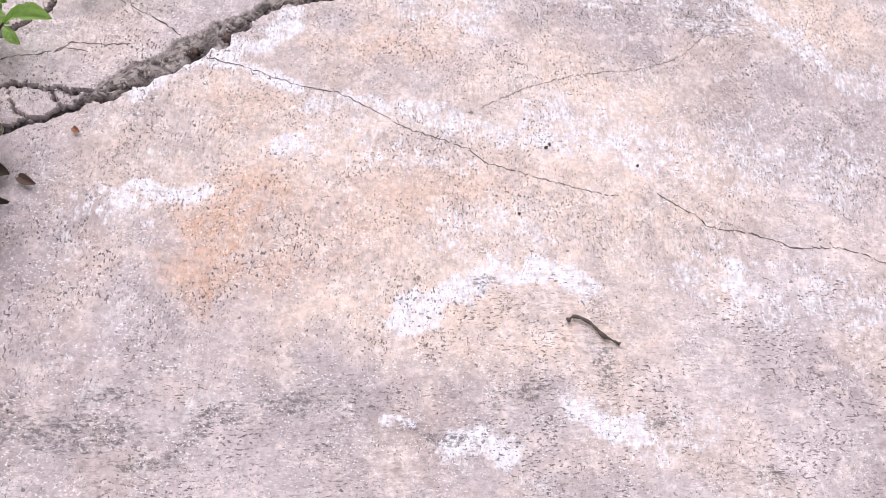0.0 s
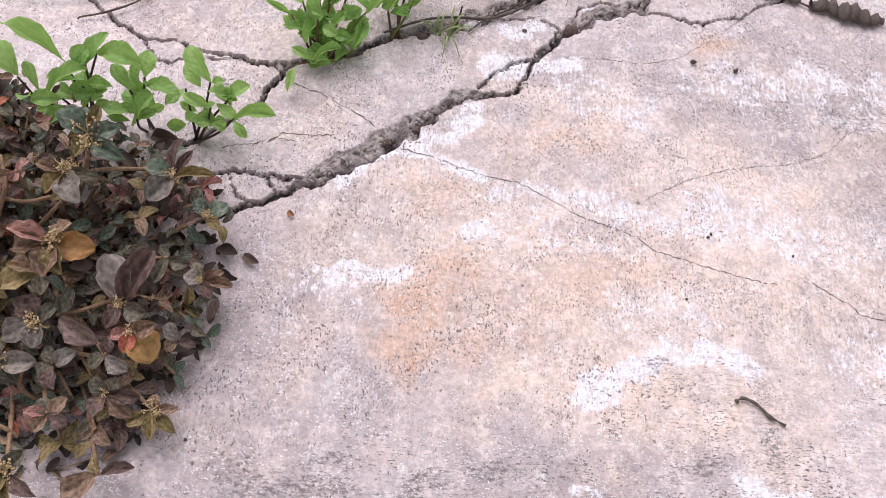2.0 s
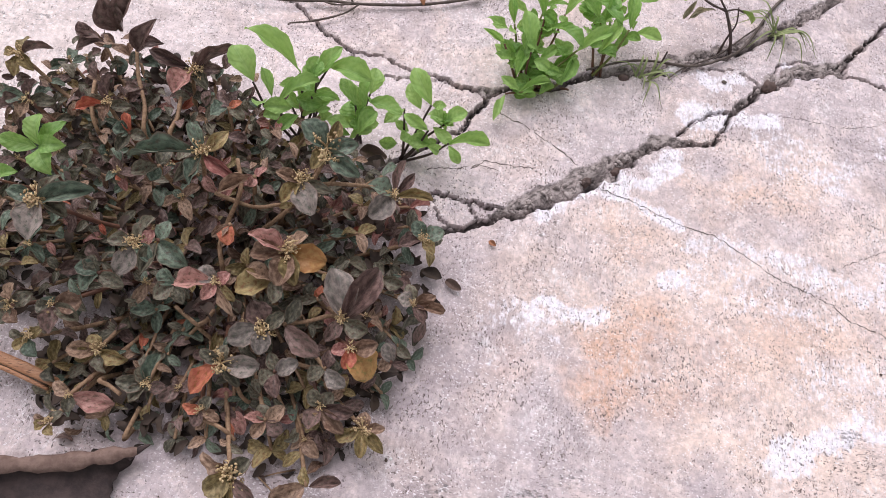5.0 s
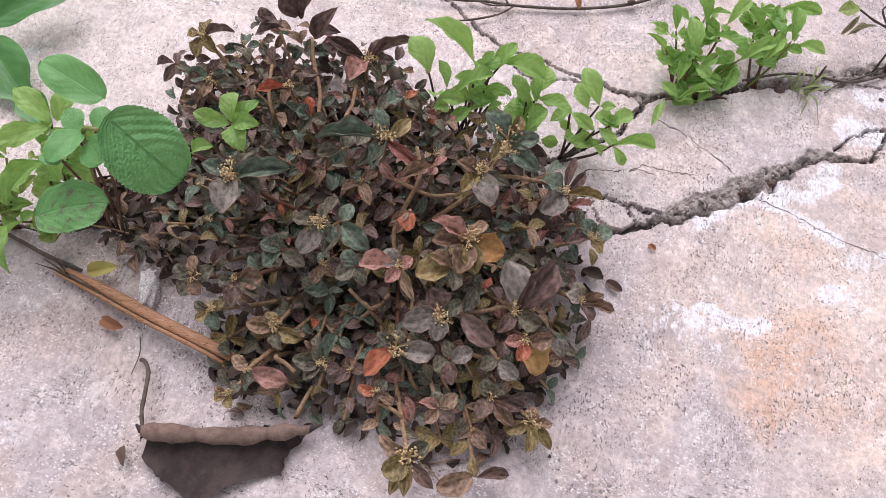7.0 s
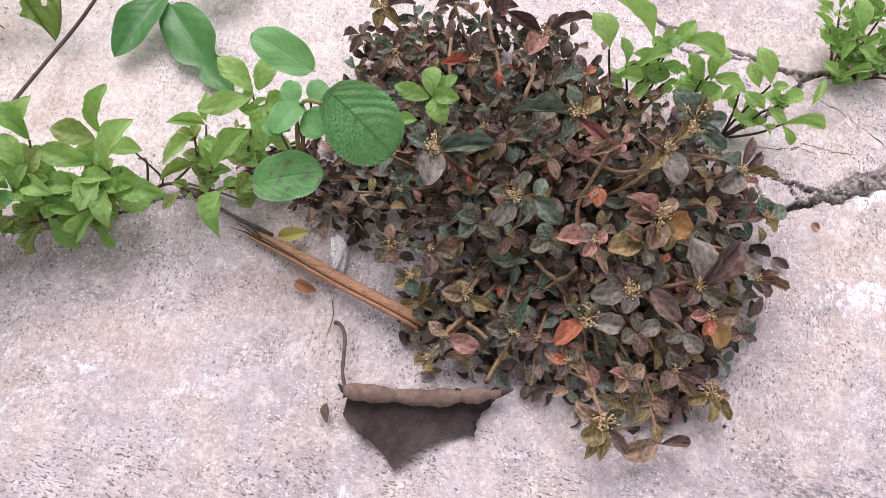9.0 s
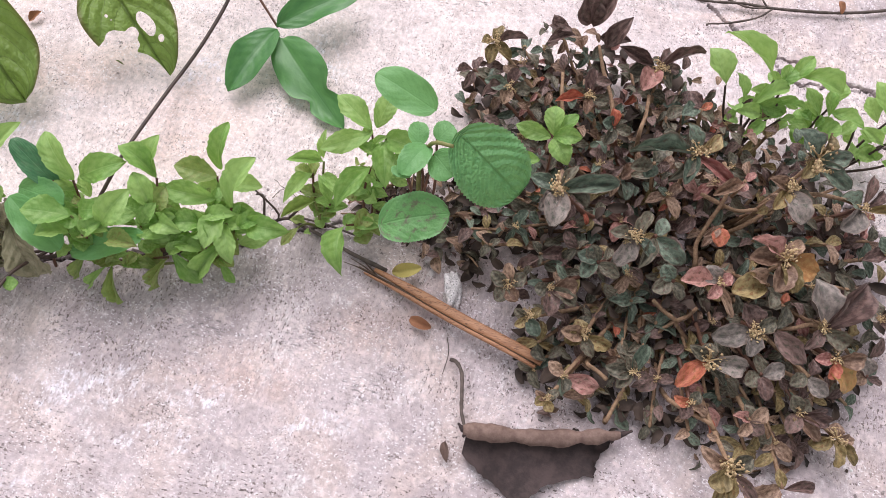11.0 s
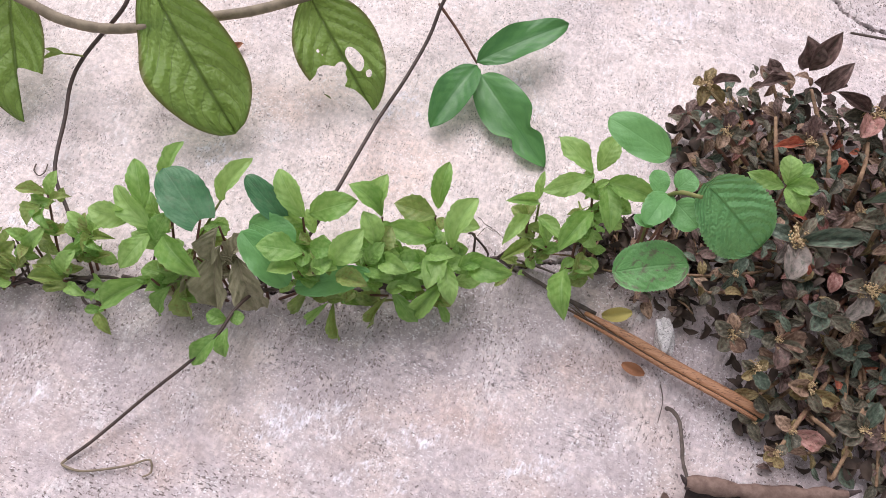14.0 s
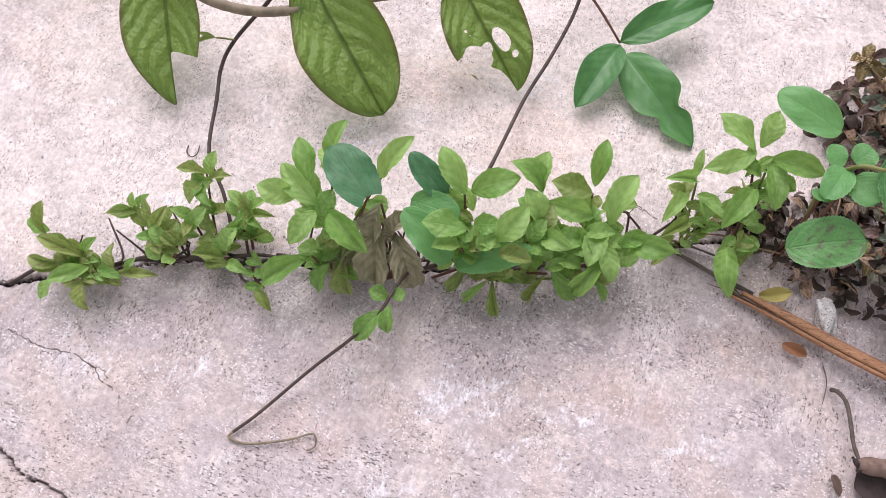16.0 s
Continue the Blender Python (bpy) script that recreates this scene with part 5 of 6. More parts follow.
        if rng.random() < 0.15:
            tube(stems, [base - clump.location, base.lerp(end, 1.3) - clump.location + Vector((0, 0, 0.002)), base.lerp(end, 2.2) - clump.location], 0.0005, 0.0003, 4, 2)
    tagged(part("stem_tangle", stems, STEM_TAN, clump), "thin tan stems of the spurge", kind="stuff")
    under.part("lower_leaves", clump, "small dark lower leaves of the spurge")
    return clump


build_spurge()

# ---- seedlings: bright green sprouts along the cracks ----
GREEN_SET = leaf_set("sprout_leaf", "weed", GREEN, 5, arch=0.16, fold=0.13, curl=0.06, teeth=0.022, rows=21, cols=6, wavy=0.06)
DULL_SET = leaf_set("sprout_leaf", "weed", GREEN_DULL, 4, arch=0.14, fold=0.24, curl=0.09, teeth=0.03, rows=20, cols=6, wavy=0.06)
OVAL_SET = leaf_set("sprout_leaf", "obovate", GREEN, 4, arch=0.12, fold=0.18, curl=0.07, teeth=0.022, rows=18, cols=6, wavy=0.06)
ROUND_SET = leaf_set("round_leaf", "cordate", BLUE_GREEN, 3, arch=0.10, fold=0.06, teeth=0.012, rows=24, cols=10, notch=0.10)
WITHER_SET = leaf_set("withered_leaf", "elliptic", WITHER, 4, arch=0.20, fold=0.22, curl=0.25, teeth=0.03, wavy=0.10, rows=14, cols=8)
MINT_SET = leaf_set("round_leaf", "round", MINT, 3, arch=0.10, fold=0.04, teeth=0.015, rows=24, cols=10, notch=0.05)


def sprout(name, root, leaves, label, seed, dull=0.0, extra=6, group="sprouts along the crack", sets=None, stem=None, spread=1.0):
    """A small plant: stems from the root (mm) to its leaves, given as base, tip (mm) and width; extra: small leaves low down."""
    rng = random.Random(seed)
    plant = thing(name, mm(root), label, "weed", group)
    here = plant.location
    nodes, stems = [], []
    for row in leaves:
        base = Vector(mm(row[:3]))
        if all((node - base).length >= 0.008 for node in nodes):
            low = Vector(mm(root)) + Vector(mm((rng.uniform(-4, 4), rng.uniform(-2, 2), -2)))
            mid = low.lerp(base, 0.55) + Vector(mm((rng.uniform(-3, 3), rng.uniform(-3, 3), 0)))
            bm = bmesh.new()
            tube(bm, [low - here, mid - here, base - here], 0.0009, 0.0006, 5, 4)
            stems.append(part("stem", bm, stem or (STEM_RED if rng.random() < 0.7 else STEM_GREEN), plant))
            nodes.append(base)
    for row in leaves:
        base, end, width = Vector(mm(row[:3])), Vector(mm(row[3:6])), row[6] * MM
        end = end + 0.12 * (end - base)
        holder = min(zip(nodes, stems), key=lambda q: (q[0] - base).length)[1]
        kinds = sets or (DULL_SET if rng.random() < dull else GREEN_SET)
        put_leaf(rng.choice(kinds), holder, base, end, width * 1.08 * spread, rng.uniform(-0.3, 0.3))
    for _ in range(int(extra * 3.2)):
        node, holder = rng.choice(list(zip(nodes, stems)))
        base = Vector(mm(root)).lerp(node, rng.uniform(0.35, 0.95)) + Vector(mm((rng.uniform(-5, 5), rng.uniform(-4, 4), rng.uniform(-1, 2))))
        base.z = max(base.z, 0.004)
        a, length = rng.uniform(0, 6.28), rng.uniform(8, 18) * spread
        reach = math.sin(a) * (0.9 if math.sin(a) > 0 else 0.45)
        end = base + Vector(mm((length * math.cos(a), length * reach, rng.uniform(-2, 7))))
        end.z = max(end.z, 0.002)
        put_leaf(rng.choice(sets or (DULL_SET if rng.random() < dull + 0.1 else GREEN_SET)), holder, base, end, length * rng.uniform(0.5, 0.68) * MM, rng.uniform(-0.5, 0.5))
    return plant


SPROUT = "young bright green weed with toothed leaves on thin reddish stems"
DULLED = "small weed with yellowing green leaves in the crack"
sprout("weed_sprout", (-672, 117, 0), [
    (-673, 119, 16, -695, 120, 22, 8), (-675, 122, 16, -669, 129, 22, 6), (-680, 122, 16, -688, 124, 22, 6), (-667, 115, 16, -679, 102, 22, 9), (-667, 108, 16, -658, 97, 12, 8), (-663, 116, 16, -649, 115, 18, 6),
    (-698, 124, 16, -704, 137, 22, 7), (-654, 118, 12, -636, 123, 14, 6), (-649, 120, 12, -647, 127, 16, 5), (-684, 112, 14, -697, 110, 18, 8), (-683, 106, 14, -685, 93, 12, 7)], DULLED, 1, 0.6, 10, spread=0.86)
sprout("weed_sprout", (-640, 133, 0), [
    (-655, 150, 22, -664, 142, 30, 6), (-656, 152, 22, -658, 156, 30, 5), (-656, 152, 22, -650, 157, 30, 5), (-644, 147, 22, -650, 153, 30, 7), (-643, 143, 22, -638, 154, 30, 7), (-637, 139, 22, -646, 136, 26, 6),
    (-627, 139, 22, -635, 140, 26, 5)], DULLED, 2, 0.6, 8, spread=0.86)
sprout("weed_sprout", (-612, 147, 0), [
    (-631, 181, 22, -643, 177, 28, 7), (-630, 181, 22, -629, 190, 30, 8), (-628, 179, 22, -617, 181, 30, 5), (-631, 175, 22, -629, 162, 26, 10), (-629, 174, 22, -618, 164, 26, 8), (-629, 157, 18, -637, 155, 26, 7),
    (-629, 150, 16, -621, 161, 26, 9), (-626, 154, 18, -625, 145, 24, 6), (-604, 143, 16, -617, 138, 20, 8), (-602, 142, 14, -590, 140, 16, 7), (-611, 145, 16, -618, 144, 22, 6)], "slender weed with small green leaves on dark stalks in the crack", 3, 0.5, 8, spread=0.86)
sprout("weed_sprout", (-598, 155, 0), [
    (-602, 170, 20, -613, 174, 26, 8), (-601, 169, 20, -605, 176, 26, 7), (-600, 169, 20, -593, 176, 26, 7), (-600, 168, 20, -603, 160, 24, 6), (-599, 168, 20, -597, 158, 24, 6), (-598, 168, 20, -588, 162, 24, 6),
    (-598, 169, 20, -586, 169, 26, 6), (-604, 161, 16, -608, 153, 22, 6), (-581, 137, 8, -590, 135, 8, 6), (-585, 136, 8, -574, 128, 6, 7)], SPROUT, 4, 0.35, 9, spread=0.75)
sprout("weed_sprout", (-556, 162, 0), [
    (-558, 172, 50, -579, 184, 56, 11), (-567, 180, 50, -578, 199, 56, 10), (-570, 174, 50, -586, 171, 56, 12), (-558, 170, 50, -563, 152, 50, 10), (-553, 172, 50, -530, 161, 46, 11), (-561, 196, 50, -559, 212, 62, 9),
    (-538, 200, 42, -528, 217, 56, 10), (-559, 156, 25, -578, 140, 14, 11), (-550, 157, 20, -553, 145, 10, 9), (-543, 161, 25, -538, 150, 10, 10)], SPROUT, 5, 0.07, 15)
sprout("weed_sprout", (-489, 183, 0), [
    (-495, 202, 48, -510, 216, 58, 11), (-493, 205, 48, -474, 214, 56, 13), (-488, 185, 48, -506, 180, 54, 13), (-486, 189, 48, -474, 190, 54, 9), (-474, 185, 46, -465, 201, 56, 12), (-481, 179, 44, -474, 186, 48, 8),
    (-489, 179, 40, -500, 172, 44, 10), (-471, 182, 40, -456, 181, 44, 9)], SPROUT, 6, 0.07, 15)
sprout("weed_sprout", (-458, 196, 0), [
    (-460, 216, 45, -478, 222, 52, 10), (-461, 217, 45, -463, 232, 54, 10), (-458, 202, 42, -468, 212, 50, 10), (-460, 193, 38, -455, 202, 46, 8), (-455, 200, 36, -440, 196, 40, 9)], SPROUT, 7, 0.07, 15)
sprout("weed_sprout", (-428, 208, 0), [
    (-438, 231, 32, -456, 228, 38, 12), (-438, 235, 32, -439, 254, 42, 9), (-434, 219, 32, -456, 216, 36, 11), (-425, 217, 32, -420, 239, 42, 12), (-430, 216, 32, -429, 195, 34, 11), (-417, 212, 32, -395, 212, 36, 11),
    (-435, 205, 30, -448, 200, 32, 10), (-425, 209, 30, -417, 193, 26, 9), (-446, 189, 26, -432, 182, 12, 8), (-422, 202, 28, -432, 189, 12, 9)], SPROUT, 8, 0.07, 15)
sprout("weed_sprout", (-470, 184, 0), [
    (-471, 175, 24, -465, 165, 10, 7), (-473, 173, 24, -482, 166, 10, 6), (-447, 186, 24, -450, 178, 8, 6), (-424, 194, 22, -417, 188, 10, 6), (-485, 176, 24, -492, 166, 12, 8)], DULLED, 9, 0.7, 7, spread=0.75)
sprout("weed_sprout", (-388, 233, 0), [
    (-391, 256, 30, -406, 248, 36, 8), (-392, 258, 30, -393, 267, 40, 6), (-394, 248, 30, -401, 229, 32, 9), (-389, 249, 30, -376, 239, 34, 9), (-389, 235, 26, -400, 221, 28, 8), (-381, 236, 26, -389, 245, 34, 7),
    (-379, 240, 28, -372, 248, 34, 7), (-394, 222, 18, -399, 212, 16, 6)], "small weed with chewed green leaves on red stalks", 10, 0.55, 6, spread=0.75)
sprout("weed_sprout", (-362, 240, 0), [
    (-370, 272, 46, -389, 282, 52, 13), (-370, 270, 46, -388, 255, 48, 12), (-368, 274, 46, -365, 290, 54, 12), (-362, 270, 46, -340, 267, 50, 13), (-362, 268, 46, -355, 247, 44, 12), (-365, 254, 42, -374, 232, 38, 12),
    (-369, 226, 30, -362, 203, 28, 12)], SPROUT, 11, 0.05, 11, spread=0.85)
sprout("weed_sprout", (-280, 285, 10), [
    (-283, 287, 62, -285, 299, 66, 9), (-283, 287, 62, -275, 298, 66, 7), (-283, 287, 62, -271, 288, 65, 8), (-283, 286, 62, -274, 275, 62, 10), (-284, 286, 62, -300, 286, 64, 8), (-296, 268, 58, -287, 271, 63, 7)], "pale green sprout with lobed leaves among darker weeds", 12, 0.0, 0)
sprout("weed_sprout", (-179, 352, 0), [
    (-180, 362, 50, -208, 374, 59, 10), (-203, 354, 46, -215, 367, 53, 14), (-192, 348, 44, -199, 360, 49, 6), (-175, 361, 46, -173, 372, 51, 10), (-172, 365, 46, -163, 379, 53, 9), (-167, 371, 48, -146, 368, 47, 13),
    (-188, 348, 44, -172, 361, 46, 9), (-173, 356, 40, -160, 357, 40, 5), (-181, 347, 40, -194, 343, 42, 9), (-177, 345, 38, -186, 334, 36, 7), (-169, 350, 36, -163, 352, 38, 4)], "fresh green weed with broad pointed leaves beside the crack", 13, 0.0, 5, "sprouts in the back crack", OVAL_SET, STEM_DARK, spread=0.9)
sprout("weed_sprout", (-148, 358, 0), [
    (-150, 357, 38, -159, 368, 43, 8), (-145, 358, 38, -146, 370, 43, 7), (-144, 366, 38, -143, 378, 43, 10), (-144, 363, 36, -127, 359, 36, 10), (-146, 345, 30, -139, 356, 35, 9), (-150, 347, 32, -162, 348, 34, 8)], "fresh green weed with cupped oval leaves beside the crack", 19, 0.0, 5, "sprouts in the back crack", OVAL_SET, STEM_DARK, spread=0.9)
sprout("weed_sprout", (-120, 353, 0), [
    (-111, 369, 34, -122, 384, 41, 11), (-116, 367, 32, -124, 377, 37, 9), (-110, 357, 28, -123, 361, 32, 7), (-102, 364, 26, -92, 371, 30, 10), (-98, 354, 24, -78, 357, 24, 9), (-98, 353, 24, -91, 347, 19, 6),
    (-108, 361, 26, -97, 355, 24, 7), (-125, 368, 28, -133, 358, 28, 7)], "fresh green weed with oval leaves on dark wiry stems", 14, 0.0, 5, "sprouts in the back crack", OVAL_SET, STEM_DARK, spread=0.9)
sprout("weed_sprout", (-60, 417, 0), [
    (-63, 453, 24, -77, 456, 30, 6), (-72, 444, 24, -75, 456, 30, 7), (-74, 439, 24, -87, 440, 30, 6), (-76, 430, 22, -89, 432, 28, 5), (-55, 450, 26, -68, 467, 32, 10), (-60, 426, 24, -66, 446, 32, 12),
    (-55, 462, 24, -44, 461, 30, 6), (-50, 446, 26, -33, 435, 28, 12), (-43, 457, 26, -33, 471, 32, 10), (-33, 434, 24, -16, 446, 30, 11)], SPROUT, 15, 0.1, 16, "sprouts in the back crack", OVAL_SET, spread=0.74)
sprout("weed_sprout", (-16, 440, 0), [
    (-25, 474, 26, -11, 457, 32, 11), (-9, 481, 26, 10, 479, 30, 11), (-3, 457, 24, -4, 475, 32, 10), (2, 457, 22, 15, 452, 26, 10), (-22, 458, 26, -34, 466, 32, 10), (-20, 457, 26, -15, 473, 32, 10),
    (-8, 458, 24, -19, 436, 26, 9)], SPROUT, 16, 0.15, 14, "sprouts in the back crack", OVAL_SET, spread=0.74)
sprout("weed_sprout", (-48, 420, 0), [
    (-61, 432, 14, -65, 414, 16, 9), (-68, 428, 14, -77, 435, 18, 8), (-54, 427, 14, -45, 437, 18, 8), (-33, 437, 14, -38, 418, 14, 10), (-62, 407, 10, -47, 415, 12, 7), (-70, 404, 10, -74, 388, 8, 6),
    (-62, 408, 10, -73, 412, 14, 7), (-40, 434, 14, -46, 442, 20, 7), (-42, 429, 12, -32, 435, 16, 7)], SPROUT, 17, 0.15, 12, "sprouts in the back crack", OVAL_SET, spread=0.74)
sprout("round_leaf_weed", (-545, 163, 0), [(-535, 181, 60, -557, 195, 66, 21), (-505, 200, 46, -523, 208, 58, 12)],
       "weed with large blue-green round leaves among brighter sprouts", 31, 0, 0, "", ROUND_SET, STEM_RED)
sprout("round_leaf_weed", (-505, 172, 0), [(-518, 192, 45, -496, 190, 48, 15), (-519, 186, 46, -495, 173, 36, 15), (-457, 188, 40, -487, 175, 30, 13)],
       "weed with dark green cupped round leaves among brighter sprouts", 32, 0, 0, "", MINT_SET, STEM_RED)
sprout("withered_weed", (-525, 165, 0), [(-530, 180, 36, -526, 161, 14, 15), (-522, 178, 32, -511, 163, 12, 14), (-541, 172, 30, -537, 156, 10, 13), (-532, 186, 44, -530, 174, 32, 11), (-548, 166, 20, -546, 153, 6, 12), (-515, 172, 26, -506, 163, 10, 10)],
       "withered grey-brown leaves hanging among the sprouts", 33, 0, 4, "", WITHER_SET, STEM_RED)


def mint_weed():
    """The scalloped weed: one big crinkled leaf over the spurge and smaller round ones."""
    rows = [(-341, 254, 78, -344, 263, 80, 9), (-334, 259, 78, -329, 266, 80, 11), (-337, 254, 78, -343, 238, 80, 12), (-333, 251, 78, -323, 243, 80, 14), (-344, 242, 76, -345, 236, 78, 9)]
    plant = sprout("scalloped_weed", (-338, 244, 0), rows, "weed with scalloped crinkled round green leaves", 34, 0, 0, "", MINT_SET, STEM_RED)
    big = grid_mesh("big_leaf", *leaf_grid("round", 0.07, 0.02, teeth=0.022, wavy=0.03, seed=5, rows=40, cols=20, notch=0.08), MINT_BIG)
    put_leaf(big, plant, mm((-323, 257, 88)), mm((-291, 248, 70)), 0.0345, 0.0, "big_leaf", (0.5, -0.75, 0.85), label="large crinkled green leaf with toothed edge")
    worn = grid_mesh("worn_leaf", *leaf_grid("plump", 0.10, 0.05, teeth=0.02, wavy=0.04, seed=6, rows=40, cols=14, notch=0.06), MINT_WORN)
    upper = grid_mesh("round_leaf", *leaf_grid("plump", 0.06, 0.03, teeth=0.012, wavy=0.03, seed=12, rows=40, cols=14, notch=0.05), MINT)
    put_leaf(upper, plant, mm((-341, 279, 70)), mm((-372, 287, 74)), 0.0185, 0.0, "round_leaf")
    put_leaf(worn, plant, mm((-348, 220, 58)), mm((-319, 231, 65)), 0.0225, 0.0, "worn_leaf", label="round green leaf with a brown dead spot")
    bm = bmesh.new()
    tube(bm, [Vector(q) - plant.location for q in (mm((-338, 246, 30)), mm((-340, 254, 60)), mm((-335, 254, 82)), mm((-325, 251, 90)))], 0.0012, 0.0009, 6)
    part("leaf_stalk", bm, STEM_GREEN, plant)


mint_weed()


# ---- the vine that hangs in over the far slab ----
def stalk(name, points, r0, r1, material, parent, sides=7, steps=6, knob=0.0, seed=0):
    bm = bmesh.new()
    tube(bm, [Vector(mm(p)) - parent.location for p in points], r0, r1, sides, steps, knob, random.Random(seed))
    return part(name, bm, material, parent)


def wilted_weed():
    plant = thing("wilted_weed", mm((70, 475, -1)), "wilted weed with a dark stem and drooping curled leaves", "weed")
    stalk("stem", [(70, 475, -1), (65, 480, 12), (57, 487, 24)], 0.0012, 0.0010, STEM_DARK, plant, 6, 5, 0.15, 1)
    stalk("side_stem", [(57, 487, 24), (46, 486, 28), (36, 490, 30)], 0.0008, 0.0006, STEM_DARK, plant, 6, 5, 0.15, 2)
    stalk("side_stem", [(57, 487, 24), (49, 492, 32), (56, 499, 32)], 0.0007, 0.0005, STEM_DARK, plant, 6, 5, 0.15, 3)
    stalk("side_stem", [(57, 487, 24), (63, 488, 26), (69, 488, 24)], 0.0007, 0.0005, STEM_DARK, plant, 6, 5, 0.15, 4)
    put_leaf(DULL_SET[0], plant, mm((36, 491, 30)), mm((24, 487, 28)), 0.009)
    put_leaf(DULL_SET[1], plant, mm((56, 499, 32)), mm((70, 502, 28)), 0.0035)
    put_leaf(DULL_SET[2], plant, mm((66, 489, 25)), mm((75, 486, 18)), 0.004)
    dry = leaf_set("dry_leaf", "elliptic", WITHER, 2, arch=0.25, fold=0.3, curl=0.3, wavy=0.14, rows=12, cols=6)
    put_leaf(dry[0], plant, mm((37, 487, 28)), mm((32, 481, 15)), 0.0034, label="shrivelled brown leaf")
    put_leaf(dry[1], plant, mm((50, 486, 24)), mm((36, 482, 16)), 0.0030, label="shrivelled brown leaf")


wilted_weed()


def build_vine():
    vine = thing("vine", mm((-590, 297, 50)), "vine with a pale branch, dark shoots and broad green leaves", "vine")
    stalk("branch", [(-900, 330, 30), (-760, 300, 46), (-717, 279, 50), (-677, 269, 50), (-659, 267, 47), (-641, 271, 43), (-622, 278, 43), (-589, 299, 41), (-563, 312, 44), (-520, 344, 48), (-440, 420, 40), (-330, 560, 20), (-280, 660, 0)], 0.0030, 0.0026, STEM_GREY, vine, 10, 8, 0.06)
    stalk("shoot", [(-477, 395, 40), (-477, 373, 30), (-479, 359, 24), (-480, 341, 18), (-484, 315, 14), (-488, 296, 12), (-490, 279, 14), (-492, 236, 22), (-496, 219, 16), (-504, 195, 2)], 0.0011, 0.0010, STEM_DARK, vine)
    stalk("shoot", [(-633, 300, 50), (-633, 284, 46), (-653, 263, 24), (-657, 248, 16), (-652, 229, 12), (-642, 198, 10), (-625, 179, 6), (-610, 158, 1)], 0.0012, 0.0010, STEM_DARK, vine)
    stalk("leaf_stalk", [(-481, 362, 24), (-466, 352, 18), (-450, 340, 10)], 0.0009, 0.0007, STEM_RED, vine)
    stalk("bud_stalk", [(-653, 262, 24), (-660, 261, 24), (-664, 260, 24)], 0.0006, 0.0005, STEM_GREEN, vine)
    buds = leaf_set("bud_leaf", "lance", GREEN_DULL, 2, rows=6, cols=4)
    put_leaf(buds[0], vine, mm((-664, 260, 24)), mm((-674, 258, 27)), 0.0028, name="bud_leaf")
    put_leaf(buds[1], vine, mm((-664, 260, 24)), mm((-674, 253, 24)), 0.0028, name="bud_leaf")
    torn = grid_mesh("torn_leaf", *leaf_grid("elliptic", 0.05, 0.12, wavy=0.02, seed=3, rows=84, cols=44,
                                            bite=lambda u, v: v < -0.02 and u > 0.66 - 0.08 * v), VINE_LEAF)
    put_leaf(torn, vine, mm((-707, 294, 44)), mm((-675, 220, 8)), 0.045, 0.0, "torn_leaf", label="broad green leaf with its tip half torn away")
    whole = grid_mesh("broad_leaf", *leaf_grid("blunt", 0.06, 0.08, wavy=0.07, seed=8, rows=40, cols=22), VINE_LEAF)
    put_leaf(whole, vine, mm((-624, 303, 56)), mm((-560, 250, 12)), 0.050, 0.0, "broad_leaf", label="broad veined green leaf with a dark rim")
    holes = ((0.66, 0.62, 0.12, 0.42), (0.60, -0.24, 0.11, 0.17), (0.60, 0.14, 0.05, 0.14), (0.90, 0.62, 0.20, 0.60), (0.74, -0.42, 0.03, 0.12), (0.42, 0.45, 0.02, 0.05), (0.46, 0.40, 0.015, 0.04))
    eaten = grid_mesh("eaten_leaf", *leaf_grid("elliptic", 0.05, 0.10, wavy=0.05, seed=9, rows=100, cols=60,
                                              bite=lambda u, v: any(((u - a) / c) ** 2 + ((v - b) / d) ** 2 + 0.25 * math.sin(23 * u + 9 * v) < 1 for a, b, c, d in holes)), VINE_LEAF)
    put_leaf(eaten, vine, mm((-545, 330, 44)), mm((-496, 291, 8)), 0.046, 0.0, "eaten_leaf", label="green leaf eaten through by insects")
    stalk("leaf_stalk", [(-590, 298, 41), (-604, 303, 49), (-624, 303, 55)], 0.0008, 0.0007, STEM_GREEN, vine)
    stalk("leaf_stalk", [(-520, 344, 48), (-534, 340, 49), (-545, 330, 44)], 0.0008, 0.0007, STEM_GREEN, vine)
    stalk("leaf_stalk", [(-700, 274, 50), (-704, 287, 50), (-707, 294, 44)], 0.0008, 0.0007, STEM_GREEN, vine)
    one = leaf_set("leaflet", "elliptic", SMOOTH_LEAF, 2, arch=0.08, fold=0.10, rows=20, cols=10)
    lobe = grid_mesh("leaflet", *leaf_grid("lobed", 0.06, 0.06, wavy=0.03, seed=2, rows=36, cols=12), SMOOTH_LEAF)
    put_leaf(one[0], vine, mm((-450, 339, 12)), mm((-407, 377, 20)), 0.021, 0.0, "leaflet")
    put_leaf(one[1], vine, mm((-449, 338, 11)), mm((-462, 292, 8)), 0.021, 0.0, "leaflet")
    put_leaf(lobe, vine, mm((-446, 334, 10)), mm((-395, 292, 2)), 0.028, 0.1, "leaflet", label="notched green leaflet")


build_vine()


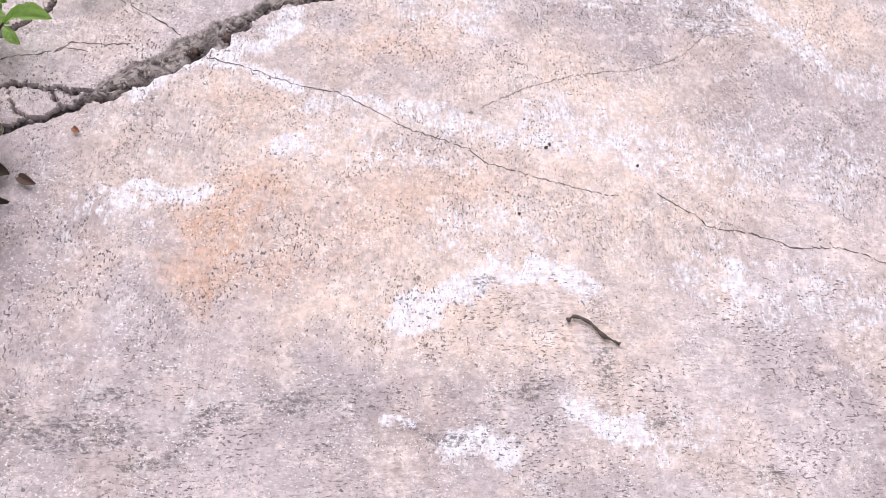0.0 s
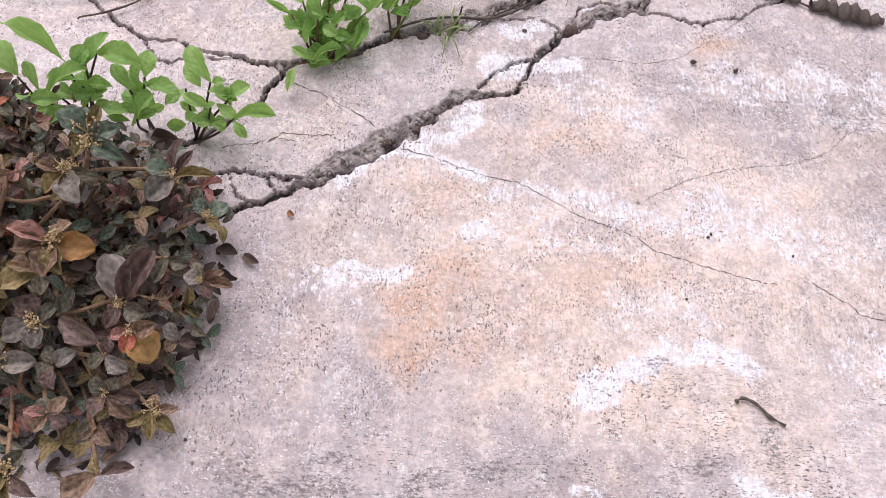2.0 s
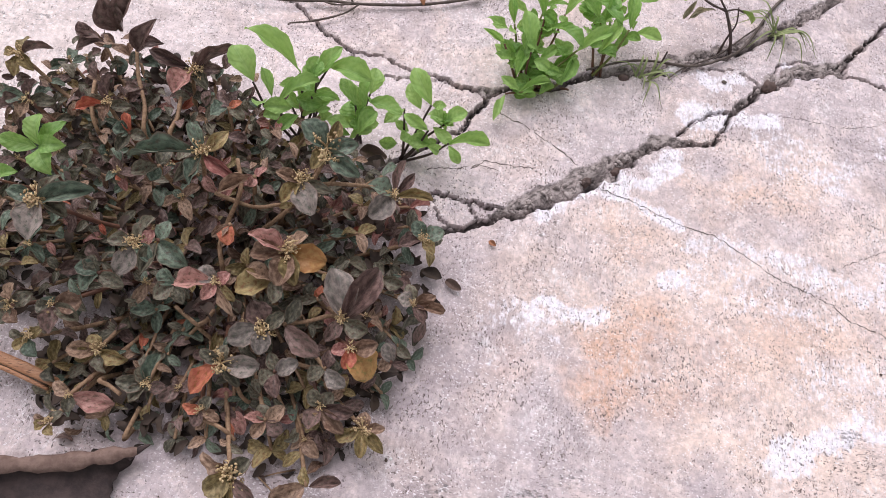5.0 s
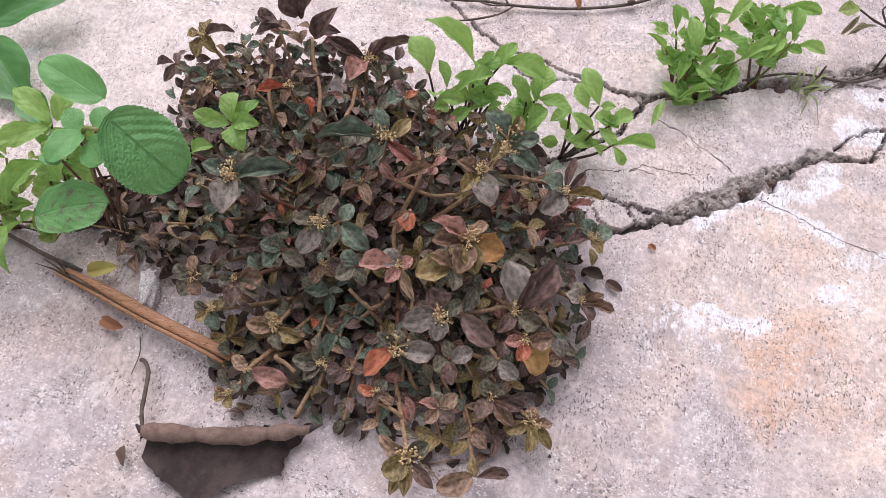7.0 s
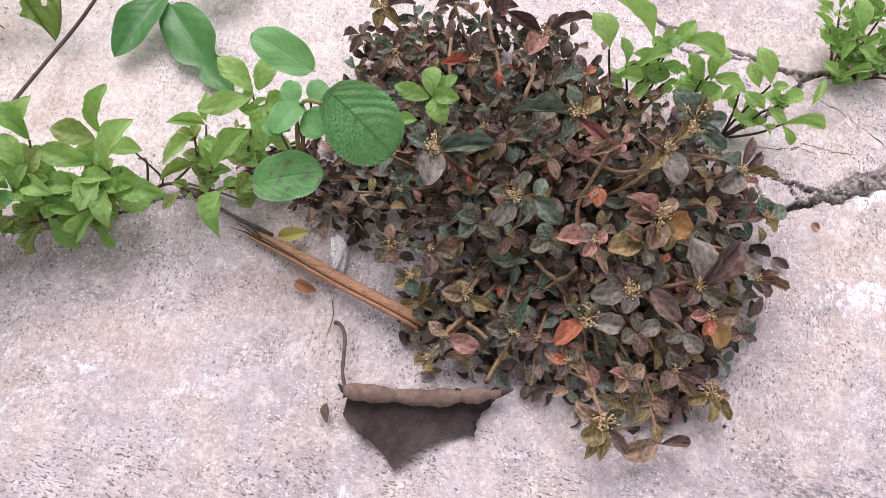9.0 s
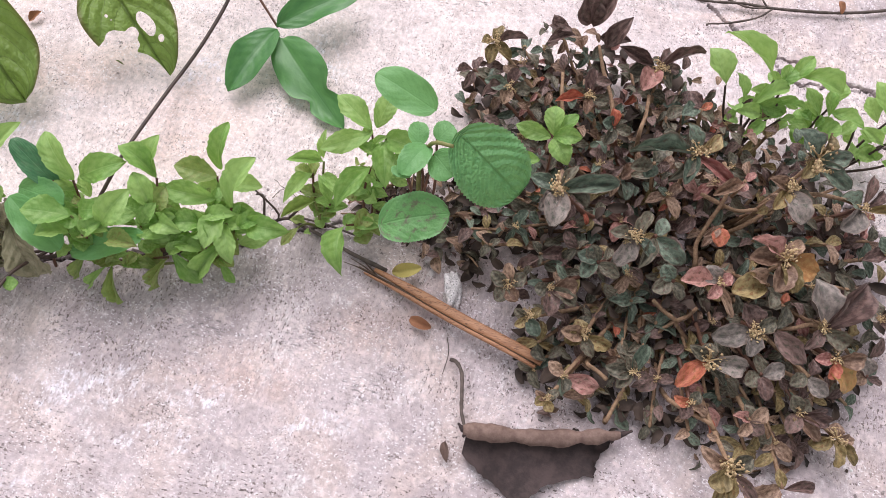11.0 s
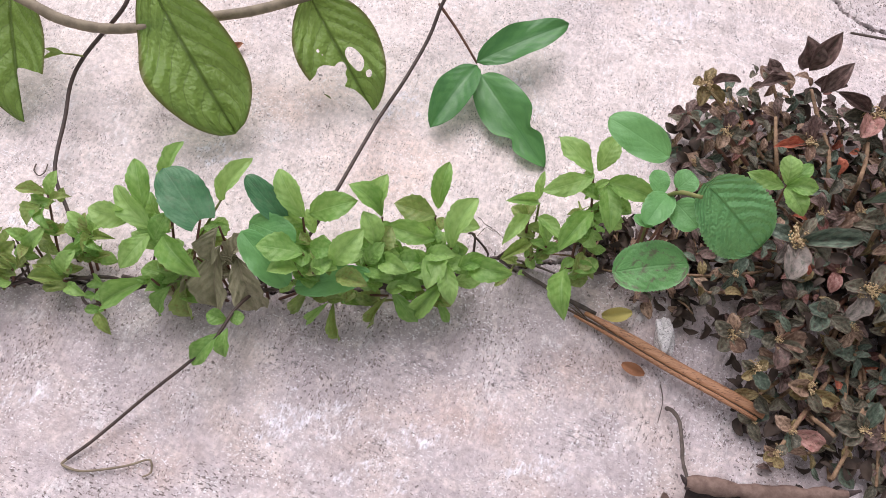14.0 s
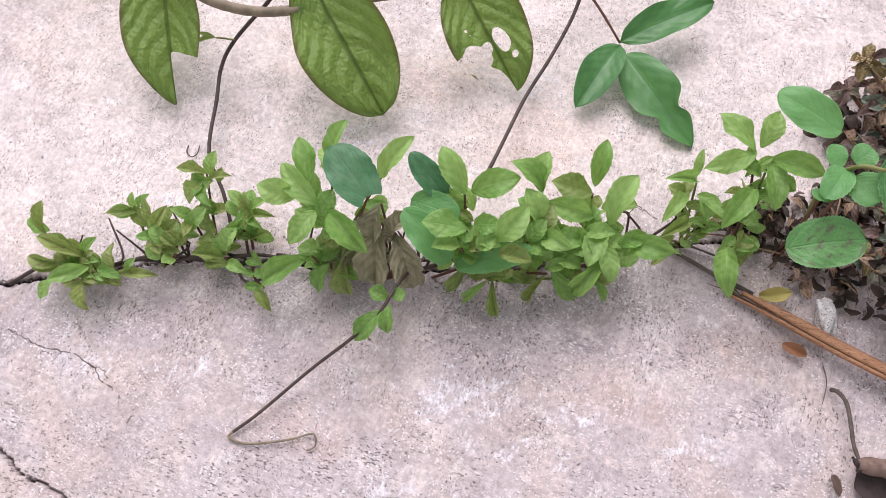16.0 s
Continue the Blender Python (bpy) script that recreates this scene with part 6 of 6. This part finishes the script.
def build_runner():
    rng = random.Random(3)
    plant = thing("creeping_runner", mm((-510, 182, 0)), "dark wiry runner bent over the concrete with a few small leaves", "weed")
    stalk("stem", [(-510, 182, 4), (-513, 157, 26), (-516, 140, 27), (-524, 126, 22), (-541, 105, 10), (-557, 79, 4), (-566, 66, 2)], 0.0009, 0.0008, STEM_DARK, plant)
    stalk("dry_tip", [(-566, 66, 2), (-567, 63, 1.5), (-558, 63, 1.5), (-546, 68, 2), (-537, 73, 2), (-530, 78, 2), (-527, 77, 3), (-526, 73, 1.5), (-529, 70, 1.5)], 0.0007, 0.0004, STEM_GREY, plant)
    for row in ((-515, 141, 27, -524, 124, 20, 10), (-513, 145, 27, -510, 133, 20, 7), (-515, 148, 26, -525, 148, 28, 8), (-514, 149, 26, -508, 153, 26, 7)):
        put_leaf(rng.choice(GREEN_SET), plant, mm(row[:3]), mm(row[3:6]), row[6] * MM)
    stalk("stem", [(-600, 150, 0), (-598, 141, 3), (-590, 138, 5), (-578, 146, 10), (-570, 156, 4)], 0.0008, 0.0007, STEM_DARK, plant)


build_runner()


def woody_runners():
    """Low dark stems that run along the crack under the sprouts."""
    rng = random.Random(8)
    for a, b in ((-712, -640), (-668, -600), (-640, -560), (-585, -500), (-520, -440), (-460, -392)):
        points = []
        for i in range(7):
            x = a + (b - a) * i / 6
            y = float(np.interp(x, [q[0] for q in LEFT], [q[1] for q in LEFT]))
            points.append((x, y + rng.uniform(-3, 6), rng.uniform(2, 9) if 0 < i < 6 else 0))
        ob = thing("woody_runner", mm(points[0]), "low dark woody stem running along the crack under the sprouts", "stem", "stems along the crack")
        stalk("stem", points, 0.0013, 0.0009, STEM_DARK, ob, 6, 5, 0.12, int(a))
        for k in range(3):
            q = points[rng.randrange(1, 6)]
            stalk("side_stem", [q, (q[0] + rng.uniform(-10, 10), q[1] + rng.uniform(2, 12), q[2] + rng.uniform(4, 12)), (q[0] + rng.uniform(-16, 16), q[1] + rng.uniform(6, 22), q[2] + rng.uniform(8, 18))], 0.0008, 0.0005, STEM_DARK, ob, 5, 4, 0.1, k)


woody_runners()


# ---- loose things on the concrete ----
def dry_leaf():
    rng = random.Random(5)
    leaf = thing("dry_leaf", mm((-250, 145, 1)), "dry dark brown leaf with a rolled edge lying on the concrete", "leaf")
    here = leaf.location
    a, b = Vector(mm((-286, 150, 9))), Vector(mm((-213, 169, 9)))
    # rolled edge: an open scroll along the line a to b
    bm = bmesh.new()
    rings = []
    side = Vector((b.y - a.y, a.x - b.x, 0)).normalized()
    for i in range(29):
        t = i / 28
        c = a.lerp(b, t) + side * 0.0022 * math.sin(3.1 * t) + Vector((0, 0, 0.0012 * math.sin(9 * t)))
        ends = min(1.0, 0.45 + 7 * t, 0.3 + 6 * (1 - t))
        r = ends * 0.0044 + 0.0006 * math.sin(14 * t) + 0.0007 * math.sin(31 * t + 1) + rng.uniform(-0.0004, 0.0004)
        rings.append([bm.verts.new(c - here + side * r * (1 - 0.02 * s) * math.cos(q) + Vector((0, 0, r * (1 - 0.02 * s) * math.sin(q)))) for s, q in enumerate(math.radians(-75 - 8 * math.sin(19 * t) + 27 * k) for k in range(13))])
    for p, q in zip(rings, rings[1:]):
        for s in range(12):
            bm.faces.new((p[s], p[s + 1], q[s + 1], q[s]))
    part("rolled_edge", bm, DRY_BROWN, leaf)
    # the open blade, ragged, towards its pointed lobe
    rim = ((-283, 139), (-272, 132), (-264, 130), (-253, 122), (-243, 135), (-230, 144), (-220, 147), (-220, 156), (-215, 165))
    bm = bmesh.new()
    grid = []
    for i in range(41):
        u = i / 40
        top = a.lerp(b, 0.03 + 0.94 * u) + Vector((0, 0, -0.004))
        k = u * (len(rim) - 1)
        j = min(int(k), len(rim) - 2)
        low = Vector(mm((*rim[j], 1.2))).lerp(Vector(mm((*rim[j + 1], 1.2))), k - j) + Vector((rng.uniform(-0.0007, 0.0007), rng.uniform(-0.0009, 0.0009), 0))
        row = []
        for j in range(15):
            v = j / 14
            q = top.lerp(low, v)
            q.z = 0.0012 + (top.z - 0.001) * (1 - v) ** 1.6 + 0.0012 * math.sin(19 * u) * v * (1 - v) * 2 + 0.0035 * abs(math.sin(8.5 * u + 0.6)) * v ** 4 + rng.uniform(0, 0.0004)
            row.append(bm.verts.new(q - here))
        grid.append(row)
    for p, q in zip(grid, grid[1:]):
        for j in range(14):
            bm.faces.new((p[j], p[j + 1], q[j + 1], q[j]))
    part("blade", bm, DRY_DARK, leaf)
    # dark shrivelled corners at both ends of the roll
    for end, out in ((b, (0.005, 0.003, 0.003)), (a, (-0.003, 0.002, 0.001))):
        stalk("corner", [(end - Vector(out) * 0.8) / MM, end / MM, (end + Vector(out)) / MM], 0.0022, 0.0006, DRY_DARK, leaf, 6, 4, 0.3, 2)
    stalk("stalk", [(-301, 183, 1.5), (-298, 182, 4), (-294, 177, 6), (-291, 166, 8), (-289, 158, 9), (-285, 150, 10)], 0.0011, 0.0009, TWIG, leaf, 6, 5, 0.1, 1)
    return leaf


dry_leaf()


def cane():
    """A split piece of cane: two long strips with a dark groove, splintered at one end."""
    piece = thing("split_cane", mm((-306, 204, 2)), "split orange-brown piece of cane with a splintered dark end", "cane")
    a, b = Vector(mm((-356, 216, 1.6))), Vector(mm((-258, 190, 11)))
    d = (b - a).normalized()
    s = Vector((-d.y, d.x, 0)).normalized()
    up = s.cross(d) * -1 if s.cross(d).z < 0 else s.cross(d)

    def strip(name, offset, width, thick, t0, t1, material, taper):
        bm = bmesh.new()
        rings = []
        for i in range(19):
            t = i / 18
            c = a.lerp(b, t0 + (t1 - t0) * t) + s * (offset + 0.0003 * math.sin(9 * t)) - piece.location
            w = width * min(1.0, taper + (1 - taper) * t * 3.2) * (1 - 0.15 * max(0, t - 0.85) / 0.15)
            ring = []
            for k in range(10):
                q = 2 * math.pi * k / 10
                ring.append(bm.verts.new(c + s * w * 0.5 * math.copysign(abs(math.cos(q)) ** 0.6, math.cos(q)) + up * thick * (0.5 + 0.5 * math.copysign(abs(math.sin(q)) ** 0.7, math.sin(q)))))
            rings.append(ring)
        for p, q in zip(rings, rings[1:]):
            for k in range(10):
                bm.faces.new((p[k], p[(k + 1) % 10], q[(k + 1) % 10], q[k]))
        bm.faces.new(rings[0][::-1])
        bm.faces.new(rings[-1])
        part(name, bm, material, piece)

    strip("strip", 0.0019, 0.0056, 0.0030, 0.04, 1.0, CANE, 0.35)
    strip("strip", -0.0022, 0.0020, 0.0026, 0.0, 0.98, CANE, 0.4)
    strip("dark_fibre", -0.0008, 0.0016, 0.0020, -0.04, 0.97, CANE_DARK, 0.5)
    for k, (x, y) in enumerate(((-366, 220), (-369, 217), (-362, 222))):
        stalk("splinter", [(-350 + k, 214 - k * 0.5, 2.5), ((-350 + x) / 2, (215 + y) / 2, 2.2), (x, y, 1.6)], 0.0006, 0.0002, CANE_DARK, piece, 4, 3)


cane()


def stick(name, label, points, r0, r1, material, seed=0, knob=0.12, category="twig"):
    ob = thing(name, mm(points[0]), label, category)
    stalk("twig_wood", points, r0, r1, material, ob, 6, 5, knob, seed)
    return ob


stick("flat_twig", "flat dark strip of twig beside the crack", [(-402, 231, 1.6), (-392, 229, 2.2), (-380, 226, 2.2), (-364, 222, 2), (-346, 219, 1.6)], 0.0009, 0.0013, TWIG, 1)
stick("flat_twig", "thin pale twig lying along the crack", [(-398, 234, 2), (-384, 234, 2.5), (-368, 233, 2)], 0.0007, 0.0006, TWIG, 9)
stick("short_twig", "short rotten dark twig on the concrete", [(176, 221, 1.4), (180, 223, 1.8), (187, 220, 1.8), (193, 214, 1.6), (197, 212, 1.4), (201, 210, 1.2)], 0.0009, 0.0008, TWIG, 2, 0.5)
long_twig = stick("long_twig", "long dark forked twig lying on the far slab", [(-243, 448, -4), (-208, 456, -8), (-187, 462, -9), (-168, 463, -7.5), (-137, 467, -4), (-117, 471, -0.6), (-99, 478, 1), (-86, 485, 3), (-69, 500, 2.5), (-40, 530, 2)], 0.0008, 0.0011, TWIG, 3)
stalk("side_twig", [(-168, 463, -7.5), (-177, 453, -8), (-194, 443, -8), (-206, 438, -7.4), (-207, 436, -7)], 0.0007, 0.0006, TWIG, long_twig, 5, 4, 0.2, 4)
stalk("side_twig", [(-198, 494, -6), (-185, 481, -8), (-172, 463, -8)], 0.0007, 0.0006, TWIG, long_twig, 5, 4, 0.2, 5)
stalk("side_twig", [(-173, 462, -8), (-185, 460, -9), (-202, 464, -9.4), (-204, 465, -9.4)], 0.0006, 0.0008, TWIG, long_twig, 5, 4, 0.2, 15)
stalk("bud", [(-98, 477, 3), (-97, 478, 4), (-95, 479, 3)], 0.0022, 0.0014, CRUMB, long_twig, 6, 3, 0.2, 6)
stick("root_strand", "grey dry root lying along the soil of the crack", [(-22, 439, 2), (0, 450, 3), (18, 455, 3), (43, 457, 3), (61, 466, 3), (78, 481, 3), (97, 517, 2), (120, 550, 1)], 0.0008, 0.0010, TWIG, 7)
stick("root_strand", "thin dry root hanging in the crack", [(30, 446, 1), (40, 456, 2), (60, 470, 2), (80, 492, 2), (92, 505, 1)], 0.0005, 0.0006, TWIG, 8)
stick("dry_tendril", "tiny curled dry tendril on the concrete", [(-660, 202, 0.8), (-659, 198, 0.8), (-655, 196, 0.9), (-653, 199, 0.9), (-654, 204, 0.8)], 0.0004, 0.0003, TWIG, 10)
stick("thin_stalk", "hair-thin dry stalk on the concrete", [(-306, 194, 0.6), (-303, 186, 0.9), (-303, 175, 0.6)], 0.0003, 0.0002, TWIG, 11)
stick("dead_stem", "dead dark stem standing in the crack", [(22, 450, -2), (24, 454, 5), (25, 457, 12)], 0.0009, 0.0005, STEM_DARK, 12)
stick("dead_stem", "dead dark stem standing in the crack", [(62, 474, -2), (64, 480, 9), (66, 484, 18), (64, 490, 26)], 0.0008, 0.0004, STEM_DARK, 13)
stick("dead_stem", "dead reddish stem leaning out of the crack", [(-36, 424, -1), (-34, 418, 7), (-33, 416, 9)], 0.0009, 0.0005, STEM_RED, 14)


def rock(name, place, size, material, label, category, seed, turn=0.0, level=2, rough=0.16):
    rng = random.Random(seed)
    bm = bmesh.new()
    made = bmesh.ops.create_icosphere(bm, subdivisions=level + 1, radius=1.0)["verts"]
    c, s = math.cos(radians(turn)), math.sin(radians(turn))
    for v in made:
        k = 1 + rough * noise.noise(v.co * 1.7 + Vector((seed, 0, 0))) + rough * 0.6 * noise.noise(v.co * 4.1)
        x, y, z = v.co.x * size[0] * k, v.co.y * size[1] * k, max(v.co.z, -0.55) * size[2] * k
        v.co = mm((x * c - y * s, x * s + y * c, z + 0.5 * size[2]))
    ob = part(name, bm, material)
    ob.location = mm(place)
    return tagged(ob, label, category)


rock("stone", (-310, 217, 0), (5.2, 11, 6), STONE, "small grey stone crusted with white, beside the cane", "stone", 3, 15, 3, 0.3)
rock("stone", (33, 453, -2), (5.5, 3.6, 2.6), STONE, "pale stone lying in the crack's soil", "stone", 4, 20, 2, 0.3)
rock("pebble", (96, 457, -3.4), (4.6, 4.0, 3.4), PEBBLE, "brown pebble stuck in the crack", "pebble", 5, 20, 2, 0.4)
rock("pebble", (-15, 363, -4.4), (3.8, 2.6, 2.6), PEBBLE, "dark brown pebble in the crack", "pebble", 6, 35, 2, 0.5)
rock("pebble", (3, 374, -4), (3.6, 2.2, 2.4), PEBBLE, "reddish pebble in the crack", "pebble", 7, 30, 2, 0.5)
rock("pebble", (2, 440, -1), (3.6, 2.4, 2.2), PEBBLE, "reddish brown clod at the crack's edge", "pebble", 12, 10)
for k, (x, y, r) in enumerate(((174, 439, 2.0), (201, 435, 1.9), (206, 510, 1.8), (173, 318, 0.9), (155, 277, 0.8), (171, 316, 1.0), (220, 308, 0.9), (-100, 186, 1.0))):
    rock("soil_crumb", (x, y, 0.3), (r, r * 0.75, r * 0.7), CRUMB, "tiny dark crumb of soil on the concrete", "crumb", 20 + k, 40 * k, 1, 0.5)
rock("white_chip", (-98, 187, 0.3), (0.9, 0.8, 0.7), CHALK, "tiny white chip on the concrete", "chip", 40, 0, 1)
rock("gravel_chip", (66, 452, 0.2), (1.7, 1.2, 0.8), TWIG, "small grey chip on a concrete fragment", "chip", 41, 0, 1)


def flake(name, base, end, width, material, label, category="leaf", arch=0.15, profile="ovate", lift=None, curl=0.1, fold=0.25):
    me = grid_mesh(name, *leaf_grid(profile, arch, fold, curl, wavy=0.06, seed=int(abs(base[0])), rows=10, cols=6), material)
    ob = new(name, me)
    ob.matrix_basis = leaf_frame(mm(base), mm(end), width * MM, 0.1, lift)
    return tagged(ob, label, category)


flake("fallen_leaf", (-343, 219, 1.5), (-329, 225, 4), 7.5, YELLOW, "small yellow fallen leaf by the crack")
flake("fallen_leaf", (-327, 198, 1), (-315, 196, 1.4), 6, ORANGE_BIT, "small orange-brown dry leaf on the concrete")
flake("fallen_petal", (193, 506, 1), (199, 523, 2), 6.5, PETAL, "ochre yellow petal on the concrete")
flake("fallen_petal", (-131, 474, 1), (-128, 467, -2), 4, ORANGE_BIT, "reddish dry bit caught on the twig")
flake("fallen_leaf", (-293, 143, 1), (-289, 134, 2.5), 4, DRY_BROWN, "small dark dry leaf bit on the concrete")
flake("fallen_leaf", (-590, 305, 1), (-585, 312, 3), 4.5, ORANGE_BIT, "tiny curled orange-brown leaf on the concrete")
flake("fallen_leaf", (-86, 284, 1), (-77, 280, 1.6), 5, DRY_BROWN, "small curled dry leaf beside the spurge")
flake("fallen_leaf", (-66, 312, 1), (-62, 309, 1.6), 3, ORANGE_BIT, "tiny brown leaf bit on the concrete")
flake("fallen_leaf", (-146, 352, 2), (-130, 350, 3), 8, DRY_BROWN, "brown dead leaf under the sprouts")


def curled_leaf(place, length, turn, seed, label):
    """A dead leaf rolled up lengthwise, with puckered ridges."""
    ob = thing("curled_leaf", mm(place), label, "leaf")
    bm = bmesh.new()
    rng = random.Random(seed)
    c, s = math.cos(radians(turn)), math.sin(radians(turn))
    rings = []
    for i in range(40):
        t = i / 39
        r = (2.2 + 3.6 * math.sin(math.pi * min(1, t * 0.92 + 0.06)) ** 0.8) * (1 + 0.16 * math.sin(t * 42 + seed) + rng.uniform(-0.12, 0.12))
        x, y = (t - 0.5) * length, 2.5 * math.sin(3 * t + seed) + 1.2 * math.sin(17 * t + 2 * seed)
        rings.append([bm.verts.new(mm((x * c - (y + r * h * math.cos(q)) * s, x * s + (y + r * h * math.cos(q)) * c, 0.75 * r * h * (1 + math.sin(q)) * (1 - 0.03 * k)))) for h in (1 + rng.uniform(-0.1, 0.1),) for k, q in enumerate(math.radians(-95 + 28 * k) for k in range(14))])
    for p, q in zip(rings, rings[1:]):
        for k in range(13):
            bm.faces.new((p[k], p[k + 1], q[k + 1], q[k]))
    part("rolled_blade", bm, TWIG, ob)
    stalk("stalk", [(place[0] - length * 0.5 * c, place[1] - length * 0.5 * s, 2), (place[0] - length * 0.62 * c, place[1] - length * 0.62 * s + 2, 2)], 0.0009, 0.0006, TWIG, ob, 5, 3)


curled_leaf((230, 503, 0.5), 46, -8, 1, "curled grey-brown dead leaf on the far concrete")
curled_leaf((283, 490, 0.5), 50, -6, 2, "rolled dead leaf with puckered ridges on the concrete")


def grass_tuft(place, count, seed, reach, label):
    rng = random.Random(seed)
    tuft = thing("grass_tuft", mm(place), label, "grass")
    for _ in range(count):
        a, l = rng.uniform(0, 6.28), rng.uniform(0.5, 1.0) * reach
        root = Vector(mm((rng.uniform(-5, 5), rng.uniform(-3, 3), -1)))
        mid = root + Vector(mm((0.5 * l * math.cos(a), 0.5 * l * math.sin(a), 0.45 * l)))
        end = root + Vector(mm((l * math.cos(a), l * math.sin(a), max(2, 0.1 * l))))
        bm = bmesh.new()
        path = smooth_path([root, mid, end], 5)
        pair = None
        side = Vector((-math.sin(a), math.cos(a), 0))
        for i, q in enumerate(path):
            w = 0.0007 * (1 - (i / (len(path) - 1)) ** 2) + 0.0001
            p = [bm.verts.new(q + side * w), bm.verts.new(q + Vector((0, 0, -0.0002))), bm.verts.new(q - side * w)]
            if pair:
                bm.faces.new((pair[0], pair[1], p[1], p[0]))
                bm.faces.new((pair[1], pair[2], p[2], p[1]))
            pair = p
        part("blade", bm, GRASS, tuft)


grass_tuft((14, 444, 0), 12, 1, 26, "thin pale grass blades growing in the crack")
grass_tuft((100, 500, 0), 16, 2, 34, "tuft of dry green grass in the far crack")


def scattered_specks():
    """Grains of soil and grit over the concrete."""
    rng = random.Random(17)
    bm = bmesh.new()
    for _ in range(650):
        x, y = rng.uniform(-780, 400), rng.uniform(-40, 540)
        r = rng.choice((0.22, 0.28, 0.35, 0.35, 0.5)) * MM
        stone_into(bm, (x * MM, y * MM, (surface(x, y) + 0.1) * MM), (r, r * 0.8, r * 0.6), rng, 0.3)
    tagged(part("soil_grains", bm, CRUMB), "scattered dark grains of soil on the concrete", "soil", kind="stuff")


scattered_specks()
